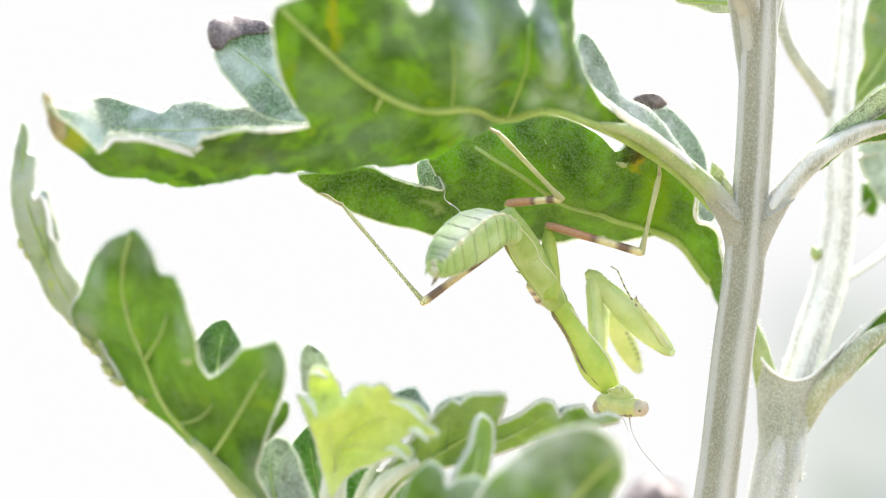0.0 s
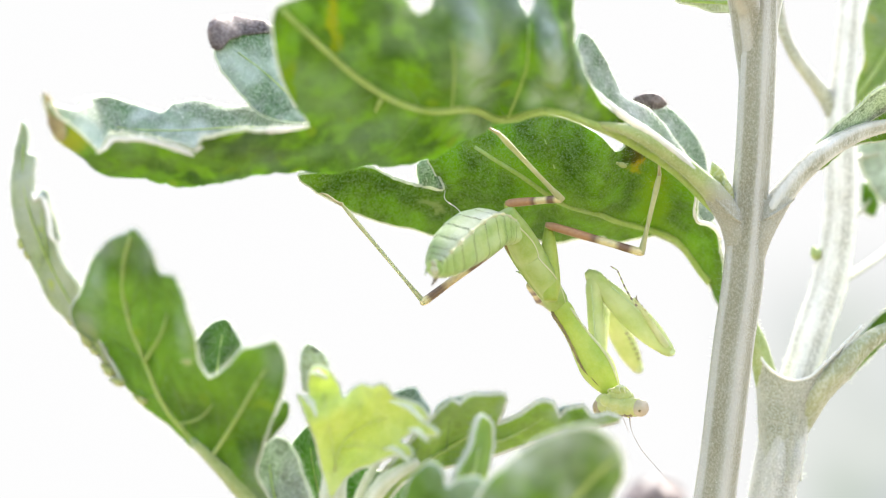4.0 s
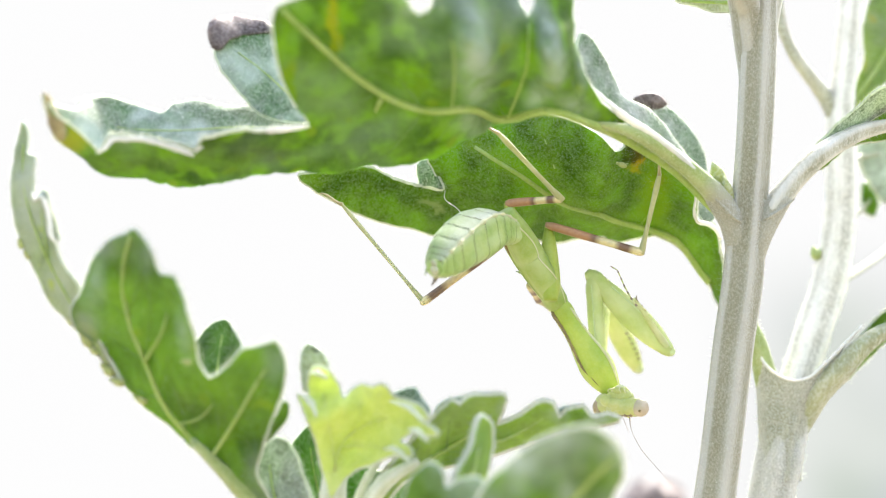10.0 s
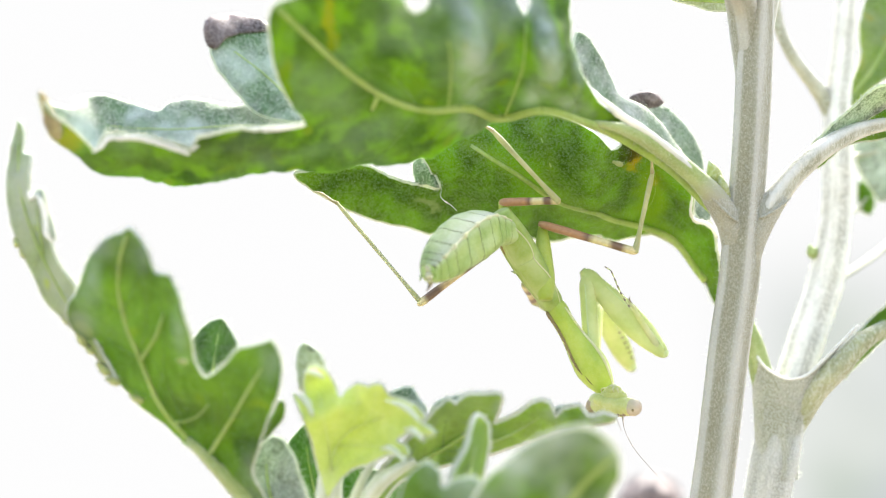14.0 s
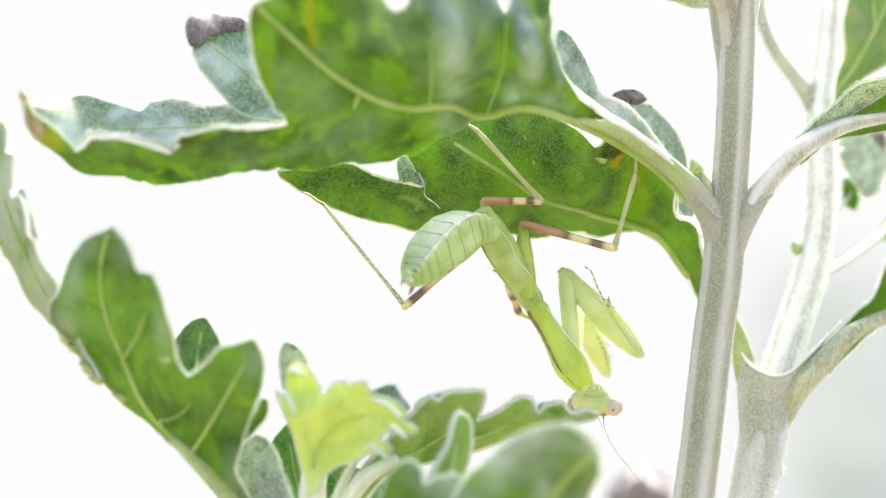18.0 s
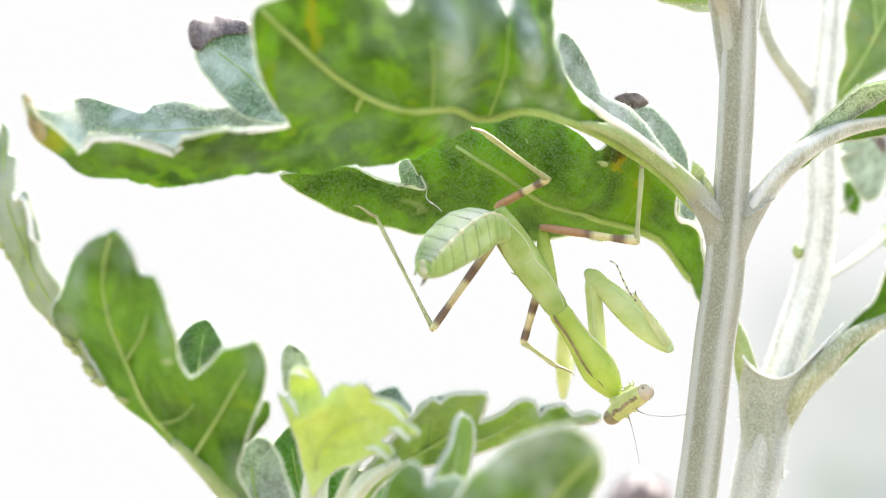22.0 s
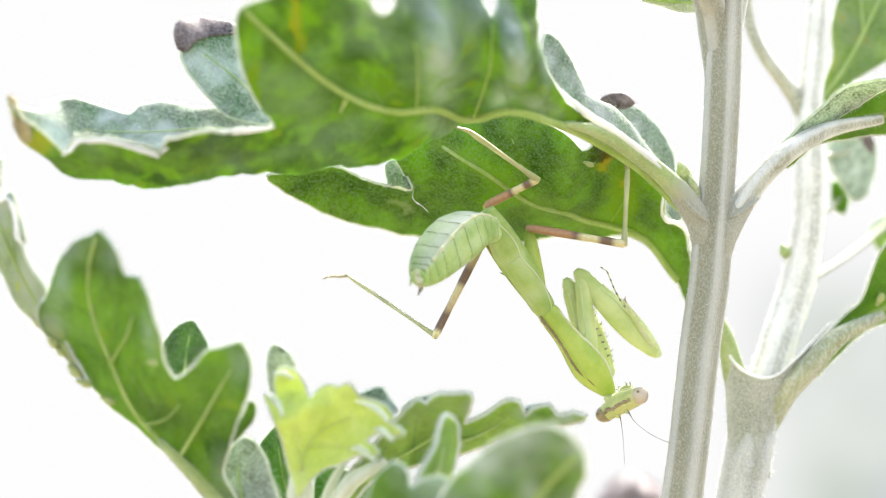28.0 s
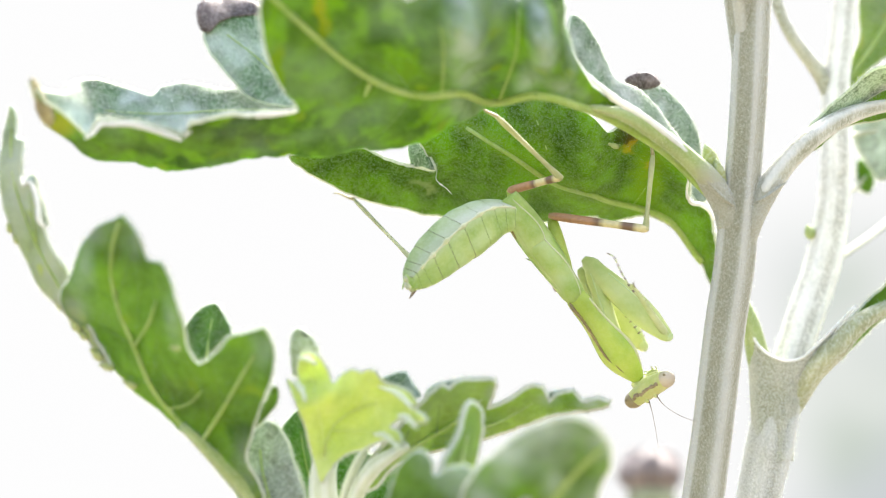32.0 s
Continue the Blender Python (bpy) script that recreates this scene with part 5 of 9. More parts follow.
part("downy_rim", tube([(-43.0, -13.3, 446.2, 0.1), (-42.7, -13.5, 445.2, 0.2), (-41.9, -13.9, 445.5, 0.22), (-41.2, -14.1, 444.3, 0.24), (-40.8, -14.2, 442.7, 0.24), (-40.5, -14.2, 440.8, 0.22), (-39.9, -14.1, 440.3, 0.1)], 0.4, 8, wave=0.08), DOWN_WHITE, left_leaf, "white downy rim of the curled tooth")
leaf("leaf_lobe", left_leaf, [(-25.4, 427.2), (-25.8, 429.8), (-24.3, 431.8), (-22.3, 432.5), (-20.9, 430.4), (-20.3, 428.6), (-20.4, 425.0), (-23.3, 423.8)],
     [(-25.4, -5.2, 427.2), (-22.3, -6.1, 432.5), (-20.3, -6.4, 428.6), (-22.7, -6.7, 424.1)],
     [(0.17, [(-23.4, 424.4), (-23.0, 428.4), (-22.5, 431.6)])], DARK_LEAF, LEAF_UPPER, seed=32, hairs=500, label="dark green far lobe")
leaf("leaf_lobe", left_leaf, [(-16.0, 421.3), (-15.3, 422.7), (-14.8, 422.5), (-15.0, 421.1), (-16.1, 419.5), (-17.6, 417.9), (-17.2, 419.7)],
     [(-16.0, -9.1, 421.3), (-14.8, -8.3, 422.5), (-17.6, -8.6, 417.9)],
     [], seed=33, label="small far lobe")
stalk("petiole", [(-9.8, 0.9, 393.3, 1.10), (-13.6, -0.7, 402.2, 1.16), (-16.8, -4.0, 409.2, 1.21), (-19.5, -5.6, 412.5, 1.08), (-22.5, -7.2, 415.5, 0.76), (-25.5, -8.8, 418.6, 0.44)], left_leaf, "pale green leaf stalk", PETIOLE, seg=30, ribs=4, rib=0.06, step=1.0, hairs=900)
young_leaf = leaf("leaf", low_plant, [(-10.1, 412.2), (-10.9, 414.4), (-11.5, 417.8), (-12.4, 420.5), (-13.7, 423.6), (-12.1, 422.0), (-12.6, 424.7), (-11.9, 426.1), (-10.2, 425.6), (-9.2, 424.2), (-8.4, 422.8), (-7.6, 423.7), (-6.5, 424.2), (-5.5, 423.8), (-4.5, 424.1), (-3.5, 423.6), (-2.9, 422.8), (-1.4, 422.5), (0.2, 421.5), (1.0, 420.2), (-0.3, 420.4), (0.8, 419.6), (2.0, 418.5), (1.1, 418.4), (-0.5, 419.1), (-2.5, 418.3), (-1.3, 417.5), (-0.8, 416.4), (-1.9, 416.5), (-3.4, 416.8), (-5.7, 415.8), (-7.4, 415.4), (-8.8, 414.2)],
     [(-10.1, -6.0, 412.2), (-9.9, -6.2, 414.8), (-13.7, -8.5, 423.6), (-12.1, -10.0, 420.8), (-11.0, -8.0, 424.1), (-10.2, -11.8, 425.6), (-8.4, -11.7, 421.9), (-6.5, -9.9, 423.9), (-4.5, -11.4, 423.7), (-2.9, -9.6, 422.3), (1.0, -14.8, 420.2), (-0.5, -10.7, 419.9), (2.0, -15.5, 418.5), (-2.5, -9.4, 418.3), (-0.8, -13.6, 416.4), (-6.7, -7.2, 419.7), (-8.0, -5.9, 417.9)],
     [(0.12, [(-9.8, 415.1), (-9.1, 417.9), (-6.6, 420.0), (-2.8, 421.1)]), (0.09, [(-9.7, 415.4), (-10.2, 420.2), (-11.1, 424.7)]), (0.07, [(-8.9, 417.9), (-6.1, 417.9), (-1.7, 416.9)]), (0.05, [(-7.9, 419.0), (-6.5, 421.4), (-6.2, 423.6)]), (0.04, [(-6.0, 420.2), (-4.6, 422.1), (-4.4, 423.5)])], YOUNG, YOUNG, LEAF_EDGE, YOUNG_VEIN, cell=0.6, seed=34, quilt=0.3, label="pale yellow-green unfolding young leaf with toothed lobes")
leaf("leaf_lobe", young_leaf, [(-13.2, 424.3), (-13.5, 426.8), (-13.3, 428.7), (-12.6, 429.3), (-11.3, 428.5), (-10.4, 427.0), (-10.9, 426.4), (-12.3, 426.5), (-12.5, 424.3)],
     [(-13.2, -6.6, 424.3), (-13.0, -7.4, 429.0), (-10.4, -8.0, 427.0)],
     [], LEAF_PALE, LEAF_UPPER, seed=35, hairs=200, label="grey downy folded leaf tip")
for tip in ([(-3.3, -11.0, 422.5), (-0.9, -14.0, 421.4), (0.5, -15.5, 419.9)], [(-1.2, -13.0, 419.2), (-0.2, -15.0, 418.9), (1.0, -16.5, 417.7)], [(-3.9, -10.5, 417.3), (-2.6, -13.5, 417.0), (-0.9, -15.0, 415.5)], [(-13.0, -9.5, 423.4), (-12.1, -10.5, 422.7), (-11.4, -11.0, 420.9)], [(-12.1, -11.0, 425.7), (-11.1, -12.4, 425.6), (-10.1, -12.0, 425.0)]):
    part("curled_margin", tube([(*tip[0], 0.12), (*tip[1], 0.36), (*tip[2], 0.2)], 0.4, 10, wave=0.06), YOUNG_RIM, young_leaf, "white downy curled tooth")
leaf("leaf", low_plant, [(-18.9, 416.3), (-17.9, 418.1), (-16.5, 419.1), (-15.3, 418.4), (-14.2, 416.5), (-13.2, 413.6), (-12.3, 410.7), (-13.3, 407.3), (-15.9, 408.0), (-17.3, 411.1), (-18.4, 413.7)],
     [(-18.9, -3.2, 416.3), (-15.9, -3.7, 419.0), (-13.2, -4.7, 413.6), (-14.6, -3.7, 407.9)],
     [(0.17, [(-15.9, 409.2), (-17.2, 414.3), (-17.4, 416.9)])], LEAF_GREY, LEAF_UNDER, seed=36, hairs=900, rim=0.32, fringe=10, label="grey downy young leaf seen from above")
leaf("leaf", low_plant, [(-15.5, 417.7), (-14.4, 419.7), (-12.9, 420.8), (-11.8, 418.3), (-11.0, 414.4), (-10.4, 409.9), (-12.5, 409.3), (-13.7, 413.8)],
     [(-15.5, 0.6, 417.7), (-12.9, 0.1, 420.8), (-10.4, 0.0, 409.9), (-12.5, 1.1, 409.3)],
     [(0.14, [(-11.7, 411.2), (-12.7, 415.7), (-13.2, 419.0)])], DARK_LEAF, LEAF_UNDER, seed=37, hairs=600, label="dark green shaded leaf")
leaf("leaf", low_plant, [(-9.0, 414.5), (-7.3, 416.1), (-5.7, 415.5), (-2.0, 414.5), (-1.4, 411.2), (-3.4, 408.6), (-8.7, 409.9)],
     [(-9.0, 3.3, 414.5), (-5.7, 3.2, 415.5), (-2.0, 4.4, 414.5), (-3.4, 4.4, 408.6)],
     [], DARK_LEAF, LEAF_UNDER, seed=38, label="dark shaded leaf behind the shoot")
mid_leaf = leaf("leaf", low_plant, [(-6.3, 411.6), (-4.3, 414.5), (-2.0, 417.3), (-0.7, 418.9), (1.2, 420.7), (2.2, 421.7), (3.5, 422.8), (4.5, 422.4), (5.4, 423.2), (7.4, 423.3), (9.4, 423.2), (9.1, 421.5), (8.6, 419.9), (9.6, 420.1), (11.5, 421.2), (13.4, 422.4), (14.9, 422.2), (15.7, 420.8), (16.7, 421.6), (18.3, 421.9), (19.3, 420.9), (21.2, 421.1), (22.6, 420.8), (20.3, 420.2), (17.0, 419.9), (13.8, 419.0), (11.2, 417.8), (7.9, 416.8), (4.7, 416.0), (0.8, 415.2), (-2.1, 413.9), (-4.4, 411.6)],
     [(-5.3, -3.2, 411.6), (-0.7, -4.4, 418.9), (3.5, -7.1, 422.8), (9.4, -7.1, 423.2), (13.4, -5.8, 422.4), (22.6, -3.4, 420.8), (13.8, -2.2, 419.0), (4.7, -0.8, 416.0), (8.6, -3.3, 419.1)],
     [(0.34, [(-5.0, 412.9), (-0.5, 415.8), (5.4, 419.2), (8.0, 421.3)]), (0.21, [(5.4, 417.7), (9.9, 418.8), (13.8, 420.9)])], LEAF_SUNLIT, every=4.0, seed=39, quilt=0.35, rim=0.4, fringe=10, label="green toothed leaf reaching sideways, downy pale rim")
for args, sd in (
    (([(-3.6, 423.6), (-2.3, 424.3), (-0.7, 424.6), (-0.1, 423.5), (0.9, 421.9), (-1.7, 421.9)],
     [(-3.6, -3.3, 423.6), (-0.7, -3.4, 424.6), (0.2, -2.9, 421.9)],
     []), 41),
    (([(1.5, 421.9), (2.5, 423.0), (4.0, 423.4), (6.7, 423.9), (6.7, 422.9), (3.5, 421.5)],
     [(1.5, -2.9, 421.9), (4.0, -3.1, 423.4), (6.7, -3.1, 423.4)],
     []), 42),
    (([(15.5, 421.4), (15.9, 422.1), (18.4, 422.3), (18.7, 421.3), (16.8, 420.7)],
     [(15.5, -2.6, 421.4), (18.4, -2.7, 422.3), (16.8, -2.5, 420.7)],
     []), 43)):
    leaf("leaf_lobe", mid_leaf, *args, LEAF_UPPER, LEAF_UNDER, seed=sd, label="grey upper side of a far tooth")
stalk("petiole", [(-7.0, -2.1, 404.7, 0.90), (-6.3, -3.1, 411.0, 0.90), (-4.3, -4.6, 413.8, 0.89), (-0.4, -4.0, 416.3, 0.39)], mid_leaf, "pale downy leaf stalk", YOUNG_STALK, seg=30, ribs=4, rib=0.06, step=1.0, hairs=900)
stalk("petiole", [(-8.4, -0.3, 406.0, 0.58), (-7.5, -2.3, 411.7, 0.52), (-6.0, -2.8, 414.9, 0.45), (-4.9, -2.0, 416.5, 0.26)], low_plant, "thin pale leaf stalk", YOUNG_STALK, seg=30, ribs=4, rib=0.06, step=1.0, hairs=900)
leaf("leaf", low_plant, [(5.9, 417.1), (6.5, 419.4), (7.1, 420.3), (8.0, 419.6), (8.0, 417.3), (7.3, 414.3), (6.5, 410.0), (5.2, 407.0), (2.9, 407.0), (3.2, 411.1), (4.3, 414.0)],
     [(5.9, -17.2, 417.1), (7.1, -15.7, 420.3), (8.0, -12.2, 417.3), (6.5, -11.9, 410.0), (3.2, -18.2, 411.1)],
     [(0.41, [(4.4, 408.8), (5.6, 413.6), (6.6, 418.0)])], LEAF_SUNLIT, seed=44, rim=0.4, fringe=10, label="narrow folded grey-green leaf")
stalk("petiole", [(-7.5, 4.6, 377.8, 0.65), (-2.1, -6.5, 395.5, 0.62), (2.8, -14.2, 405.5, 0.54), (4.4, -14.8, 408.8, 0.42), (5.4, -15.0, 413.0, 0.24)], low_plant, "thin pale leaf stalk", YOUNG_STALK, seg=24, ribs=4, rib=0.06, step=1.2, hairs=300)
front_leaf = leaf("leaf", low_plant, [(6.4, 406.9), (6.2, 410.8), (7.6, 413.0), (9.6, 414.6), (12.1, 416.4), (14.8, 417.3), (17.2, 417.4), (19.2, 416.2), (20.5, 414.4), (20.5, 412.8), (19.5, 410.7), (18.5, 406.8)],
     [(6.4, -23.6, 406.9), (7.6, -27.6, 413.0), (14.8, -33.4, 417.3), (20.5, -30.7, 414.4), (19.5, -26.1, 410.7), (12.6, -28.1, 410.1)],
     [(0.55, [(13.2, 407.4), (15.5, 410.7), (17.7, 413.1), (19.7, 415.0)])], LEAF_BLOOM, every=5.0, seed=45, quilt=0.4, rim=0.35, fringe=9, label="large rounded green leaf close to the lens")
leaf("leaf_lobe", front_leaf, [(-2.5, 407.1), (-1.7, 411.1), (-0.6, 413.7), (1.3, 415.1), (2.6, 414.2), (3.0, 412.4), (4.5, 413.2), (6.5, 413.2), (7.6, 410.9), (7.0, 406.9)],
     [(-2.5, -17.6, 407.1), (1.3, -22.0, 415.1), (6.5, -24.6, 413.2), (7.0, -22.5, 406.9)],
     [], LEAF_BLOOM, seed=46, label="rounded side lobe of the near leaf")
stalk("petiole", [(-7.6, 5.5, 372.7, 0.91), (-4.1, 0.5, 384.5, 1.02), (2.7, -12.0, 398.7, 0.97), (7.0, -23.6, 406.9, 0.81), (12.6, -28.1, 410.1, 0.45)], front_leaf, "leaf stalk", STALK, seg=30, ribs=4, rib=0.06, step=1.0, hairs=900)


# ---- small things ----
def ball(cx, cy, cz, rx, ry, rz, seg=16, rings=10):
    verts, faces = [], []
    for i in range(rings + 1):
        p = math.pi * i / rings
        for j in range(seg):
            q = 2 * math.pi * j / seg
            verts.append((cx + rx * math.cos(p), cy + ry * math.sin(p) * math.cos(q), cz + rz * math.sin(p) * math.sin(q)))
    for i in range(rings):
        for j in range(seg):
            k = i * seg
            faces.append((k + j, k + (j + 1) % seg, k + seg + (j + 1) % seg, k + seg + j))
    return verts, faces


def aphid(x, y, z, turn, size):
    ob = new("aphid")
    ob.empty_display_size = 0.001
    ob.location = (x * 0.001, y * 0.001, z * 0.001)
    ob.rotation_euler = (0, radians(turn), radians(turn * 0.3))
    ob.scale = (size, size, size)
    tagged(ob, "tiny pale yellow-green aphid on the leaf", "aphid", "aphids on the leaves")
    for name, shape in (("abdomen", ball(0.1, 0, 0, 0.75, 0.42, 0.45, 12, 8)), ("head", ball(-0.7, 0, 0, 0.28, 0.26, 0.26, 10, 6)),
                        ("cornicle", tube([(0.5, -0.2, 0.3, 0.06), (0.85, -0.25, 0.5, 0.04)], 0.2, 6))):
        p = new(name, finish(name, *shape, APHID_SKIN))
        p.parent = ob
    return ob


for x, y, z, turn, size in ((-39.2, -9.8, 432.1, 50, 0.90), (-37.5, -9.5, 429.9, 55, 1.10), (-36.6, -9.3, 428.7, 40, 0.80), (-35.0, -9.3, 426.5, 45, 1.10), (-33.9, -9.1, 425.2, 20, 1.00), (-31.3, -8.7, 423.2, 30, 1.00), (-44.8, -10.9, 440.7, 70, 0.70), (-44.1, -10.7, 439.5, 60, 0.70), (52.9, 22.6, 429.2, -15, 0.90), (63.1, 22.2, 437.4, -60, 1.10), (59.7, 23.3, 434.1, -40, 0.90), (-24.9, -16.9, 426.5, 10, 0.70), (24.8, 8.9, 453.2, 20, 0.80), (11.2, 9.7, 455.7, 10, 0.60)):
    aphid(x, y, z, turn, size)

thread = part("silk_thread", join(tube([(2.8, 11.9, 450.9, 0.035), (2.7, 10.8, 449.8, 0.04), (3.3, 9.0, 448.7, 0.04), (4.0, 7.2, 447.9, 0.04), (4.7, 5.2, 446.8, 0.03)], 0.4, 6, wave=0.1), ball(3.3, 9.0, 448.7, 0.16, 0.12, 0.1, 8, 6), ball(3.5, 8.6, 448.5, 0.1, 0.1, 0.12, 8, 6)), SILK, None)
tagged(thread, "fine white silk thread hanging from the leaf", "thread")

# withered flower head, low and farther off
flower = new("withered_flower")
flower.empty_display_size = 0.005
flower.location = Vector((35.5, 164.5, 0.0)) * 0.001
tagged(flower, "shrivelled grey-brown flower head on a thin stalk", "flower")
FX, FY, FZ = 39.6, 127.2, 410.4
part("stalk", tube([(FX, FY, FZ - 1, 1.0), (FX - 2, FY, FZ - 80, 1.3), (FX - 5, FY, FZ - 220, 1.5), (flower.location.x * 1000, flower.location.y * 1000, -8, 1.7)], 4, 10), STALK, flower, "thin dry stalk")
part("flower_base", ball(FX, FY, FZ, 4.6, 4.6, 3.6), STALK, flower, "dry cup under the petals")
rng_ = np.random.RandomState(12)
for k in range(22):
    a_, h_ = k * 2.4, 0.25 + 0.75 * rng_.rand()
    out = np.array((math.cos(a_), math.sin(a_)))
    k_ = 1.7
    part("petal", tube([(FX + out[0] * 1.5 * k_, FY + out[1] * 1.5 * k_, FZ + 0.8, 0.8), (FX + out[0] * (2.2 + 1.2 * h_) * k_, FY + out[1] * (2.2 + 1.2 * h_) * k_, FZ + 2.6 * k_, 1.3), (FX + out[0] * 2.6 * h_ * k_ + rng_.randn() * 0.6, FY + out[1] * 2.6 * h_ * k_, FZ + (3.8 + rng_.rand()) * k_, 1.0), (FX + out[0] * 1.5 * h_ * k_, FY + out[1] * 1.5 * h_ * k_, FZ + (4.6 + rng_.rand()) * k_, 0.2)], 1.0, 8, flat=0.4), PETAL, flower, "shrivelled brown petal" if k == 0 else "")

# ---- the mantis ----
from mathutils import Quaternion


def at(x, y, z, qw, qx, qy, qz):
    """A pose in the mantis's space, from millimetres and a quaternion."""
    return Matrix.LocRotScale(Vector((x, y, z)) * 0.001, Quaternion((qw, qx, qy, qz)), None)


mantis = new("mantis")
mantis.empty_display_size = 0.01
mantis.location = Vector((13.38, 9.87, 442.99)) * 0.001
tagged(mantis, "pale green mantis nymph hanging head down beneath a leaf", "mantis")


def limb(name, shape, mats, parent=None, label="", indices=None):
    ob = new(name, finish(name, shape[0], shape[1], mats, indices))
    ob.parent = parent or mantis
    if label:
        tagged(ob, label)
    return ob


def rod(stations, length, step=0.4, seg=12, flat=1.0, bow=0.0):
    """A tapered limb along x: stations are (share of the length, radius)."""
    v, f = tube([(s * length, bow * math.sin(math.pi * s), 0, r) for s, r in stations], step, seg)
    return [(p[0], p[1], p[2] * flat) for p in v], f


# abdomen: overlapping rings, roofed along a knobbed cream keel, greyer above it and greener below
LA = 16.2
ABDOMEN = [(-0.06, 1.3), (0.0, 1.55), (0.1, 2.1), (0.25, 2.85), (0.42, 3.2), (0.58, 3.06), (0.74, 2.78), (0.86, 2.34), (0.93, 1.9), (0.98, 1.45), (1.02, 0.85), (1.04, 0.5)]
BOW = -0.8


def girth(s):
    return float(np.interp(s, [a for a, _ in ABDOMEN], [r for _, r in ABDOMEN]))


def keel(s):
    """Angle round the body at which the back's keel runs."""
    return math.acos(-(0.36 - 0.26 * s))


def swell(s, q):
    d = abs((q - keel(s) + math.pi) % (2 * math.pi) - math.pi)
    return 1 + 0.12 * math.exp(-(d / 0.24) ** 2) - 0.08 * math.exp(-((d - 0.68) / 0.34) ** 2) + 0.05 * math.exp(-((d - 1.4) / 0.3) ** 2)


def bend(s):
    """Sideways sway of the abdomen's axis: arched, and dipping into the thorax."""
    return BOW * math.sin(math.pi * s) + 1.3 * math.exp(-(max(0, s + 0.02) / 0.13) ** 2)


def skin_point(s, q, r_, lift=0.0):
    """A point on the abdomen's skin at the share s of its length and the angle q."""
    slope = math.atan2((bend(s + 0.01) - bend(s - 0.01)) / (0.02 * LA), 1) * 0.6
    r_q = r_ * swell(s, q) + lift
    side = math.cos(q) * r_q
    return s * LA - math.sin(slope) * side, bend(s) + math.cos(slope) * side, math.sin(q) * r_q * 0.86


core, core_faces = tube([(s * LA, bend(s), 0, girth(s) * 0.86) for s in (-0.06, 0.0, 0.06, 0.14, 0.25, 0.42, 0.58, 0.74, 0.86, 0.94, 1.0)], 0.6, 20)
abdomen = limb("abdomen", ([(p[0], p[1], p[2] * 0.86) for p in core], core_faces), BODY_PALE, label="plump pale green ringed abdomen")
cuts = [-0.02, 0.045, 0.11, 0.19, 0.31, 0.47, 0.63, 0.78, 0.885, 0.945, 0.985]
rng_ = np.random.RandomState(31)
for a, b in zip(cuts, cuts[1:]):
    seg, rows_ = 56, 9
    v, f, slots = [], [], []
    lean = rng_.randn() * 0.012
    for i in range(rows_):
        u = min(1.0, i / (rows_ - 3))
        s = a + (b - a) * u
        # each plate is slightly domed, overhangs the next and turns in at its hem
        k_ = (0.966 + 0.02 * u + 0.012 * math.sin(math.pi * u)) if i < rows_ - 2 else (0.987 if i == rows_ - 2 else 0.962)
        for j in range(seg):
            q = 2 * math.pi * j / seg
            # the hem curves tailward on the flanks
            d = (q - keel(s) + math.pi) % (2 * math.pi) - math.pi
            s_q = s + (0.022 * math.sin(min(1.4, abs(d)) * 1.1) - 0.008 + lean * d * 0.3) * u + (0.004 if i == rows_ - 2 else 0.0)
            pucker = 0.006 * math.sin(9 * q + 5 * s) * u
            v.append(skin_point(s_q, q, girth(s_q) * (k_ + pucker)))
    for i in range(rows_ - 1):
        for j in range(seg):
            k = i * seg
            f.append((k + j, k + (j + 1) % seg, k + seg + (j + 1) % seg, k + seg + j))
            d = (2 * math.pi * (j + 0.5) / seg - keel(b) + math.pi) % (2 * math.pi) - math.pi
            upper = d > 0
            slots.append((2 if (upper and b > 0.4) or 0.4 < b < 0.8 and d > -2.0 else (3 if not upper else 0)) if i >= rows_ - (2 if d > 1.5 or d < -1.6 else 3) else (0 if upper else 1))
    plate_ = limb("tergite", (v, f), [BODY_PALE, BODY_FLANK, SEAM, SEAM_SOFT], abdomen, indices=slots)
    # pale keel zone; the whitish highlight above it is put into the colour
    pale = plate_.data.attributes.new("nerve", "FLOAT", "POINT")
    pale.data.foreach_set("value", [math.exp(-(g_ / 0.75) ** 2) * (1.0 if b < 0.6 else 0.6) if g_ > 0 else math.exp(-(g_ / 0.22) ** 2) for g_ in ((2 * math.pi * (k % seg) / seg - keel(b) + math.pi) % (2 * math.pi) - math.pi for k in range(len(v)))])
line = []
for i in range(41):
    s = 0.04 + 0.86 * i / 40
    near = min(abs(s - c) for c in cuts)
    x_, y_, z_ = skin_point(s, keel(s), girth(s) * 0.985)
    line.append((x_, y_, z_, (0.12 + 0.2 * math.exp(-(near / 0.025) ** 2)) * min(1, 0.35 + s * 2.2) * (1 if s < 0.8 else 0.7)))
limb("back_line", tube(line, 0.25, 8, wave=0.1), CREAM, abdomen, "cream keel along the back, knobbed at the seams")
# blunt tail: two short plates, a pale knob and the bristles
for at_, r_, long_, skin in ((0.99, 1.25, 0.7, BODY_FLANK),):
    limb("tail_plate", ball(at_ * LA, bend(at_) + 0.05, 0.05, long_, r_ * 0.98, r_ * 0.9, 24, 12), skin, abdomen)
limb("tail_knob", join(ball(1.03 * LA, 0.2, 0.4, 0.42, 0.55, 0.5), ball(1.015 * LA, -0.5, 0.65, 0.3, 0.5, 0.36), ball(1.015 * LA, 0.8, -0.1, 0.32, 0.42, 0.45)), TAIL_END, abdomen, "pale knobbed tail end")
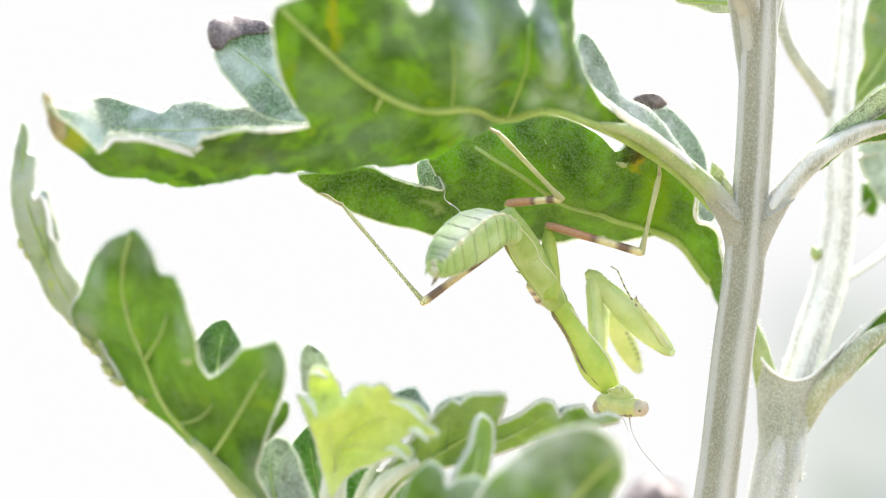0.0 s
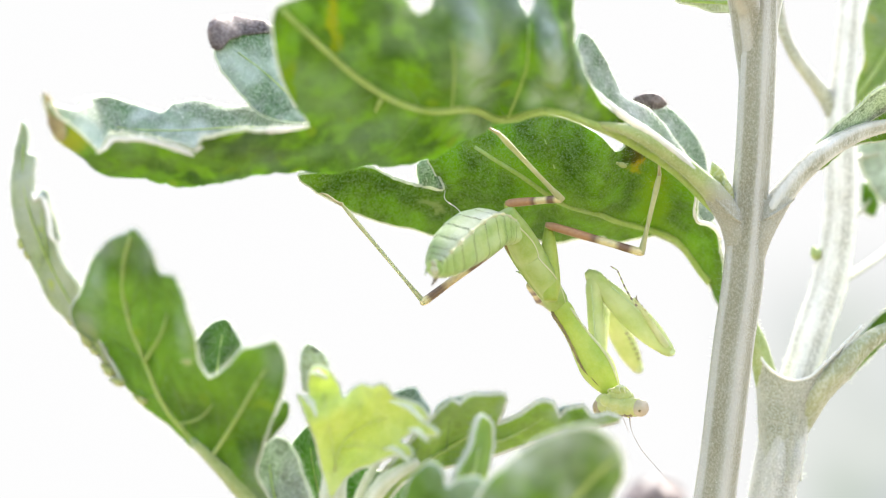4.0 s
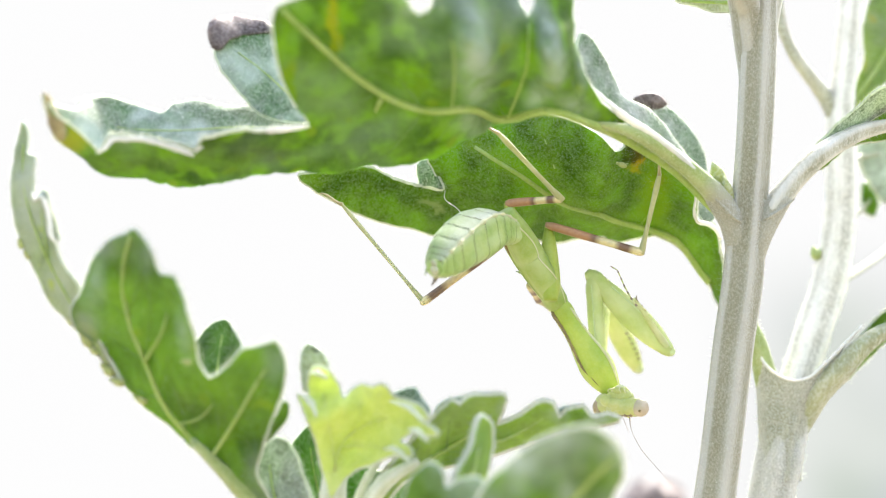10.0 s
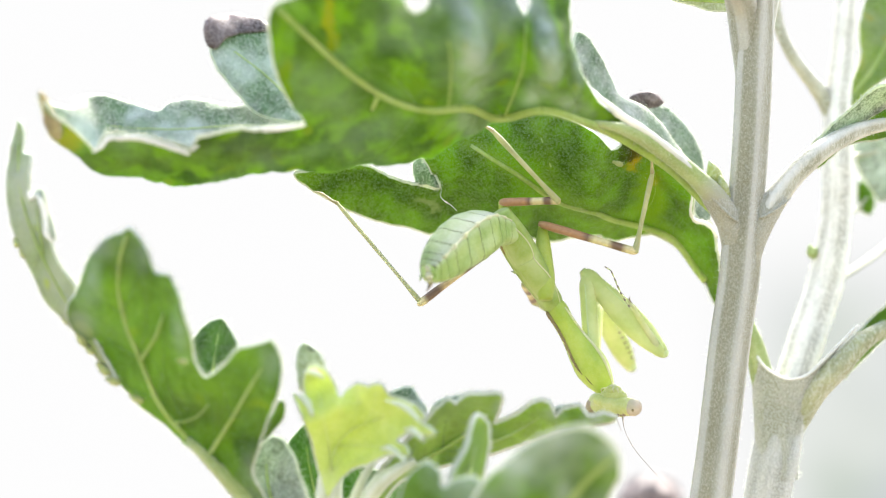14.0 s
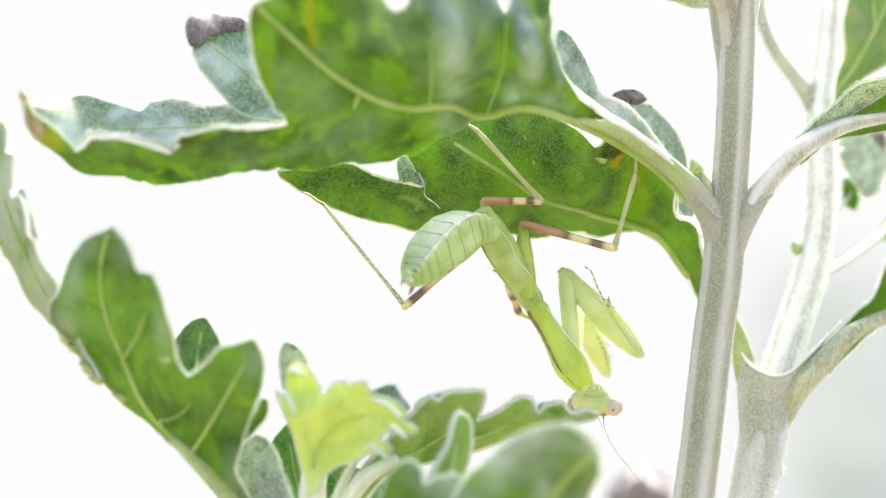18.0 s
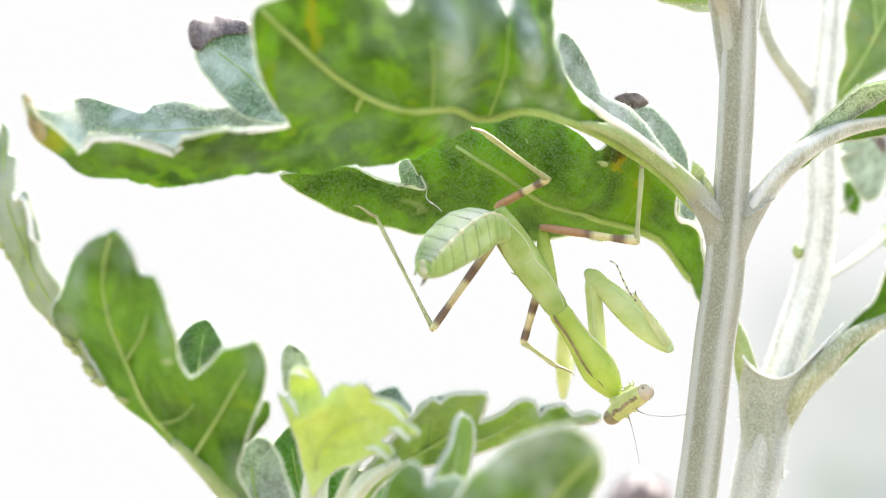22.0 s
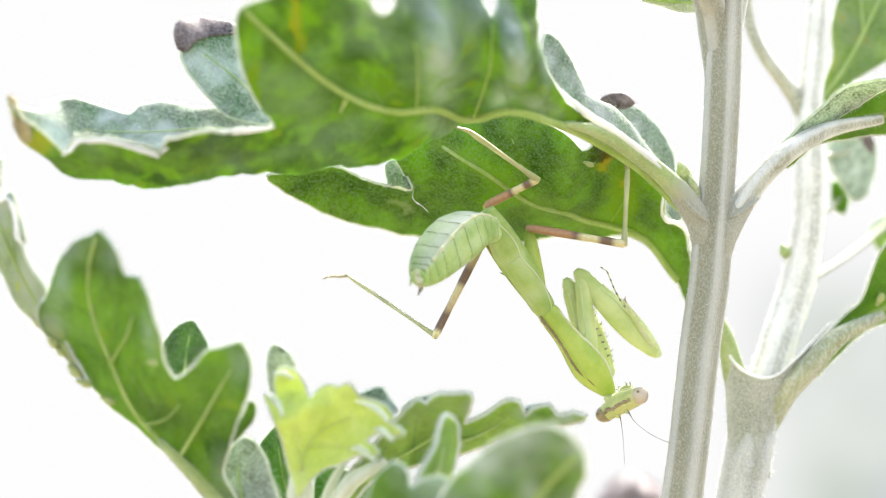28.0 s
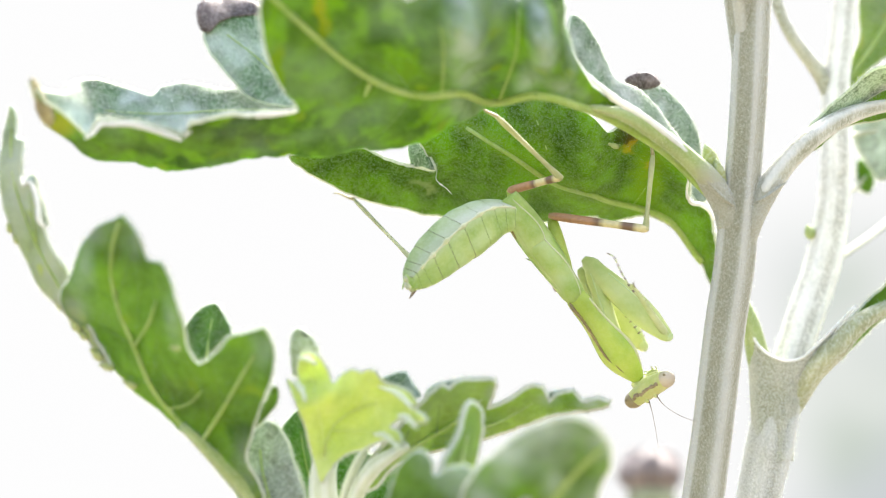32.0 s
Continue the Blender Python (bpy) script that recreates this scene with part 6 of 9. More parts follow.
for sd in (-1, 1):
    limb("cercus", tube([(LA * 0.985, sd * 0.75 + 0.25, -0.55, 0.3), (LA * 1.02, sd * 0.8 + 0.5, -0.7, 0.2), (LA * 1.06, sd * 0.7 + 0.85, -0.8, 0.05)], 0.3, 8), HAIR if sd > 0 else BODY_PALE, abdomen, "short tail bristle")

LT = 13.23
THX = [(-0.1, 1.45), (0.0, 1.7), (0.12, 1.92), (0.35, 2.05), (0.6, 1.9), (0.85, 1.55), (1.0, 1.35), (1.04, 1.1)]
thorax = limb("thorax", rod(THX, LT, 0.5, 24, 0.82), THORAX, label="pale green middle of the body")


def thorax_point(s, a, lift):
    """A point over the thorax; a is the angle from the back towards the cream edge."""
    r = float(np.interp(s, [p for p, _ in THX], [r for _, r in THX])) * lift
    return s * LT, r * math.sin(a), 0.82 * r * math.cos(a)


def wing_pad(s0, s1, reach, bulge, label):
    """A domed plate over the back that ends in a free scalloped edge with a cream hem."""
    rows_, cols = 18, 16
    v, f, hem = [], [], []
    for i in range(rows_ + 1):
        u = i / rows_
        s = s0 + (s1 - s0) * u
        far = radians(reach[0] + (reach[1] - reach[0]) * u + bulge * math.sin(math.pi * u ** 1.5))
        for j in range(cols + 1):
            w = j / cols
            a = radians(-48) + (far - radians(-48)) * w
            dome = 1.035 + 0.07 * math.sin(math.pi * min(1, w * 1.05)) * math.sin(math.pi * (0.12 + 0.82 * u)) + 0.03 * w * w
            end = 1 - 0.05 * (u ** 8) - 0.06 * ((1 - u) ** 8)
            v.append(thorax_point(s, a, dome * end))
        hem.append((*thorax_point(s, far, 1.05 * (1 - 0.04 * u ** 8)), 0.03 + 0.075 * math.sin(math.pi * min(1, 0.1 + 0.85 * u))))
    n_ = len(v)
    v += [thorax_point(p[0] / LT, math.atan2(p[1], p[2] / 0.82), 0.9 * math.hypot(p[1], p[2] / 0.82) / float(np.interp(p[0] / LT, [q for q, _ in THX], [r for _, r in THX]))) for p in v]
    w_ = cols + 1
    for i in range(rows_):
        for j in range(cols):
            k = i * w_ + j
            f += [(k, k + 1, k + w_ + 1, k + w_), (n_ + k, n_ + k + w_, n_ + k + w_ + 1, n_ + k + 1)]
    edge_ = [j for j in range(w_)] + [i * w_ + cols for i in range(1, rows_ + 1)] + [rows_ * w_ + j for j in range(cols - 1, -1, -1)] + [i * w_ for i in range(rows_ - 1, 0, -1)]
    for p, q in zip(edge_, edge_[1:] + edge_[:1]):
        f.append((q, p, p + n_, q + n_))
    pad = limb("wing_pad", (v, f), THORAX, thorax, label)
    limb("hem", tube(hem, 0.3, 8), CREAM, pad, "raised cream hem")


wing_pad(-0.05, 0.42, (18, 26), 14, "smooth green plate of the hind wing bud")
wing_pad(0.4, 1.02, (24, 30), 26, "smooth green plate of the fore wing bud")
limb("side_crease", tube([(*thorax_point(s, radians(a), 1.0), w) for s, a, w in ((-0.05, -66, 0.05), (0.1, -70, 0.14), (0.35, -72, 0.13), (0.6, -68, 0.12), (0.85, -62, 0.05))], 0.3, 8), SEAM_SOFT, thorax, "dull crease along the flank")
limb("edge_mark", tube([(*thorax_point(s, radians(a), 1.0), w) for s, a, w in ((-0.03, -52, 0.1), (0.05, -60, 0.3), (0.13, -64, 0.33), (0.22, -68, 0.2), (0.32, -72, 0.05))], 0.3, 8, wave=0.15, flat=0.7), STRIPE, thorax, "brown mark on the edge")
limb("edge_spur", tube([(*thorax_point(0.5, radians(-84), 1.0), 0.16), (*thorax_point(0.48, radians(-87), 1.08), 0.1), (*thorax_point(0.46, radians(-89), 1.17), 0.02)], 0.2, 6), SEAM_SOFT, thorax, "tiny pointed tip of the far wing bud")
LP = 13.06
PRO = [(-0.04, 1.0), (0.03, 1.4), (0.2, 1.35), (0.4, 1.6), (0.6, 2.1), (0.72, 2.2), (0.86, 1.75), (0.97, 1.15), (1.03, 0.7)]
prothorax = limb("prothorax", rod(PRO, LP, 0.5, 24, 0.72), BODY, label="long yellow-green forebody")


def pro_point(s, a, lift=1.0):
    """A point on the forebody; a is the angle from the back towards the cream side."""
    r = float(np.interp(s, [p for p, _ in PRO], [r for _, r in PRO])) * lift
    return s * LP, r * math.sin(a), 0.72 * r * math.cos(a)


for sd in (-1, 1):
    limb("side_ridge", tube([(*pro_point(s, radians(sd * a), 0.99), w * (1 if sd > 0 else 0.6)) for s, a, w in ((-0.02, 60, 0.05), (0.1, 74, 0.14), (0.25, 80, 0.15), (0.4, 82, 0.17), (0.55, 80, 0.2), (0.7, 76, 0.22), (0.83, 76, 0.18), (0.95, 78, 0.06))], 0.3, 8), CREAM if sd > 0 else BODY, prothorax, "cream side ridge" if sd > 0 else "low green side ridge")
limb("dark_stripe", join(tube([(*pro_point(s, radians(-38), 0.98), w) for s, w in ((0.015, 0.2), (0.05, 0.5), (0.1, 0.52), (0.16, 0.42), (0.24, 0.3))], 0.25, 8, flat=0.5, wave=0.06),
     tube([(*pro_point(s, radians(a), 0.98), w) for s, a, w in ((0.1, -36, 0.36), (0.2, -36, 0.36), (0.32, -36, 0.36), (0.44, -36, 0.38), (0.56, -34, 0.34), (0.66, -31, 0.24), (0.72, -28, 0.06))], 0.3, 8, flat=0.5, wave=0.14),
     tube([(*pro_point(s, radians(-22), 0.98), w) for s, w in ((0.74, 0.03), (0.78, 0.16), (0.83, 0.13), (0.87, 0.02))], 0.3, 8, flat=0.5, wave=0.1)), STRIPE, prothorax, "dark brown stripe, broken towards the head")


# head: a wide hammer with the eyes at its ends
hx = [(-3.2, 0.5), (-2.6, 0.94), (-1.6, 1.06), (-0.4, 1.14), (0.8, 1.14), (2.0, 1.06), (2.8, 0.94), (3.4, 0.5)]
head = limb("head", join(tube([(x, 0.18 * math.cos(x * 0.4), 0, r) for x, r in hx], 0.2, 24, wave=0.012, seed=4), ball(-2.45, 0.4, -0.45, 1.1, 0.8, 0.9), ball(-0.2, 0.55, 0.05, 2.4, 0.95, 0.85), ball(0.1, 0.75, -0.9, 1.9, 0.95, 0.9), ball(0.3, 1.2, -1.3, 1.1, 0.8, 0.7)), HEAD_SKIN, label="wide hammer-shaped pale green head")
head.scale = (1.08, 1.1, 1.1)
for sd in (-1, 1):
    limb("eye", ball(2.95 if sd > 0 else -2.75, 0.03, 0.02, 1.0 if sd > 0 else 1.2, 0.98, 0.98 if sd > 0 else 1.16, 24, 16), EYE if sd > 0 else EYE_OLIVE, head, "rounded beige eye" if sd > 0 else "rounded dull brown eye")
    limb("pupil", ball(2.95 + 0.56 if sd > 0 else -2.9, 0.45 if sd > 0 else 0.3, 0.66 if sd > 0 else 1.12, 0.17, 0.17, 0.17 if sd > 0 else 0.08, 10, 6), STRIPE, head, "dark false pupil")
rng_ = np.random.RandomState(8)
band = []
for k in range(26):
    x = -2.3 + 4.7 * k / 25
    lift = float(np.interp(x, [p for p, _ in hx], [r for _, r in hx]))
    drop = -0.12 + 0.05 * math.sin(x * 3.1) + 0.05 * rng_.randn()
    band.append((x, drop + 0.18, math.sqrt(max(0.2, lift * lift - drop * drop)) - 0.06, (0.15 + 0.12 * rng_.rand()) * (0.4 if k in (0, 25) else 1)))
limb("face_line", tube(band, 0.12, 8, wave=0.1), STRIPE_SOFT, head, "jagged brown band between the eyes")
for k, x in enumerate((-0.75, 0.75)):
    limb("antenna_base", ball(x, -0.9, 0.55, 0.24, 0.32, 0.24, 10, 6), HEAD_SKIN, head)
palps = [ball(0.4, 1.5, -1.5, 0.6, 0.5, 0.45)]
for x, y, curl in ((-0.4, 1.5, -0.5), (0.05, 1.65, -0.3), (0.7, 1.65, 0.35), (1.1, 1.5, 0.6)):
    palps.append(tube([(x, y, -1.3, 0.14), (x + curl * 0.5, y + 0.4, -1.2, 0.09), (x + curl * 0.9, y + 0.5, -0.95, 0.08), (x + curl * 1.0, y + 0.2, -0.8, 0.04)], 0.15, 8, wave=0.15))
limb("mouthparts", join(*palps), CREAM, head, "pale curled jaws and feelers")
feeler = limb("antenna", tube([(0, 0, 0, 0.1), (0.3, -1.0, 0.2, 0.045), (1.3, -3.2, -0.3, 0.035), (3.1, -5.6, -1.6, 0.03), (5.0, -7.8, -3.0, 0.02)], 0.5, 6), HAIR, head, "thin thread-like antenna")
limb("antenna", tube([(-0.7, -1.0, 0.3, 0.09), (-1.1, -2.0, 0.2, 0.04), (-2.0, -3.6, 0.0, 0.03), (-3.4, -6.0, -0.2, 0.02)], 0.5, 6), HAIR, head, "thin thread-like antenna")
limb("neck", tube([(-1.9, 1.6, -0.1, 0.35), (-1.5, 1.25, -0.1, 0.62), (-0.9, 0.85, 0, 0.72), (-0.3, 0.45, 0, 0.6), (0.1, 0.25, 0, 0.3)], 0.25, 14), HEAD_SKIN, head)


def beads(points, count, thick):
    """A foot of short pale joints, each dark at its end. Returns the shape and its material slots."""
    c = spline([(*p, 0) for p in points], 0.1)[:, :3]
    shapes, slots = [], []
    for k in range(count):
        i0, i1 = int(len(c) * k / count), min(len(c) - 1, int(len(c) * (k + 1) / count))
        t = thick * (1 - 0.5 * k / count)
        a, b = c[i0], c[i1]
        for lo, hi, r0, r1, slot in ((0.0, 0.66, 0.6, 1.0, 0), (0.64, 1.0, 1.05, 0.55, 1)):
            shape = tube([(*(a + (b - a) * lo), t * r0), (*(a + (b - a) * (lo + hi) / 2), t * (r0 + r1) / 2), (*(a + (b - a) * hi), t * r1)], 0.15, 7)
            shapes.append(shape)
            slots += [slot] * len(shape[1])
    return join(*shapes), slots


def foreleg(co, fe, ti, barb=1.0, girth_=1.0):
    coxa = limb("foreleg_coxa", rod([(-0.05, 0.7), (0.1, 0.95), (0.4, 1.05), (0.75, 1.02), (0.93, 0.95), (1.03, 0.5)], co, 0.5, 16, 0.75), FOREARM, label="smooth green upper foreleg")
    limb("coxa_ridge", tube([(s * co, 0.35 * r, 0.72 * r, 0.1) for s, r in ((0.05, 0.85), (0.3, 1.0), (0.6, 1.02), (0.9, 0.9))], 0.4, 8), FOREARM_PALE, coxa, "pale ridge")
    femur = limb("foreleg_femur", rod([(u, r * girth_) for u, r in [(-0.08, 0.4), (-0.02, 0.95), (0.12, 1.15), (0.35, 1.55), (0.6, 1.72), (0.8, 1.48), (0.93, 1.05), (1.02, 0.62), (1.05, 0.2)]], fe, 0.5, 20, 0.6), FOREARM, label="thick flattened green grasping thigh")
    groove = [(s, float(np.interp(s, (0.1, 0.35, 0.6, 0.8, 1), (1.15, 1.55, 1.72, 1.48, 0.75))) * girth_) for s in (0.2, 0.35, 0.5, 0.65, 0.8, 0.92, 1.0)]
    limb("thigh_ridge", tube([(s * fe, r * 0.55, 0.6 * r * 0.83, 0.08) for s, r in groove], 0.4, 8), FOREARM_PALE, femur, "pale ridge beside the spines")
    rng_ = np.random.RandomState(int(fe * 10))
    for i in range(12):
        s = 0.36 + 0.05 * i
        r_ = float(np.interp(s, (0.35, 0.6, 0.8, 1), (1.55, 1.72, 1.48, 0.8))) * girth_
        size = (0.7 + 0.7 * (i % 3 == 0) + 0.2 * rng_.rand()) * barb
        limb("spine", tube([(s * fe, r_ * 0.88, 0.12 * barb, 0.08 * barb), (s * fe - 0.05 - 0.1 * size, r_ * 0.9 + 0.3 * size, 0.22 * barb, 0.015 * barb)], 0.3, 6), STRIPE, femur)
    for i in range(6 if barb > 1 else 0):
        s = 0.46 + 0.075 * i
        r_ = float(np.interp(s, (0.35, 0.6, 0.8, 1), (1.55, 1.72, 1.48, 0.8))) * girth_
        limb("spine", tube([(s * fe, r_ * 0.42, 0.6 * r_ * 0.86, 0.11), (s * fe + 0.03, r_ * 0.42 + 0.3, 0.6 * r_ * 0.82 + 0.12, 0.1), (s * fe + 0.05, r_ * 0.42 + 0.5, 0.6 * r_ * 0.8 + 0.18, 0.02)], 0.2, 6), HAIR, femur)
    limb("knee_lobe", ball(1.01 * fe - (0.5 if barb > 1 else 0), 0.1, 0, 0.5 * girth_ + (0.5 if barb > 1 else 0.1), (0.85 if barb > 1 else 0.62) * girth_, 0.62 if barb > 1 else 0.42, 12, 8), FOREARM_PALE, femur, "pale rounded knee")
    tibia = limb("foreleg_tibia", rod([(-0.02, 0.4), (0.06, 0.5), (0.4, 0.42), (0.8, 0.32), (1.0, 0.2), (1.08, 0.03)], ti, 0.4, 12, 0.7), SHIN_PALE, label="slender cream spined foreleg shin")
    for i in range(9):
        s = 0.16 + 0.09 * i
        size = 0.8 + 0.5 * rng_.rand()
        limb("spine", tube([(s * ti, -0.26, 0.1, 0.06), (s * ti + 0.16, -0.28 - 0.3 * size * barb, 0.15, 0.012)], 0.3, 6), STRIPE if barb > 1 else FOOT, tibia)
    limb("claw", tube([(0.95 * ti, -0.05, 0, 0.16), (1.04 * ti, -0.2, 0, 0.1), (1.08 * ti, -0.45, 0, 0.02)], 0.2, 8), STRIPE, tibia, "dark hooked claw")
    shape, slots = beads([(0.86 * ti, 0.25, 0.1), (1.1 * ti, 0.35, 0.2), (1.4 * ti, 0.15, 0.2), (1.62 * ti, -0.1, 0.15), (1.72 * ti, 0.3, 0.1)], 7, 0.16)
    limb("tarsus", shape, [SHIN_PALE, HAIR], tibia, "thin beaded foot, dark at its joints", indices=slots)
    return coxa, femur, tibia


def leg(base, fe, ti, foot=True, skin=None):
    parts = []
    if base:
        parts.append(limb("leg_base", rod([(-0.1, 0.85), (0.1, 1.25), (0.5, 1.15), (0.9, 0.7), (1.05, 0.4)], base, 0.5, 12), BODY, label="green hip segment"))
    parts.append(limb("leg_femur", rod([(-0.04, 0.3), (0.02, 0.48), (0.1, 0.53), (0.3, 0.54), (0.7, 0.46), (0.93, 0.5), (1.0, 0.46), (1.03, 0.25)], fe, 0.4, 12), skin or BAND, label="brown and cream banded thigh"))
    shin = limb("leg_tibia", rod([(u, r * (1 if foot else 0.78)) for u, r in ((-0.02, 0.42), (0.05, 0.42), (0.15, 0.33), (0.6, 0.3), (0.95, 0.28), (1.0, 0.2))], ti, 0.5, 10), TIBIA, label="thin pale green shin")
    parts.append(shin)
    if foot:
        limb("tarsus", tube([(ti * 0.98, 0, 0, 0.24), (ti + 0.9, 0.3, 0.3, 0.18), (ti + 1.8, 0.5, 0.6, 0.14), (ti + 2.4, 0.4, 0.9, 0.05)], 0.4, 8, wave=0.08), FOOT, shin, "thin brownish clinging foot")
    return parts


near_foreleg = foreleg(12.17, 13.5, 7.7, 0.55)
far_foreleg = foreleg(10.84, 12.27, 6.83, 1.2, 0.86)
upper_leg = leg(7.05, 7.27, 12.07)
side_leg = leg(8.78, 11.99, 9.99)
hind_leg = leg(0, 13.15, 16.33, False, BAND_HIND)
LF = 2.91
hind_foot = limb("tarsus", tube([(-0.05 * LF, 0, 0, 0.24), (0.3 * LF, 0.1, 0, 0.18), (0.6 * LF, 0, 0.1, 0.16), (0.95 * LF, 0.1, 0.2, 0.09), (1.1 * LF, 0.35, 0.2, 0.03)], 0.3, 8, wave=0.1), FOOT, label="thin brown foot with claws")
low_leg = leg(0, 7.01, 5.12, True, BAND_HIND)


def motions():
    walk(abdomen, [
        (0, at(-2.87, -3.55, 2.65, -0.467, 0.080, -0.599, 0.645)),
        (11, at(-2.87, -3.55, 2.65, -0.467, 0.080, -0.599, 0.645)),
        (17, at(-3.20, -3.49, 2.29, -0.466, 0.026, -0.594, 0.655)),
        (18, at(-3.25, -3.50, 2.35, -0.472, 0.025, -0.589, 0.656)),
        (18.5, at(-3.27, -3.54, 2.58, -0.463, 0.034, -0.597, 0.654)),
        (19, at(-3.56, -3.54, 2.53, -0.475, 0.040, -0.588, 0.654)),
        (19.5, at(-3.54, -3.52, 2.45, -0.472, 0.040, -0.590, 0.654)),
        (20, at(-1.36, -3.55, 2.78, -0.463, 0.080, -0.600, 0.648)),
        (20.5, at(-1.38, -3.56, 2.84, -0.456, 0.067, -0.606, 0.648)),
        (21.5, at(-1.58, -3.53, 2.65, -0.458, 0.068, -0.603, 0.650)),
        (22.5, at(-1.62, -3.54, 2.71, -0.459, 0.068, -0.604, 0.649)),
        (23.5, at(-1.75, -3.53, 2.66, -0.461, 0.057, -0.601, 0.650)),
        (24.5, at(-1.78, -3.54, 2.71, -0.462, 0.055, -0.601, 0.650)),
        (25, at(-1.89, -3.55, 2.74, -0.464, 0.048, -0.599, 0.651)),
        (25.5, at(-1.84, -3.52, 2.61, -0.464, 0.037, -0.599, 0.652)),
        (27.5, at(-1.30, -3.54, 2.72, -0.484, 0.024, -0.579, 0.655)),
        (28, at(-1.25, -3.54, 2.73, -0.486, 0.024, -0.578, 0.655)),
        (28.5, at(-1.39, -3.49, 2.46, -0.472, 0.009, -0.589, 0.655)),
        (29, at(-1.74, -3.49, 2.42, -0.470, -0.016, -0.588, 0.658)),
        (29.5, at(-1.71, -3.54, 2.72, -0.477, -0.002, -0.572, 0.668)),
        (30, at(-2.11, -3.39, 1.80, -0.468, -0.012, -0.598, 0.651)),
        (30.4, at(0.63, -3.49, 2.65, 0.550, -0.062, 0.499, -0.666)),
        (30.65, at(-1.34, -3.51, 2.59, 0.511, -0.025, 0.545, -0.664)),
        (31, at(-1.34, -3.51, 2.59, 0.511, -0.025, 0.545, -0.664)),
        (31.5, at(-1.30, -3.40, 1.91, -0.498, -0.028, -0.563, 0.659)),
        (32, at(-1.30, -3.47, 2.36, 0.313, 0.129, 0.682, -0.648))])
    walk(thorax, [
        (0, at(-2.87, -3.55, 2.65, 0.475, 0.715, 0.485, -0.167)),
        (11, at(-2.87, -3.55, 2.65, 0.475, 0.715, 0.485, -0.167)),
        (17, at(-3.20, -3.49, 2.29, 0.465, 0.717, 0.495, -0.158)),
        (18, at(-3.25, -3.50, 2.35, 0.472, 0.712, 0.491, -0.172)),
        (18.5, at(-3.27, -3.54, 2.58, 0.477, 0.708, 0.485, -0.190)),
        (19, at(-3.56, -3.54, 2.53, 0.476, 0.713, 0.486, -0.173)),
        (19.5, at(-3.54, -3.52, 2.45, 0.483, 0.707, 0.480, -0.191)),
        (20, at(-1.36, -3.55, 2.78, 0.529, 0.699, 0.424, -0.230)),
        (20.5, at(-1.38, -3.56, 2.84, 0.527, 0.696, 0.428, -0.235)),
        (21.5, at(-1.58, -3.53, 2.65, 0.531, 0.695, 0.422, -0.240)),
        (22.5, at(-1.62, -3.54, 2.71, 0.539, 0.689, 0.413, -0.253)),
        (23.5, at(-1.75, -3.53, 2.66, 0.539, 0.689, 0.409, -0.259)),
        (24.5, at(-1.78, -3.54, 2.71, 0.541, 0.687, 0.406, -0.265)),
        (25, at(-1.89, -3.55, 2.74, 0.545, 0.688, 0.400, -0.262)),
        (25.5, at(-1.84, -3.52, 2.61, 0.543, 0.690, 0.402, -0.260)),
        (27.5, at(-1.30, -3.54, 2.72, 0.543, 0.685, 0.405, -0.268)),
        (28, at(-1.25, -3.54, 2.73, 0.530, 0.691, 0.423, -0.249)),
        (28.5, at(-1.39, -3.49, 2.46, 0.523, 0.698, 0.430, -0.232)),
        (29, at(-1.74, -3.49, 2.42, 0.531, 0.695, 0.425, -0.234)),
        (29.5, at(-1.71, -3.54, 2.72, 0.530, 0.692, 0.433, -0.229)),
        (30, at(-2.11, -3.39, 1.80, 0.517, 0.714, 0.433, -0.188)),
        (30.4, at(0.63, -3.49, 2.65, 0.539, 0.691, 0.429, -0.218)),
        (30.65, at(-1.34, -3.51, 2.59, 0.533, 0.686, 0.426, -0.253)),
        (31, at(-1.34, -3.51, 2.59, 0.533, 0.686, 0.426, -0.253)),
        (31.5, at(-1.30, -3.40, 1.91, 0.548, 0.674, 0.406, -0.283)),
        (32, at(-1.30, -3.47, 2.36, 0.580, 0.667, 0.362, -0.296))])
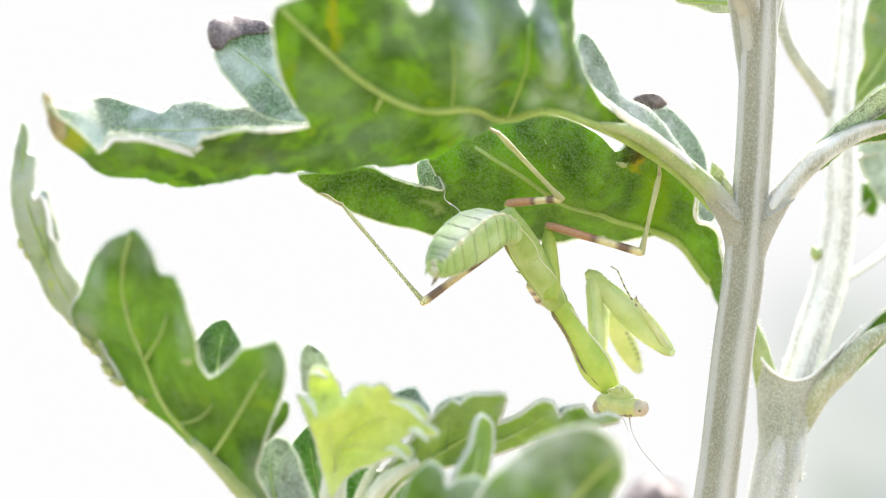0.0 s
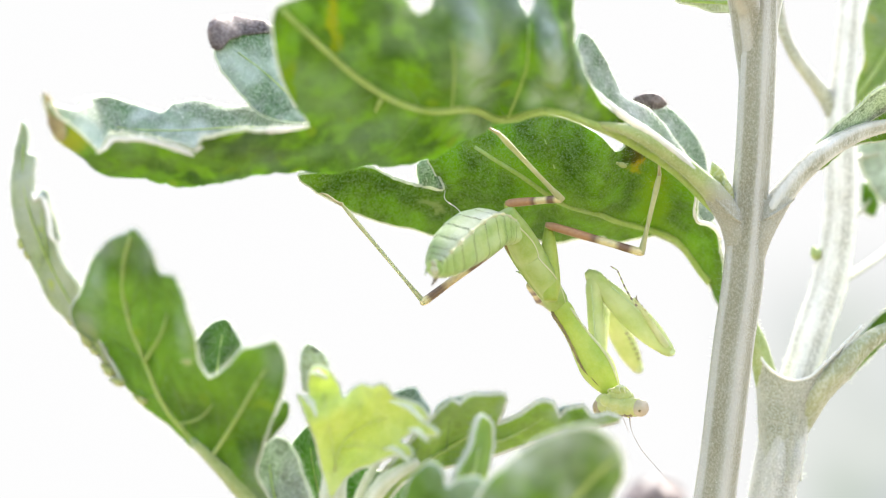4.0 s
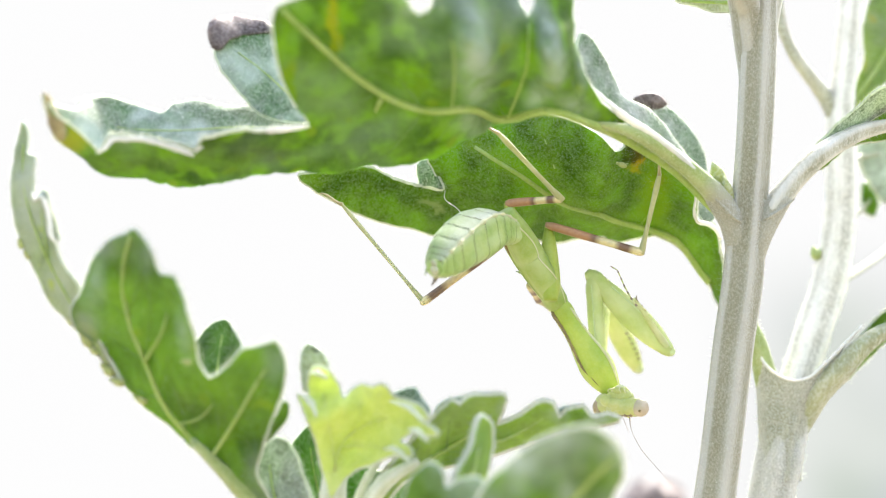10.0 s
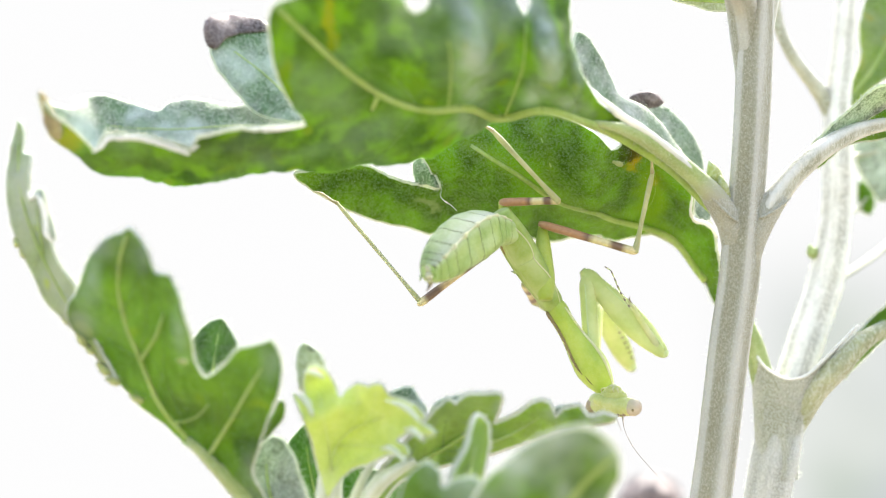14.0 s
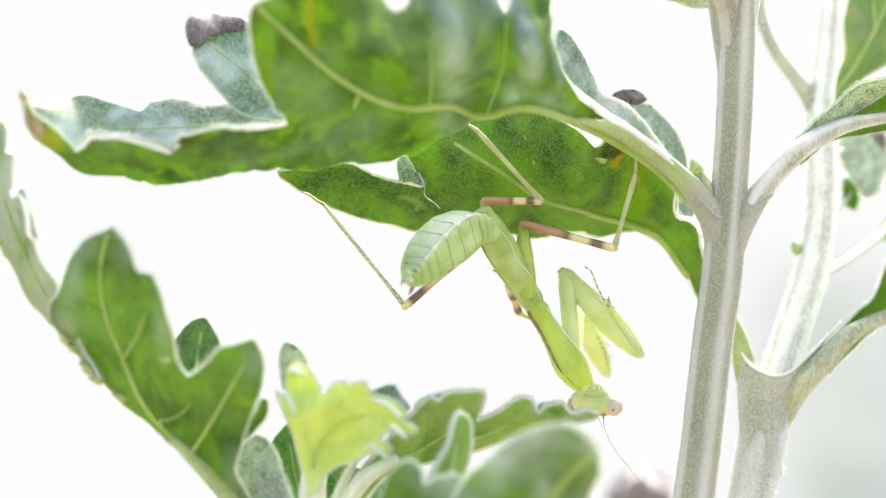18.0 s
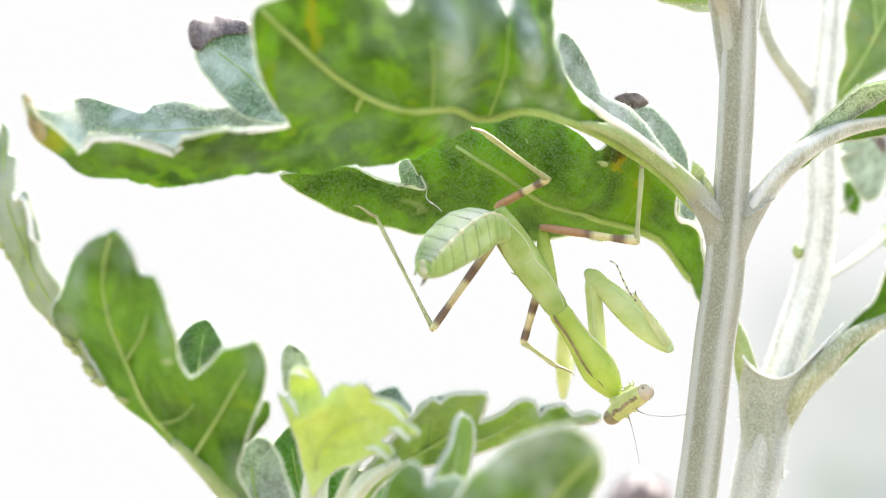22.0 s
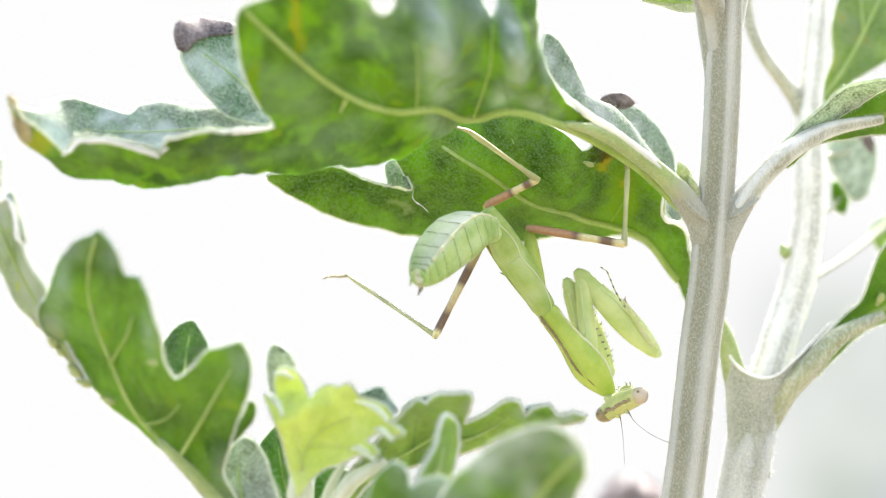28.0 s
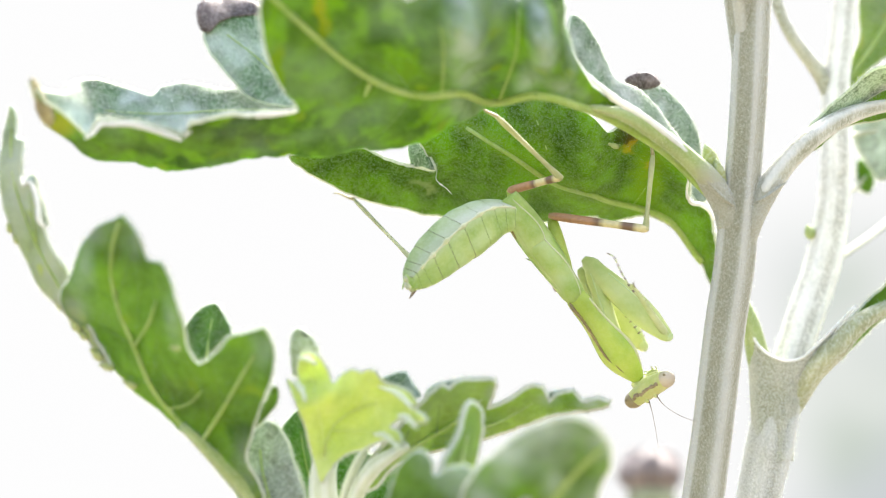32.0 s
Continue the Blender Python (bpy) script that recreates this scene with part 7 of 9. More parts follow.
    walk(prothorax, [
        (0, at(3.40, 3.52, -6.61, 0.412, 0.766, 0.252, -0.425)),
        (11, at(3.40, 3.52, -6.61, 0.412, 0.766, 0.252, -0.425)),
        (17, at(2.88, 3.96, -6.80, 0.393, 0.773, 0.282, -0.410)),
        (18, at(2.82, 3.59, -7.02, 0.398, 0.773, 0.319, -0.377)),
        (18.5, at(2.79, 3.15, -7.10, 0.394, 0.776, 0.345, -0.350)),
        (19, at(2.64, 3.45, -6.84, 0.421, 0.765, 0.327, -0.361)),
        (19.5, at(2.63, 3.02, -7.25, 0.408, 0.772, 0.367, -0.322)),
        (20, at(5.72, 1.06, -7.40, 0.516, 0.704, 0.380, -0.307)),
        (20.5, at(5.54, 1.05, -7.45, 0.520, 0.705, 0.376, -0.301)),
        (21.5, at(5.41, 0.87, -7.69, 0.521, 0.709, 0.378, -0.289)),
        (22.5, at(5.39, 0.39, -7.80, 0.515, 0.716, 0.391, -0.264)),
        (23.5, at(5.26, 0.24, -7.90, 0.521, 0.723, 0.380, -0.248)),
        (24.5, at(5.21, 0.04, -7.93, 0.528, 0.721, 0.375, -0.249)),
        (25, at(5.29, -0.05, -7.81, 0.520, 0.724, 0.372, -0.260)),
        (25.5, at(5.32, 0.06, -7.92, 0.506, 0.734, 0.376, -0.253)),
        (27.5, at(5.69, -0.06, -7.96, 0.477, 0.752, 0.357, -0.282)),
        (28, at(5.61, 0.69, -7.76, 0.462, 0.764, 0.328, -0.309)),
        (28.5, at(5.52, 1.25, -7.78, 0.454, 0.762, 0.288, -0.361)),
        (29, at(5.28, 1.04, -7.85, 0.475, 0.749, 0.256, -0.383)),
        (29.5, at(5.17, 1.19, -7.54, 0.486, 0.754, 0.243, -0.370)),
        (30, at(5.23, 2.23, -7.66, 0.471, 0.756, 0.253, -0.377)),
        (30.4, at(7.72, 1.24, -7.46, 0.471, 0.760, 0.287, -0.344)),
        (30.65, at(5.40, 0.65, -8.00, 0.480, 0.750, 0.250, -0.381)),
        (31, at(5.40, 0.65, -8.00, 0.480, 0.750, 0.250, -0.381)),
        (31.5, at(5.46, -0.26, -9.02, 0.466, 0.768, 0.269, -0.349)),
        (32, at(6.14, -1.63, -8.42, 0.424, 0.784, 0.353, -0.286))])
    walk(feeler, [(t, pose(0.0009, -0.001, 0.0005, tilt, 0, a)) for t, tilt, a in ((0, -62, 0), (18.3, -62, 0), (19.1, 0, 0), (19.6, 0, 25), (24.5, 0, 25), (25, 0, 0), (32, 0, 0))])
    walk(head, [
        (0, at(10.62, 1.51, -19.65, 0.213, 0.894, -0.369, -0.141)),
        (11, at(10.62, 1.51, -19.65, 0.213, 0.894, -0.369, -0.141)),
        (17, at(9.85, 1.54, -19.90, 0.215, 0.893, -0.367, -0.141)),
        (18, at(9.92, 1.56, -19.97, 0.213, 0.891, -0.367, -0.159)),
        (18.5, at(9.80, 1.49, -19.61, 0.209, 0.884, -0.383, -0.165)),
        (19, at(9.63, 1.42, -19.10, 0.423, 0.824, -0.370, -0.069)),
        (19.5, at(9.86, 1.38, -18.87, 0.456, 0.772, -0.437, -0.078)),
        (20, at(13.73, 1.54, -19.44, 0.577, 0.678, -0.448, -0.086)),
        (20.5, at(13.71, 1.53, -19.39, 0.576, 0.679, -0.448, -0.086)),
        (21.5, at(13.76, 1.56, -19.56, 0.576, 0.678, -0.448, -0.092)),
        (22.5, at(14.03, 1.55, -19.50, 0.582, 0.678, -0.442, -0.076)),
        (23.5, at(14.28, 1.50, -19.17, 0.581, 0.678, -0.443, -0.077)),
        (24.5, at(14.34, 1.50, -19.16, 0.582, 0.679, -0.440, -0.083)),
        (25, at(14.33, 1.50, -19.19, 0.587, 0.675, -0.416, -0.164)),
        (25.5, at(14.33, 1.53, -19.36, 0.575, 0.679, -0.438, -0.130)),
        (27.5, at(14.55, 1.58, -19.62, 0.583, 0.676, -0.425, -0.150)),
        (28, at(14.75, 1.59, -19.66, 0.598, 0.675, -0.406, -0.149)),
        (28.5, at(14.36, 1.64, -19.99, 0.586, 0.675, -0.416, -0.164)),
        (29, at(14.13, 1.66, -20.10, 0.577, 0.674, -0.430, -0.163)),
        (29.5, at(14.81, 1.56, -19.50, 0.577, 0.666, -0.446, -0.156)),
        (30, at(14.19, 1.67, -20.14, 0.575, 0.681, -0.423, -0.164)),
        (30.4, at(16.72, 1.63, -19.74, 0.561, 0.669, -0.470, -0.128)),
        (30.65, at(14.49, 1.69, -20.26, 0.567, 0.671, -0.455, -0.148)),
        (31, at(14.49, 1.69, -20.26, 0.567, 0.671, -0.455, -0.148)),
        (31.5, at(14.70, 1.77, -20.71, 0.533, 0.681, -0.484, -0.131)),
        (32, at(15.29, 1.62, -19.77, 0.577, 0.673, -0.447, -0.120))])
    walk(near_foreleg[0], [
        (0, at(8.47, 5.23, -14.81, 0.511, 0.468, -0.485, 0.534)),
        (11, at(8.47, 5.23, -14.81, 0.511, 0.468, -0.485, 0.534)),
        (17, at(7.77, 5.26, -15.06, 0.512, 0.464, -0.488, 0.534)),
        (18, at(7.76, 5.27, -15.12, 0.507, 0.461, -0.493, 0.537)),
        (18.5, at(7.75, 5.25, -15.01, -0.451, -0.530, 0.542, -0.470)),
        (19, at(7.71, 5.22, -14.84, 0.464, 0.549, -0.526, 0.455)),
        (19.5, at(7.65, 5.25, -14.99, 0.462, 0.545, -0.528, 0.458)),
        (20, at(10.93, 5.32, -15.15, -0.447, -0.524, 0.547, -0.476)),
        (20.5, at(10.87, 5.32, -15.12, -0.444, -0.522, 0.549, -0.479)),
        (21.5, at(10.86, 5.33, -15.23, -0.441, -0.516, 0.554, -0.482)),
        (22.5, at(10.90, 5.31, -15.11, -0.441, -0.519, 0.552, -0.481)),
        (23.5, at(11.12, 5.29, -14.95, -0.437, -0.510, 0.560, -0.485)),
        (24.5, at(11.16, 5.29, -14.94, -0.435, -0.509, 0.562, -0.486)),
        (25, at(11.18, 5.28, -14.90, -0.433, -0.506, 0.563, -0.489)),
        (25.5, at(11.19, 5.29, -14.92, -0.431, -0.504, 0.566, -0.490)),
        (27.5, at(11.57, 5.32, -15.06, -0.436, -0.509, 0.560, -0.487)),
        (28, at(11.53, 5.30, -14.98, 0.488, 0.468, -0.514, 0.528)),
        (28.5, at(11.27, 5.36, -15.33, -0.437, -0.510, 0.559, -0.487)),
        (29, at(11.17, 5.38, -15.45, -0.460, -0.490, 0.538, -0.509)),
        (29.5, at(11.39, 5.31, -15.04, -0.429, -0.489, 0.566, -0.506)),
        (30, at(11.24, 5.36, -15.34, 0.499, 0.468, -0.498, 0.533)),
        (30.1, at(11.24, 5.36, -15.34, 0.499, 0.468, -0.498, 0.533)),
        (30.25, at(12.75, 5.34, -15.09, 0.615, 0.589, -0.344, 0.396)),
        (30.4, at(13.76, 5.32, -14.92, 0.687, 0.668, -0.166, 0.231)),
        (30.52, at(12.58, 5.36, -15.21, -0.575, -0.594, 0.398, -0.397)),
        (30.65, at(11.40, 5.39, -15.49, -0.406, -0.460, 0.590, -0.524)),
        (31, at(11.40, 5.39, -15.49, -0.406, -0.460, 0.590, -0.524)),
        (31.5, at(11.80, 5.51, -16.18, 0.556, 0.496, -0.416, 0.522)),
        (32, at(12.13, 5.36, -15.29, -0.421, -0.417, 0.579, -0.560))])
    walk(near_foreleg[1], [
        (0, at(7.98, 6.35, -2.70, 0.626, 0.671, 0.231, -0.323)),
        (11, at(7.98, 6.35, -2.70, 0.626, 0.671, 0.231, -0.323)),
        (17, at(7.22, 6.39, -2.96, 0.609, 0.680, 0.277, -0.301)),
        (18, at(7.01, 6.36, -3.03, 0.610, 0.679, 0.277, -0.299)),
        (18.5, at(7.38, 3.42, -2.99, 0.632, 0.630, 0.228, -0.390)),
        (19, at(8.11, 3.32, -2.83, 0.640, 0.585, 0.222, -0.447)),
        (19.5, at(7.91, 3.39, -2.97, 0.642, 0.589, 0.212, -0.442)),
        (20, at(10.31, 3.51, -3.13, 0.635, 0.635, 0.216, -0.383)),
        (20.5, at(10.13, 3.51, -3.11, 0.641, 0.633, 0.194, -0.387)),
        (21.5, at(9.92, 3.56, -3.23, 0.645, 0.635, 0.176, -0.386)),
        (22.5, at(10.02, 3.51, -3.11, 0.645, 0.644, 0.171, -0.374)),
        (23.5, at(9.93, 3.48, -2.97, 0.649, 0.633, 0.143, -0.397)),
        (24.5, at(9.90, 3.47, -2.97, 0.647, 0.642, 0.149, -0.383)),
        (25, at(9.81, 3.50, -2.94, 0.644, 0.649, 0.164, -0.371)),
        (25.5, at(9.73, 3.49, -2.98, 0.645, 0.645, 0.159, -0.378)),
        (27.5, at(10.33, 3.55, -3.08, 0.624, 0.668, 0.235, -0.329)),
        (28, at(10.48, 5.73, -2.86, 0.611, 0.682, 0.271, -0.298)),
        (28.5, at(10.06, 3.59, -3.35, 0.608, 0.680, 0.278, -0.301)),
        (29, at(10.00, 4.66, -3.36, 0.609, 0.672, 0.287, -0.308)),
        (29.5, at(9.53, 3.86, -3.10, 0.622, 0.676, 0.267, -0.292)),
        (30, at(10.46, 6.16, -3.22, 0.597, 0.667, 0.308, -0.322)),
        (30.1, at(10.46, 6.16, -3.22, 0.597, 0.667, 0.308, -0.322)),
        (30.25, at(18.23, 6.33, -4.26, 0.569, 0.621, 0.388, -0.373)),
        (30.4, at(23.96, 6.49, -8.39, 0.535, 0.568, 0.463, -0.420)),
        (30.52, at(17.05, 5.17, -3.89, 0.578, 0.624, 0.377, -0.368)),
        (30.65, at(8.40, 3.97, -3.78, 0.612, 0.669, 0.285, -0.309)),
        (31, at(8.40, 3.97, -3.78, 0.612, 0.669, 0.285, -0.309)),
        (31.5, at(13.13, 7.56, -4.26, 0.592, 0.640, 0.338, -0.355)),
        (32, at(8.50, 5.22, -3.67, 0.648, 0.648, 0.190, -0.353))])
    walk(near_foreleg[2], [
        (0, at(17.22, 5.07, -12.46, -0.253, -0.408, 0.690, -0.541)),
        (11, at(17.22, 5.07, -12.46, -0.253, -0.408, 0.690, -0.541)),
        (17, at(16.21, 6.52, -13.03, -0.273, -0.419, 0.681, -0.535)),
        (18, at(16.02, 6.52, -13.08, -0.261, -0.428, 0.685, -0.529)),
        (18.5, at(15.37, 0.64, -13.51, -0.248, -0.461, 0.688, -0.502)),
        (19, at(14.90, -0.89, -13.71, -0.249, -0.503, 0.682, -0.468)),
        (19.5, at(14.92, -0.92, -13.68, -0.240, -0.499, 0.686, -0.472)),
        (20, at(18.58, 0.65, -13.41, -0.284, -0.428, 0.674, -0.531)),
        (20.5, at(18.57, 0.13, -13.09, -0.262, -0.429, 0.684, -0.529)),
        (21.5, at(18.55, -0.14, -12.93, -0.246, -0.427, 0.691, -0.528)),
        (22.5, at(18.95, -0.02, -12.59, -0.238, -0.418, 0.695, -0.534)),
        (23.5, at(18.62, -1.04, -12.26, -0.203, -0.435, 0.710, -0.516)),
        (24.5, at(18.83, -0.65, -12.22, -0.216, -0.421, 0.706, -0.527)),
        (25, at(18.87, -0.08, -12.28, -0.227, -0.413, 0.702, -0.533)),
        (25.5, at(18.70, -0.31, -12.32, -0.214, -0.421, 0.707, -0.526)),
        (27.5, at(19.41, 2.25, -12.99, -0.263, -0.408, 0.687, -0.541)),
        (28, at(19.60, 5.82, -12.82, -0.257, -0.424, 0.688, -0.530)),
        (28.5, at(19.03, 3.74, -13.44, -0.266, -0.425, 0.684, -0.530)),
        (29, at(18.71, 4.79, -13.67, -0.287, -0.423, 0.671, -0.537)),
        (29.5, at(18.81, 3.82, -12.90, -0.275, -0.405, 0.674, -0.553)),
        (30, at(18.60, 6.52, -13.98, -0.299, -0.443, 0.665, -0.522)),
        (30.1, at(18.60, 6.52, -13.98, -0.299, -0.443, 0.665, -0.522)),
        (30.25, at(23.90, 7.09, -16.49, -0.558, -0.584, 0.323, -0.493)),
        (30.4, at(26.91, 7.51, -21.52, 0.702, 0.606, 0.086, 0.364)),
        (30.52, at(23.07, 5.78, -15.96, -0.564, -0.566, 0.320, -0.509)),
        (30.65, at(17.11, 4.01, -14.09, -0.310, -0.409, 0.659, -0.550)),
        (31, at(17.11, 4.01, -14.09, -0.310, -0.409, 0.659, -0.550)),
        (31.5, at(20.13, 7.73, -15.80, 0.204, 0.707, -0.664, 0.136)),
        (32, at(17.66, 2.38, -13.17, -0.221, -0.420, 0.696, -0.539))])
    walk(far_foreleg[0], [
        (0, at(8.41, 8.14, -14.05, 0.629, 0.406, -0.288, 0.597)),
        (11, at(8.41, 8.14, -14.05, 0.629, 0.406, -0.288, 0.597)),
        (17, at(7.70, 8.18, -14.32, 0.642, 0.377, -0.265, 0.613)),
        (18, at(7.67, 8.19, -14.39, 0.646, 0.374, -0.249, 0.617)),
        (18.5, at(7.67, 8.17, -14.28, -0.427, -0.495, 0.570, -0.497)),
        (19, at(7.62, 8.14, -14.10, -0.419, -0.486, 0.577, -0.504)),
        (19.5, at(7.56, 8.17, -14.27, 0.513, 0.431, -0.489, 0.558)),
        (20, at(10.90, 8.24, -14.42, 0.559, 0.136, -0.473, 0.668)),
        (20.5, at(10.83, 8.23, -14.39, 0.555, 0.131, -0.477, 0.669)),
        (21.5, at(10.80, 8.25, -14.51, 0.552, 0.121, -0.483, 0.669)),
        (22.5, at(10.83, 8.23, -14.39, 0.552, 0.113, -0.483, 0.670)),
        (23.5, at(11.06, 8.21, -14.23, 0.546, 0.095, -0.497, 0.668)),
        (24.5, at(11.08, 8.21, -14.22, 0.543, 0.094, -0.500, 0.668)),
        (25, at(11.11, 8.20, -14.18, 0.545, 0.099, -0.497, 0.668)),
        (25.5, at(11.13, 8.21, -14.20, -0.394, -0.450, 0.604, -0.527)),
        (27.5, at(11.50, 8.24, -14.34, -0.403, -0.459, 0.596, -0.522)),
        (28, at(11.43, 8.22, -14.26, -0.407, -0.467, 0.590, -0.517)),
        (28.5, at(11.16, 8.28, -14.60, -0.411, -0.473, 0.587, -0.513)),
        (29, at(11.06, 8.30, -14.74, -0.408, -0.467, 0.588, -0.520)),
        (29.5, at(11.23, 8.24, -14.39, -0.398, -0.447, 0.596, -0.535)),
        (30, at(11.14, 8.27, -14.58, -0.410, -0.478, 0.585, -0.511)),
        (30.1, at(11.14, 8.27, -14.58, -0.410, -0.478, 0.585, -0.511)),
        (30.25, at(12.66, 8.26, -14.41, -0.599, -0.376, 0.314, -0.634)),
        (30.4, at(13.68, 8.26, -14.30, 0.707, 0.223, 0.000, 0.671)),
        (30.52, at(12.49, 8.29, -14.55, -0.589, -0.355, 0.325, -0.650)),
        (30.65, at(11.30, 8.31, -14.81, -0.390, -0.437, 0.605, -0.539)),
        (31, at(11.30, 8.31, -14.81, -0.390, -0.437, 0.605, -0.539)),
        (31.5, at(11.74, 8.44, -15.49, 0.597, 0.357, -0.371, 0.616)),
        (32, at(12.06, 8.29, -14.63, -0.370, -0.411, 0.618, -0.558))])
    walk(far_foreleg[1], [
        (0, at(9.71, 13.74, -4.86, 0.441, 0.717, 0.520, -0.146)),
        (11, at(9.71, 13.74, -4.86, 0.441, 0.717, 0.520, -0.146)),
        (17, at(8.88, 14.55, -5.63, 0.427, 0.720, 0.530, -0.132)),
        (18, at(8.91, 14.81, -5.90, 0.410, 0.713, 0.550, -0.146)),
        (18.5, at(6.11, 6.65, -3.66, 0.436, 0.647, 0.543, -0.310)),
        (19, at(5.72, 6.64, -3.54, 0.478, 0.516, 0.527, -0.477)),
        (19.5, at(6.46, 9.81, -3.62, 0.446, 0.479, 0.564, -0.503)),
        (20, at(7.22, 14.93, -6.72, 0.643, 0.366, 0.665, 0.097)),
        (20.5, at(7.04, 14.93, -6.76, 0.631, 0.363, 0.679, 0.091)),
        (21.5, at(6.89, 15.00, -6.97, 0.607, 0.371, 0.698, 0.093)),
        (22.5, at(6.86, 15.07, -6.97, 0.610, 0.369, 0.695, 0.093)),
        (23.5, at(6.88, 15.10, -6.98, 0.610, 0.376, 0.691, 0.097)),
        (24.5, at(6.84, 15.05, -6.97, 0.609, 0.376, 0.692, 0.099)),
        (25, at(6.93, 15.03, -6.87, 0.548, 0.595, 0.421, -0.410)),
        (25.5, at(8.05, 6.83, -3.90, 0.531, 0.581, 0.449, -0.423)),
        (27.5, at(8.75, 6.86, -3.95, 0.522, 0.666, 0.441, -0.299)),
        (28, at(8.92, 6.80, -3.81, 0.564, 0.620, 0.391, -0.380)),
        (28.5, at(8.83, 6.83, -4.11, 0.562, 0.619, 0.394, -0.383)),
        (29, at(8.56, 6.94, -4.28, 0.565, 0.616, 0.393, -0.383)),
        (29.5, at(8.16, 7.08, -4.06, 0.584, 0.628, 0.364, -0.364)),
        (30, at(8.90, 6.74, -4.09, 0.570, 0.629, 0.378, -0.369)),
        (30.1, at(8.90, 6.74, -4.09, 0.570, 0.629, 0.378, -0.369)),
        (30.25, at(12.67, 13.94, -5.17, 0.596, 0.641, 0.359, -0.323)),
        (30.4, at(14.76, 18.55, -11.05, 0.621, 0.651, 0.339, -0.275)),
        (30.52, at(11.90, 14.08, -5.41, 0.605, 0.645, 0.344, -0.316)),
        (30.65, at(7.90, 7.14, -4.58, 0.588, 0.638, 0.348, -0.356)),
        (31, at(7.90, 7.14, -4.58, 0.588, 0.638, 0.348, -0.356)),
        (31.5, at(11.38, 13.54, -5.93, 0.470, 0.689, 0.503, -0.228)),
        (32, at(7.87, 7.27, -4.69, 0.569, 0.697, 0.373, -0.227))])
    walk(far_foreleg[2], [
        (0, at(14.82, 21.31, -13.06, 0.601, 0.311, -0.374, 0.634)),
        (11, at(14.82, 21.31, -13.06, 0.601, 0.311, -0.374, 0.634)),
        (17, at(13.82, 22.53, -13.52, 0.611, 0.299, -0.360, 0.638)),
        (18, at(13.25, 22.97, -13.97, 0.619, 0.321, -0.337, 0.633)),
        (18.5, at(8.79, 11.96, -14.39, 0.570, 0.447, -0.407, 0.556)),
        (19, at(5.59, 7.72, -15.76, 0.611, 0.494, -0.313, 0.534)),
        (19.5, at(4.72, 10.93, -15.71, 0.640, 0.518, -0.222, 0.523)),
        (20, at(8.39, 22.44, -16.36, 0.636, 0.446, -0.262, 0.574)),
        (20.5, at(7.77, 22.41, -16.46, 0.637, 0.460, -0.250, 0.566)),
        (21.5, at(7.01, 22.72, -16.51, 0.644, 0.473, -0.224, 0.558)),
        (22.5, at(7.08, 22.76, -16.53, 0.642, 0.471, -0.229, 0.560)),
        (23.5, at(7.21, 22.93, -16.42, 0.644, 0.468, -0.228, 0.561)),
        (24.5, at(7.15, 22.90, -16.40, 0.643, 0.469, -0.227, 0.561)),
        (25, at(10.73, 15.65, -18.53, 0.581, 0.387, -0.400, 0.594)),
        (25.5, at(10.99, 7.70, -15.78, 0.579, 0.421, -0.396, 0.574)),
        (27.5, at(14.04, 10.23, -14.49, 0.519, 0.385, -0.490, 0.584)),
        (28, at(13.89, 7.49, -15.01, 0.547, 0.366, -0.455, 0.599)),
        (28.5, at(13.70, 7.53, -15.36, 0.545, 0.373, -0.457, 0.595)),
        (29, at(13.44, 7.57, -15.51, 0.530, 0.385, -0.473, 0.589)),
        (29.5, at(13.92, 7.46, -14.88, 0.521, 0.350, -0.489, 0.606)),
        (30, at(14.32, 7.41, -15.07, 0.556, 0.344, -0.444, 0.613)),
        (30.1, at(14.32, 7.41, -15.07, 0.556, 0.344, -0.444, 0.613)),
        (30.25, at(19.22, 14.86, -15.51, 0.657, 0.515, -0.278, 0.475)),
        (30.4, at(22.36, 19.77, -20.61, 0.702, 0.642, -0.088, 0.297)),
        (30.52, at(18.82, 14.84, -15.52, 0.647, 0.510, -0.302, 0.480)),
        (30.65, at(14.09, 7.46, -15.17, 0.528, 0.327, -0.485, 0.616)),
        (31, at(14.09, 7.46, -15.17, 0.528, 0.327, -0.485, 0.616)),
        (31.5, at(16.17, 19.42, -15.57, 0.584, 0.354, -0.395, 0.614)),
        (32, at(15.47, 10.48, -13.77, 0.494, 0.283, -0.524, 0.633))])
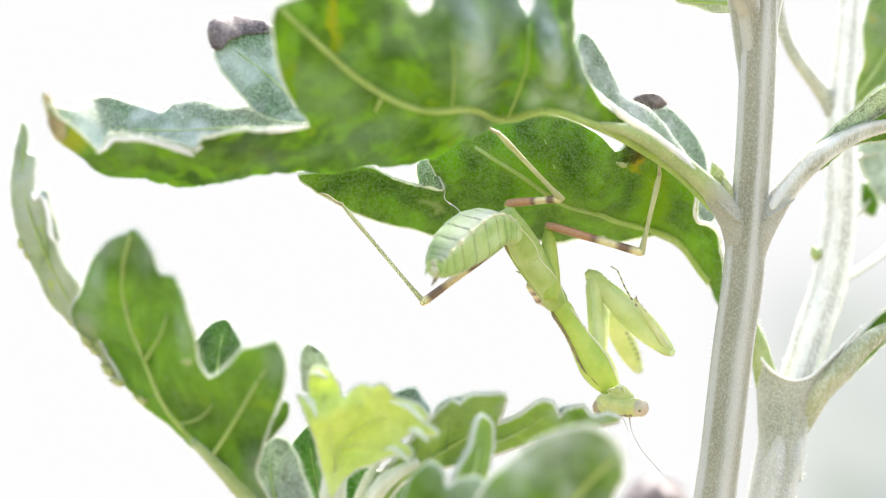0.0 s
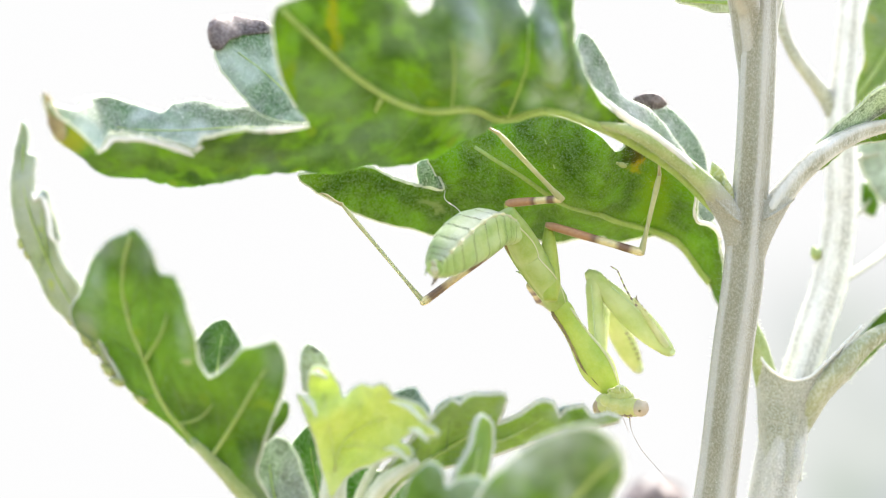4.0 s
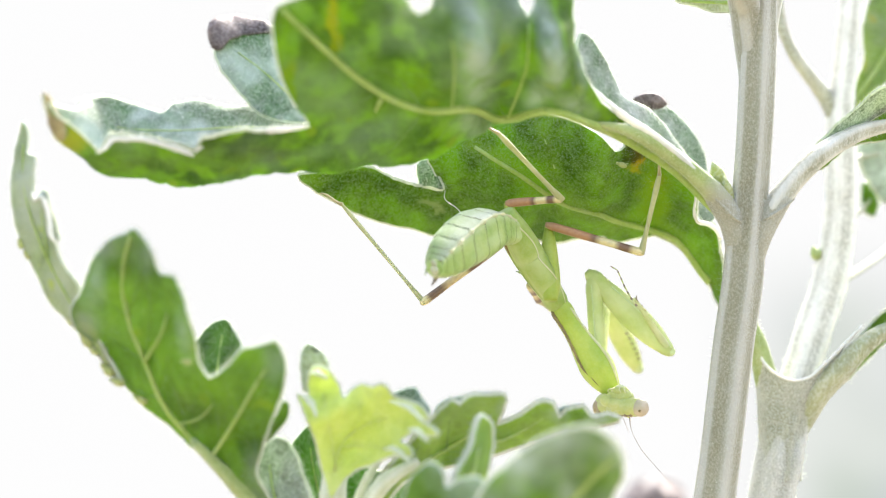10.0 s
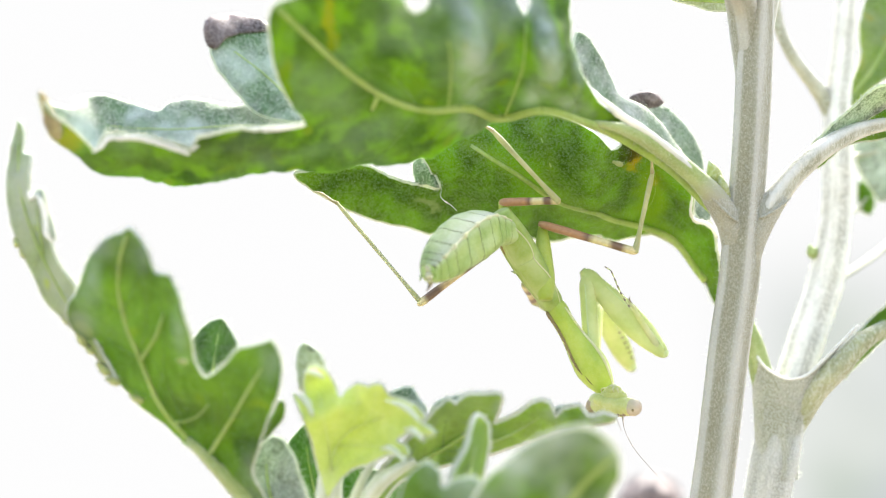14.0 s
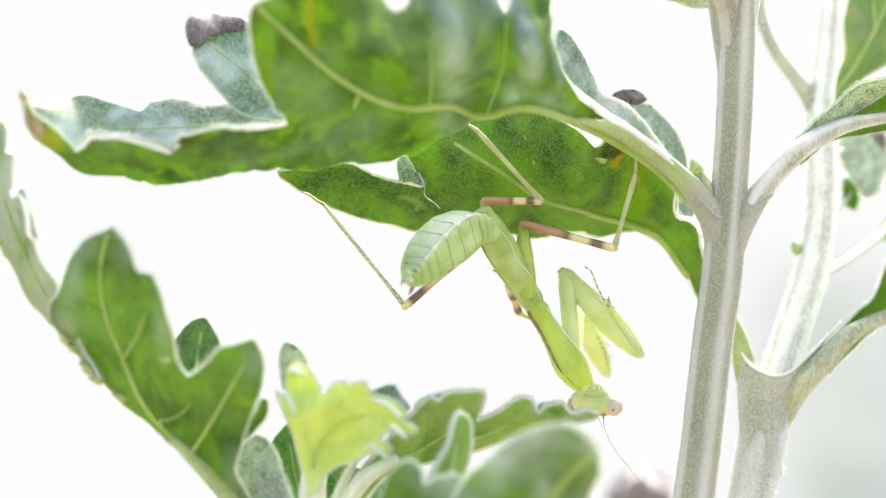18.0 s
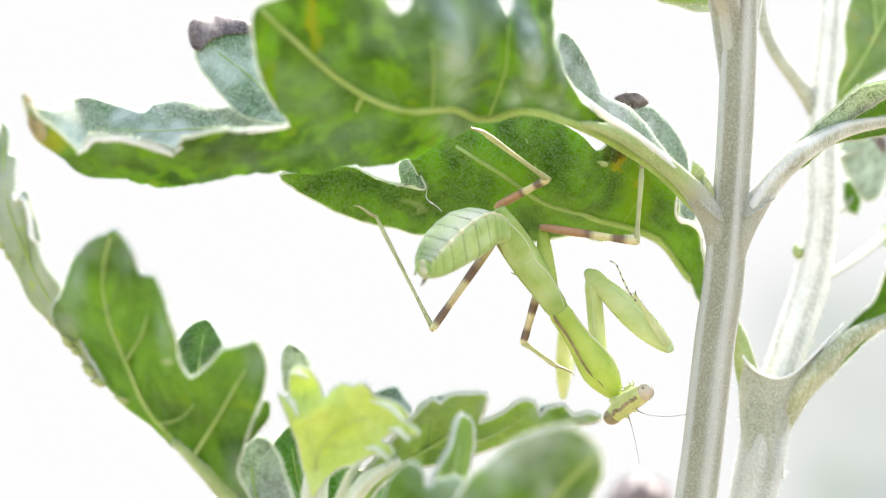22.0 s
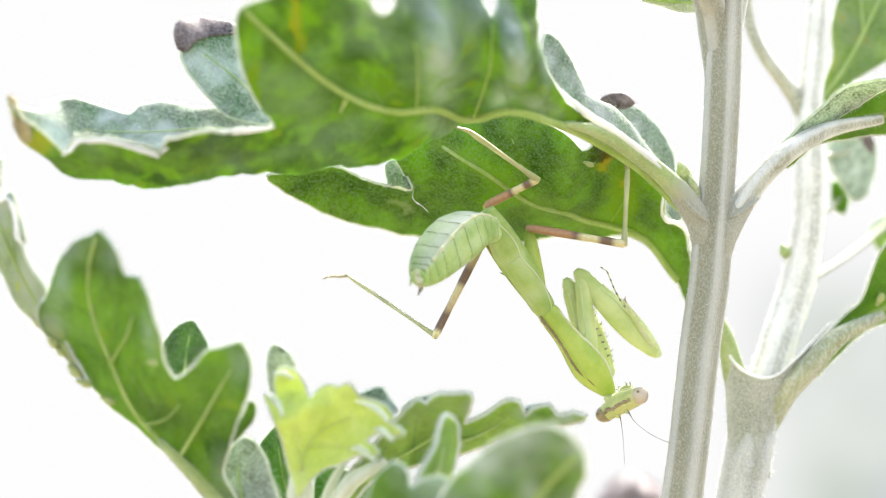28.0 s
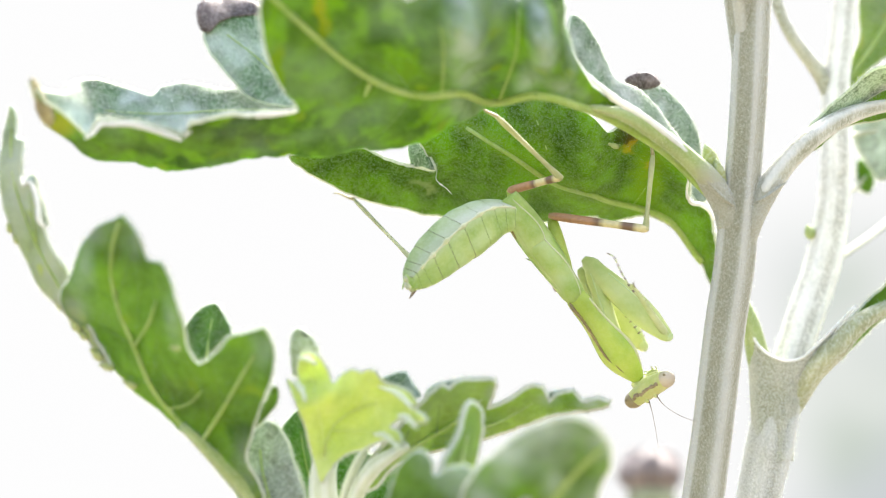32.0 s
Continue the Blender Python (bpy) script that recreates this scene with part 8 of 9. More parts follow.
    walk(upper_leg[0], [
        (0, at(-0.52, 0.52, -0.78, 0.461, 0.360, -0.555, 0.591)),
        (11, at(-0.52, 0.52, -0.78, 0.461, 0.360, -0.555, 0.591)),
        (17, at(-0.92, 0.57, -1.10, -0.406, -0.398, 0.601, -0.562)),
        (18, at(-0.97, 0.57, -1.12, 0.440, 0.379, -0.573, 0.578)),
        (18.5, at(-0.99, 0.54, -0.99, -0.424, -0.397, 0.586, -0.565)),
        (19, at(-1.23, 0.53, -0.94, -0.410, -0.402, 0.596, -0.562)),
        (19.5, at(-1.21, 0.56, -1.12, -0.362, -0.445, 0.626, -0.528)),
        (20, at(1.35, 0.56, -0.87, 0.441, 0.323, -0.579, 0.605)),
        (20.5, at(1.27, 0.55, -0.85, 0.443, 0.309, -0.578, 0.612)),
        (21.5, at(1.10, 0.59, -1.04, 0.432, 0.330, -0.586, 0.601)),
        (22.5, at(1.07, 0.58, -1.02, 0.429, 0.337, -0.587, 0.598)),
        (23.5, at(0.95, 0.59, -1.08, 0.439, 0.336, -0.581, 0.597)),
        (24.5, at(0.92, 0.58, -1.04, 0.430, 0.348, -0.588, 0.591)),
        (25, at(0.88, 0.57, -0.99, 0.434, 0.342, -0.585, 0.594)),
        (25.5, at(0.93, 0.59, -1.10, -0.408, -0.362, 0.604, -0.581)),
        (27.5, at(1.40, 0.59, -1.05, -0.418, -0.352, 0.597, -0.588)),
        (28, at(1.37, 0.58, -1.01, 0.426, 0.346, -0.590, 0.592)),
        (28.5, at(1.24, 0.62, -1.22, 0.432, 0.343, -0.585, 0.594)),
        (29, at(0.94, 0.62, -1.26, -0.421, -0.358, 0.590, -0.588)),
        (29.5, at(0.89, 0.57, -0.98, 0.429, 0.350, -0.580, 0.597)),
        (30, at(0.67, 0.68, -1.63, 0.437, 0.328, -0.582, 0.602)),
        (30.4, at(3.34, 0.61, -1.01, 0.414, 0.344, -0.587, 0.604)),
        (30.65, at(1.24, 0.61, -1.20, 0.422, 0.346, -0.590, 0.595)),
        (31, at(1.24, 0.61, -1.20, 0.422, 0.346, -0.590, 0.595)),
        (31.5, at(1.33, 0.75, -1.95, -0.416, -0.362, 0.593, -0.587)),
        (32, at(1.60, 0.65, -1.41, -0.393, -0.357, 0.607, -0.591))])
    walk(upper_leg[1], [
        (0, at(-2.73, 0.34, 5.83, 0.619, 0.747, -0.176, -0.168)),
        (11, at(-2.73, 0.34, 5.83, 0.619, 0.747, -0.176, -0.168)),
        (17, at(-3.42, -0.79, 5.49, 0.645, 0.760, -0.035, -0.068)),
        (18, at(-3.27, -0.11, 5.52, 0.643, 0.757, -0.063, -0.093)),
        (18.5, at(-3.28, -0.55, 5.68, 0.640, 0.753, -0.082, -0.128)),
        (19, at(-3.64, -0.79, 5.69, 0.646, 0.763, -0.003, -0.028)),
        (19.5, at(-3.63, -1.87, 5.39, 0.645, 0.758, -0.047, -0.083)),
        (20, at(-1.49, 0.48, 5.49, 0.596, 0.749, -0.269, 0.110)),
        (20.5, at(-1.67, 0.65, 5.43, 0.593, 0.757, -0.269, 0.057)),
        (21.5, at(-1.78, 0.33, 5.32, 0.591, 0.758, -0.275, 0.031)),
        (22.5, at(-1.79, 0.21, 5.37, 0.594, 0.758, -0.265, 0.041)),
        (23.5, at(-1.78, 0.33, 5.35, 0.588, 0.759, -0.277, 0.030)),
        (24.5, at(-1.82, 0.07, 5.41, 0.582, 0.761, -0.287, 0.007)),
        (25, at(-1.87, 0.18, 5.45, 0.583, 0.760, -0.287, 0.008)),
        (25.5, at(-1.93, -0.35, 5.34, 0.587, 0.761, -0.275, 0.018)),
        (27.5, at(-1.44, -0.10, 5.38, 0.589, 0.760, -0.274, 0.008)),
        (28, at(-1.42, 0.06, 5.43, 0.593, 0.760, -0.265, 0.028)),
        (28.5, at(-1.52, 0.21, 5.23, 0.575, 0.760, -0.298, -0.049)),
        (29, at(-1.81, -0.06, 5.21, 0.594, 0.759, -0.262, -0.050)),
        (29.5, at(-1.83, 0.13, 5.47, 0.616, 0.750, -0.237, -0.041)),
        (30, at(-2.16, 0.50, 4.75, 0.596, 0.763, -0.234, -0.087)),
        (30.4, at(0.37, 0.09, 5.35, 0.538, 0.745, -0.393, -0.031)),
        (30.65, at(-1.62, 0.07, 5.21, 0.585, 0.742, -0.294, -0.142)),
        (31, at(-1.62, 0.07, 5.21, 0.585, 0.742, -0.294, -0.142)),
        (31.5, at(-1.44, -0.03, 4.52, 0.571, 0.750, -0.305, -0.135)),
        (32, at(-1.47, -0.32, 4.94, 0.598, 0.742, -0.267, -0.143))])
    walk(upper_leg[2], [
        (0, at(3.67, -3.09, 5.59, -0.104, -0.409, 0.737, -0.527)),
        (11, at(3.67, -3.09, 5.59, -0.104, -0.409, 0.737, -0.527)),
        (17, at(3.76, -1.81, 5.07, -0.251, -0.328, 0.699, -0.584)),
        (18, at(3.82, -1.68, 5.09, -0.201, -0.362, 0.714, -0.564)),
        (18.5, at(3.65, -2.65, 5.04, -0.178, -0.381, 0.722, -0.550)),
        (19, at(3.62, -1.08, 5.41, -0.206, -0.358, 0.713, -0.566)),
        (19.5, at(3.51, -3.16, 4.92, -0.165, -0.393, 0.723, -0.544)),
        (20, at(4.55, -1.50, 9.02, 0.074, -0.395, 0.750, -0.525)),
        (20.5, at(4.50, -1.82, 8.37, 0.034, -0.397, 0.751, -0.527)),
        (21.5, at(4.37, -2.44, 8.03, 0.033, -0.400, 0.751, -0.525)),
        (22.5, at(4.44, -2.36, 8.11, 0.030, -0.395, 0.751, -0.528)),
        (23.5, at(4.36, -2.47, 8.04, 0.027, -0.391, 0.753, -0.528)),
        (24.5, at(4.25, -3.05, 7.92, 0.023, -0.393, 0.753, -0.527)),
        (25, at(4.20, -2.92, 7.98, 0.027, -0.399, 0.753, -0.523)),
        (25.5, at(4.24, -3.24, 7.88, 0.024, -0.393, 0.754, -0.527)),
        (27.5, at(4.74, -3.06, 7.81, 0.014, -0.382, 0.753, -0.535)),
        (28, at(4.81, -2.63, 8.03, 0.013, -0.384, 0.753, -0.535)),
        (28.5, at(4.43, -3.50, 7.17, -0.009, -0.402, 0.751, -0.524)),
        (29, at(4.43, -3.38, 6.93, -0.021, -0.393, 0.748, -0.535)),
        (29.5, at(4.59, -2.84, 7.15, -0.021, -0.410, 0.740, -0.533)),
        (30, at(4.20, -2.86, 5.82, -0.122, -0.374, 0.738, -0.548)),
        (30.4, at(5.39, -4.40, 8.09, 0.140, -0.432, 0.727, -0.515)),
        (30.65, at(4.11, -4.30, 6.18, -0.040, -0.426, 0.741, -0.517)),
        (31, at(4.11, -4.30, 6.18, -0.040, -0.426, 0.741, -0.517)),
        (31.5, at(4.21, -4.48, 5.58, -0.120, -0.374, 0.734, -0.553)),
        (32, at(4.47, -4.45, 5.71, -0.058, -0.417, 0.737, -0.529))])
    walk(side_leg[0], [
        (0, at(2.33, 1.38, -5.53, 0.534, 0.464, -0.456, 0.540)),
        (11, at(2.33, 1.38, -5.53, 0.534, 0.464, -0.456, 0.540)),
        (17, at(1.85, 1.42, -5.78, 0.527, 0.454, -0.470, 0.544)),
        (18, at(1.81, 1.44, -5.91, 0.522, 0.466, -0.473, 0.536)),
        (18.5, at(1.80, 1.43, -5.89, 0.496, 0.492, -0.501, 0.511)),
        (19, at(1.61, 1.40, -5.72, 0.522, 0.467, -0.473, 0.535)),
        (19.5, at(1.63, 1.45, -6.02, 0.501, 0.497, -0.494, 0.509)),
        (20, at(4.64, 1.47, -5.87, 0.514, 0.453, -0.485, 0.543)),
        (20.5, at(4.48, 1.48, -5.90, 0.520, 0.448, -0.477, 0.549)),
        (21.5, at(4.36, 1.51, -6.11, 0.506, 0.464, -0.494, 0.534)),
        (22.5, at(4.35, 1.51, -6.13, 0.491, 0.476, -0.507, 0.524)),
        (23.5, at(4.24, 1.53, -6.21, 0.486, 0.481, -0.515, 0.517)),
        (24.5, at(4.20, 1.52, -6.20, -0.480, -0.490, 0.520, -0.510)),
        (25, at(4.25, 1.51, -6.09, 0.489, 0.473, -0.512, 0.524)),
        (25.5, at(4.28, 1.53, -6.21, -0.469, -0.489, 0.531, -0.509)),
        (27.5, at(4.68, 1.53, -6.22, 0.484, 0.468, -0.519, 0.527)),
        (28, at(4.58, 1.52, -6.13, 0.499, 0.461, -0.503, 0.535)),
        (28.5, at(4.46, 1.54, -6.26, 0.494, 0.467, -0.507, 0.530)),
        (29, at(4.21, 1.54, -6.29, 0.500, 0.468, -0.498, 0.532)),
        (29.5, at(4.12, 1.49, -6.01, 0.515, 0.465, -0.482, 0.535)),
        (30, at(4.07, 1.55, -6.38, 0.528, 0.425, -0.468, 0.566)),
        (30.4, at(6.64, 1.52, -5.95, -0.431, -0.511, 0.557, -0.493)),
        (30.65, at(4.39, 1.55, -6.35, 0.508, 0.450, -0.494, 0.544)),
        (31, at(4.39, 1.55, -6.35, 0.508, 0.450, -0.494, 0.544)),
        (31.5, at(4.51, 1.70, -7.21, 0.482, 0.490, -0.513, 0.514)),
        (32, at(5.14, 1.59, -6.52, 0.506, 0.407, -0.496, 0.577))])
    walk(side_leg[1], [
        (0, at(2.34, 1.52, 3.15, 0.645, 0.745, 0.064, -0.158)),
        (11, at(2.34, 1.52, 3.15, 0.645, 0.745, 0.064, -0.158)),
        (17, at(1.55, 1.50, 2.90, 0.648, 0.741, 0.041, -0.169)),
        (18, at(1.63, 1.28, 2.81, 0.650, 0.733, 0.016, -0.201)),
        (18.5, at(1.59, 0.36, 2.89, 0.649, 0.731, 0.008, -0.209)),
        (19, at(1.43, 1.24, 3.00, 0.649, 0.740, 0.036, -0.173)),
        (19.5, at(1.58, 0.42, 2.76, 0.650, 0.726, -0.002, -0.222)),
        (20, at(4.11, 1.32, 2.83, 0.645, 0.738, -0.052, -0.189)),
        (20.5, at(3.99, 1.54, 2.77, 0.646, 0.742, -0.037, -0.173)),
        (21.5, at(3.86, 1.03, 2.63, 0.647, 0.741, -0.035, -0.174)),
        (22.5, at(3.79, 0.60, 2.62, 0.647, 0.743, -0.030, -0.168)),
        (23.5, at(3.67, 0.40, 2.55, 0.645, 0.744, -0.034, -0.173)),
        (24.5, at(3.67, 0.15, 2.56, 0.643, 0.740, -0.049, -0.189)),
        (25, at(3.60, 0.55, 2.66, 0.644, 0.742, -0.042, -0.179)),
        (25.5, at(3.56, -0.04, 2.53, 0.644, 0.743, -0.036, -0.179)),
        (27.5, at(3.86, 0.55, 2.52, 0.647, 0.748, -0.004, -0.150)),
        (28, at(3.90, 0.93, 2.60, 0.646, 0.751, 0.009, -0.135)),
        (28.5, at(3.80, 0.78, 2.49, 0.646, 0.739, -0.024, -0.190)),
        (29, at(3.67, 0.93, 2.45, 0.648, 0.728, -0.045, -0.218)),
        (29.5, at(3.79, 1.19, 2.72, 0.659, 0.724, -0.040, -0.200)),
        (30, at(3.36, 2.11, 2.19, 0.641, 0.743, -0.036, -0.190)),
        (30.4, at(5.70, -0.94, 2.69, 0.665, 0.710, -0.038, -0.230)),
        (30.65, at(3.69, 1.30, 2.35, 0.654, 0.726, -0.046, -0.208)),
        (31, at(3.69, 1.30, 2.35, 0.654, 0.726, -0.046, -0.208)),
        (31.5, at(4.02, 0.44, 1.56, 0.644, 0.721, -0.085, -0.242)),
        (32, at(3.77, 1.98, 2.01, 0.655, 0.734, -0.047, -0.174))])
    walk(side_leg[2], [
        (0, at(13.63, 0.23, -0.67, 0.486, 0.617, -0.487, 0.382)),
        (11, at(13.63, 0.23, -0.67, 0.486, 0.617, -0.487, 0.382)),
        (17, at(12.82, -0.40, -0.75, 0.538, 0.586, -0.429, 0.428)),
        (18, at(12.65, -1.57, -0.96, 0.556, 0.582, -0.400, 0.437)),
        (18.5, at(12.53, -2.75, -0.91, 0.561, 0.578, -0.394, 0.442)),
        (19, at(12.68, -0.81, -0.63, 0.555, 0.573, -0.404, 0.448)),
        (19.5, at(12.39, -3.08, -1.08, 0.561, 0.581, -0.392, 0.440)),
        (20, at(15.18, -2.53, 0.29, 0.578, 0.470, -0.388, 0.543)),
        (20.5, at(15.23, -1.79, 0.27, 0.564, 0.484, -0.406, 0.532)),
        (21.5, at(15.09, -2.30, 0.07, 0.566, 0.489, -0.405, 0.526)),
        (22.5, at(15.08, -2.54, 0.09, 0.565, 0.492, -0.403, 0.525)),
        (23.5, at(14.91, -2.89, -0.01, 0.569, 0.484, -0.402, 0.529)),
        (24.5, at(14.75, -3.63, -0.03, 0.572, 0.491, -0.394, 0.525)),
        (25, at(14.78, -2.95, 0.13, 0.569, 0.486, -0.401, 0.528)),
        (25.5, at(14.76, -3.44, -0.10, 0.565, 0.491, -0.407, 0.524)),
        (27.5, at(15.31, -1.85, -0.11, 0.549, 0.498, -0.430, 0.515)),
        (28, at(15.45, -0.99, 0.03, 0.544, 0.498, -0.437, 0.515)),
        (28.5, at(14.91, -2.59, -0.51, 0.540, 0.514, -0.440, 0.501)),
        (29, at(14.48, -3.24, -0.64, 0.539, 0.531, -0.436, 0.487)),
        (29.5, at(14.78, -2.68, -0.11, 0.576, 0.488, -0.392, 0.526)),
        (30, at(14.46, -1.45, -0.63, 0.505, 0.561, -0.473, 0.455)),
        (30.4, at(16.39, -5.25, -0.61, 0.561, 0.430, -0.418, 0.571)),
        (30.65, at(14.60, -2.76, -0.54, 0.540, 0.528, -0.440, 0.486)),
        (31, at(14.60, -2.76, -0.54, 0.540, 0.528, -0.440, 0.486)),
        (31.5, at(14.43, -4.76, -1.32, 0.531, 0.528, -0.446, 0.490)),
        (32, at(14.98, -1.56, -0.32, 0.564, 0.498, -0.402, 0.521))])
    walk(hind_leg[0], [
        (0, at(-3.66, 0.83, 0.77, 0.353, 0.092, 0.670, -0.646)),
        (11, at(-3.66, 0.83, 0.77, 0.353, 0.092, 0.670, -0.646)),
        (17, at(-4.01, 0.89, 0.38, -0.380, -0.089, -0.651, 0.651)),
        (18, at(-4.09, 0.88, 0.45, 0.381, 0.114, 0.649, -0.648)),
        (18.5, at(-4.10, 0.84, 0.68, 0.378, 0.121, 0.651, -0.647)),
        (19, at(-4.39, 0.84, 0.63, 0.383, 0.122, 0.648, -0.647)),
        (19.5, at(-4.37, 0.86, 0.55, -0.384, -0.121, -0.647, 0.648)),
        (20, at(-2.14, 0.83, 0.89, 0.331, 0.286, 0.668, -0.602)),
        (20.5, at(-2.17, 0.82, 0.95, 0.315, 0.318, 0.675, -0.586)),
        (21.5, at(-2.39, 0.85, 0.75, 0.342, 0.297, 0.660, -0.599)),
        (22.5, at(-2.44, 0.84, 0.82, 0.362, 0.285, 0.651, -0.604)),
        (23.5, at(-2.55, 0.84, 0.78, 0.362, 0.285, 0.650, -0.605)),
        (24.5, at(-2.58, 0.83, 0.84, 0.342, 0.297, 0.661, -0.597)),
        (25, at(-2.68, 0.83, 0.85, 0.348, 0.294, 0.658, -0.600)),
        (25.5, at(-2.63, 0.85, 0.74, 0.367, 0.270, 0.648, -0.610)),
        (27.5, at(-2.10, 0.84, 0.83, 0.365, 0.279, 0.649, -0.607)),
        (28, at(-2.08, 0.84, 0.84, 0.402, 0.330, 0.618, -0.589)),
        (28.5, at(-2.25, 0.88, 0.56, 0.308, -0.042, 0.698, -0.645)),
        (29, at(-2.58, 0.89, 0.50, 0.344, -0.057, 0.678, -0.647)),
        (29.5, at(-2.60, 0.85, 0.74, -0.359, 0.047, -0.659, 0.660)),
        (30, at(-2.96, 0.98, -0.07, 0.344, -0.030, 0.684, -0.642)),
        (30.4, at(-0.15, 0.90, 0.64, 0.269, -0.079, 0.700, -0.657)),
        (30.65, at(-2.17, 0.87, 0.65, 0.342, -0.013, 0.671, -0.658)),
        (31, at(-2.17, 0.87, 0.65, 0.342, -0.013, 0.671, -0.658)),
        (31.5, at(-2.06, 0.99, -0.01, 0.344, -0.001, 0.677, -0.650)),
        (32, at(-2.10, 0.91, 0.41, 0.246, -0.016, 0.714, -0.655))])
    walk(hind_leg[1], [
        (0, at(-13.30, -3.57, -7.01, -0.359, -0.249, 0.648, -0.624)),
        (11, at(-13.30, -3.57, -7.01, -0.359, -0.249, 0.648, -0.624)),
        (17, at(-13.15, -4.10, -7.65, -0.325, -0.281, 0.666, -0.610)),
        (18, at(-13.09, -3.68, -7.99, -0.341, -0.282, 0.655, -0.612)),
        (18.5, at(-13.10, -3.53, -7.85, -0.345, -0.278, 0.655, -0.612)),
        (19, at(-13.28, -3.61, -7.97, -0.341, -0.282, 0.656, -0.611)),
        (19.5, at(-13.25, -3.63, -8.05, -0.352, -0.276, 0.650, -0.615)),
        (20, at(-10.26, 0.62, -9.46, 0.433, 0.310, -0.588, 0.609)),
        (20.5, at(-10.04, 1.61, -9.56, 0.419, 0.323, -0.597, 0.603)),
        (21.5, at(-10.14, 0.61, -9.87, 0.432, 0.319, -0.587, 0.606)),
        (22.5, at(-10.02, -0.04, -9.90, 0.427, 0.319, -0.591, 0.606)),
        (23.5, at(-10.12, -0.04, -9.93, 0.431, 0.323, -0.590, 0.602)),
        (24.5, at(-10.33, 0.62, -9.79, 0.436, 0.328, -0.585, 0.601)),
        (25, at(-10.37, 0.43, -9.81, 0.436, 0.327, -0.584, 0.601)),
        (25.5, at(-10.30, -0.43, -9.86, 0.439, 0.321, -0.583, 0.604)),
        (27.5, at(-9.69, -0.22, -9.85, 0.453, 0.254, -0.577, 0.630)),
        (28, at(-8.11, -0.02, -10.81, 0.390, 0.033, -0.644, 0.657)),
        (28.5, at(-12.86, -5.11, -4.38, 0.454, 0.032, -0.597, 0.661)),
        (29, at(-12.53, -5.99, -4.66, 0.473, 0.044, -0.575, 0.666)),
        (29.5, at(-12.32, -6.18, -4.66, 0.483, 0.038, -0.557, 0.674)),
        (30, at(-12.98, -5.36, -5.75, 0.487, 0.075, -0.565, 0.662)),
        (30.4, at(-11.24, -5.20, -2.94, 0.442, -0.005, -0.589, 0.676)),
        (30.65, at(-12.23, -5.28, -5.17, 0.459, 0.070, -0.582, 0.668)),
        (31, at(-12.23, -5.28, -5.17, 0.459, 0.070, -0.582, 0.668)),
        (31.5, at(-12.09, -4.91, -6.13, 0.462, 0.101, -0.580, 0.664)),
        (32, at(-13.65, -3.62, -3.94, 0.511, 0.023, -0.531, 0.676))])
    walk(hind_foot, [
        (0, at(-23.40, -1.52, 5.66, -0.251, -0.143, 0.711, -0.641)),
        (11, at(-23.40, -1.52, 5.66, -0.251, -0.143, 0.711, -0.641)),
        (17, at(-23.45, -3.73, 5.02, -0.264, -0.168, 0.704, -0.637)),
        (18, at(-23.00, -2.90, 4.96, -0.152, -0.250, 0.736, -0.610)),
        (18.5, at(-23.03, -2.58, 5.08, -0.233, -0.191, 0.716, -0.630)),
        (19, at(-23.22, -2.83, 4.97, -0.233, -0.190, 0.715, -0.631)),
        (19.5, at(-23.05, -2.43, 4.96, -0.231, -0.192, 0.715, -0.631)),
        (20, at(-17.33, 3.27, 5.02, -0.147, -0.223, 0.739, -0.618)),
        (20.5, at(-17.23, 3.57, 4.97, -0.238, -0.146, 0.715, -0.641)),
        (21.5, at(-17.04, 3.04, 4.73, -0.233, -0.162, 0.716, -0.638)),
        (22.5, at(-17.07, 2.24, 4.65, -0.260, -0.143, 0.706, -0.643)),
        (23.5, at(-16.99, 2.22, 4.71, -0.239, -0.156, 0.716, -0.637)),
        (24.5, at(-16.95, 2.91, 4.97, -0.250, -0.125, 0.714, -0.642)),
        (25, at(-16.99, 2.76, 4.93, -0.251, -0.124, 0.713, -0.643)),
        (25.5, at(-17.00, 2.11, 4.82, -0.232, -0.136, 0.721, -0.639)),
        (27.5, at(-17.20, 4.33, 3.92, -0.335, -0.065, 0.676, -0.653)),
        (28, at(-19.43, 7.66, -1.90, -0.013, 0.050, 0.765, -0.643)),
        (28.5, at(-22.44, 4.07, 5.15, -0.378, 0.132, 0.661, -0.635)),
        (29, at(-21.49, 3.47, 5.18, -0.317, 0.061, 0.688, -0.650)),
        (29.5, at(-20.98, 3.76, 4.97, -0.200, -0.061, 0.721, -0.660)),
        (30, at(-21.38, 3.78, 4.85, -0.341, 0.071, 0.683, -0.642)),
        (30.4, at(-21.18, 4.66, 5.47, -0.255, -0.022, 0.698, -0.668)),
        (30.65, at(-21.52, 3.40, 5.07, -0.325, 0.043, 0.679, -0.657)),
        (31, at(-21.52, 3.40, 5.07, -0.325, 0.043, 0.679, -0.657)),
        (31.5, at(-21.12, 3.18, 4.81, -0.335, -0.013, 0.676, -0.657)),
        (32, at(-21.42, 7.25, 5.44, -0.318, 0.038, 0.679, -0.660))])
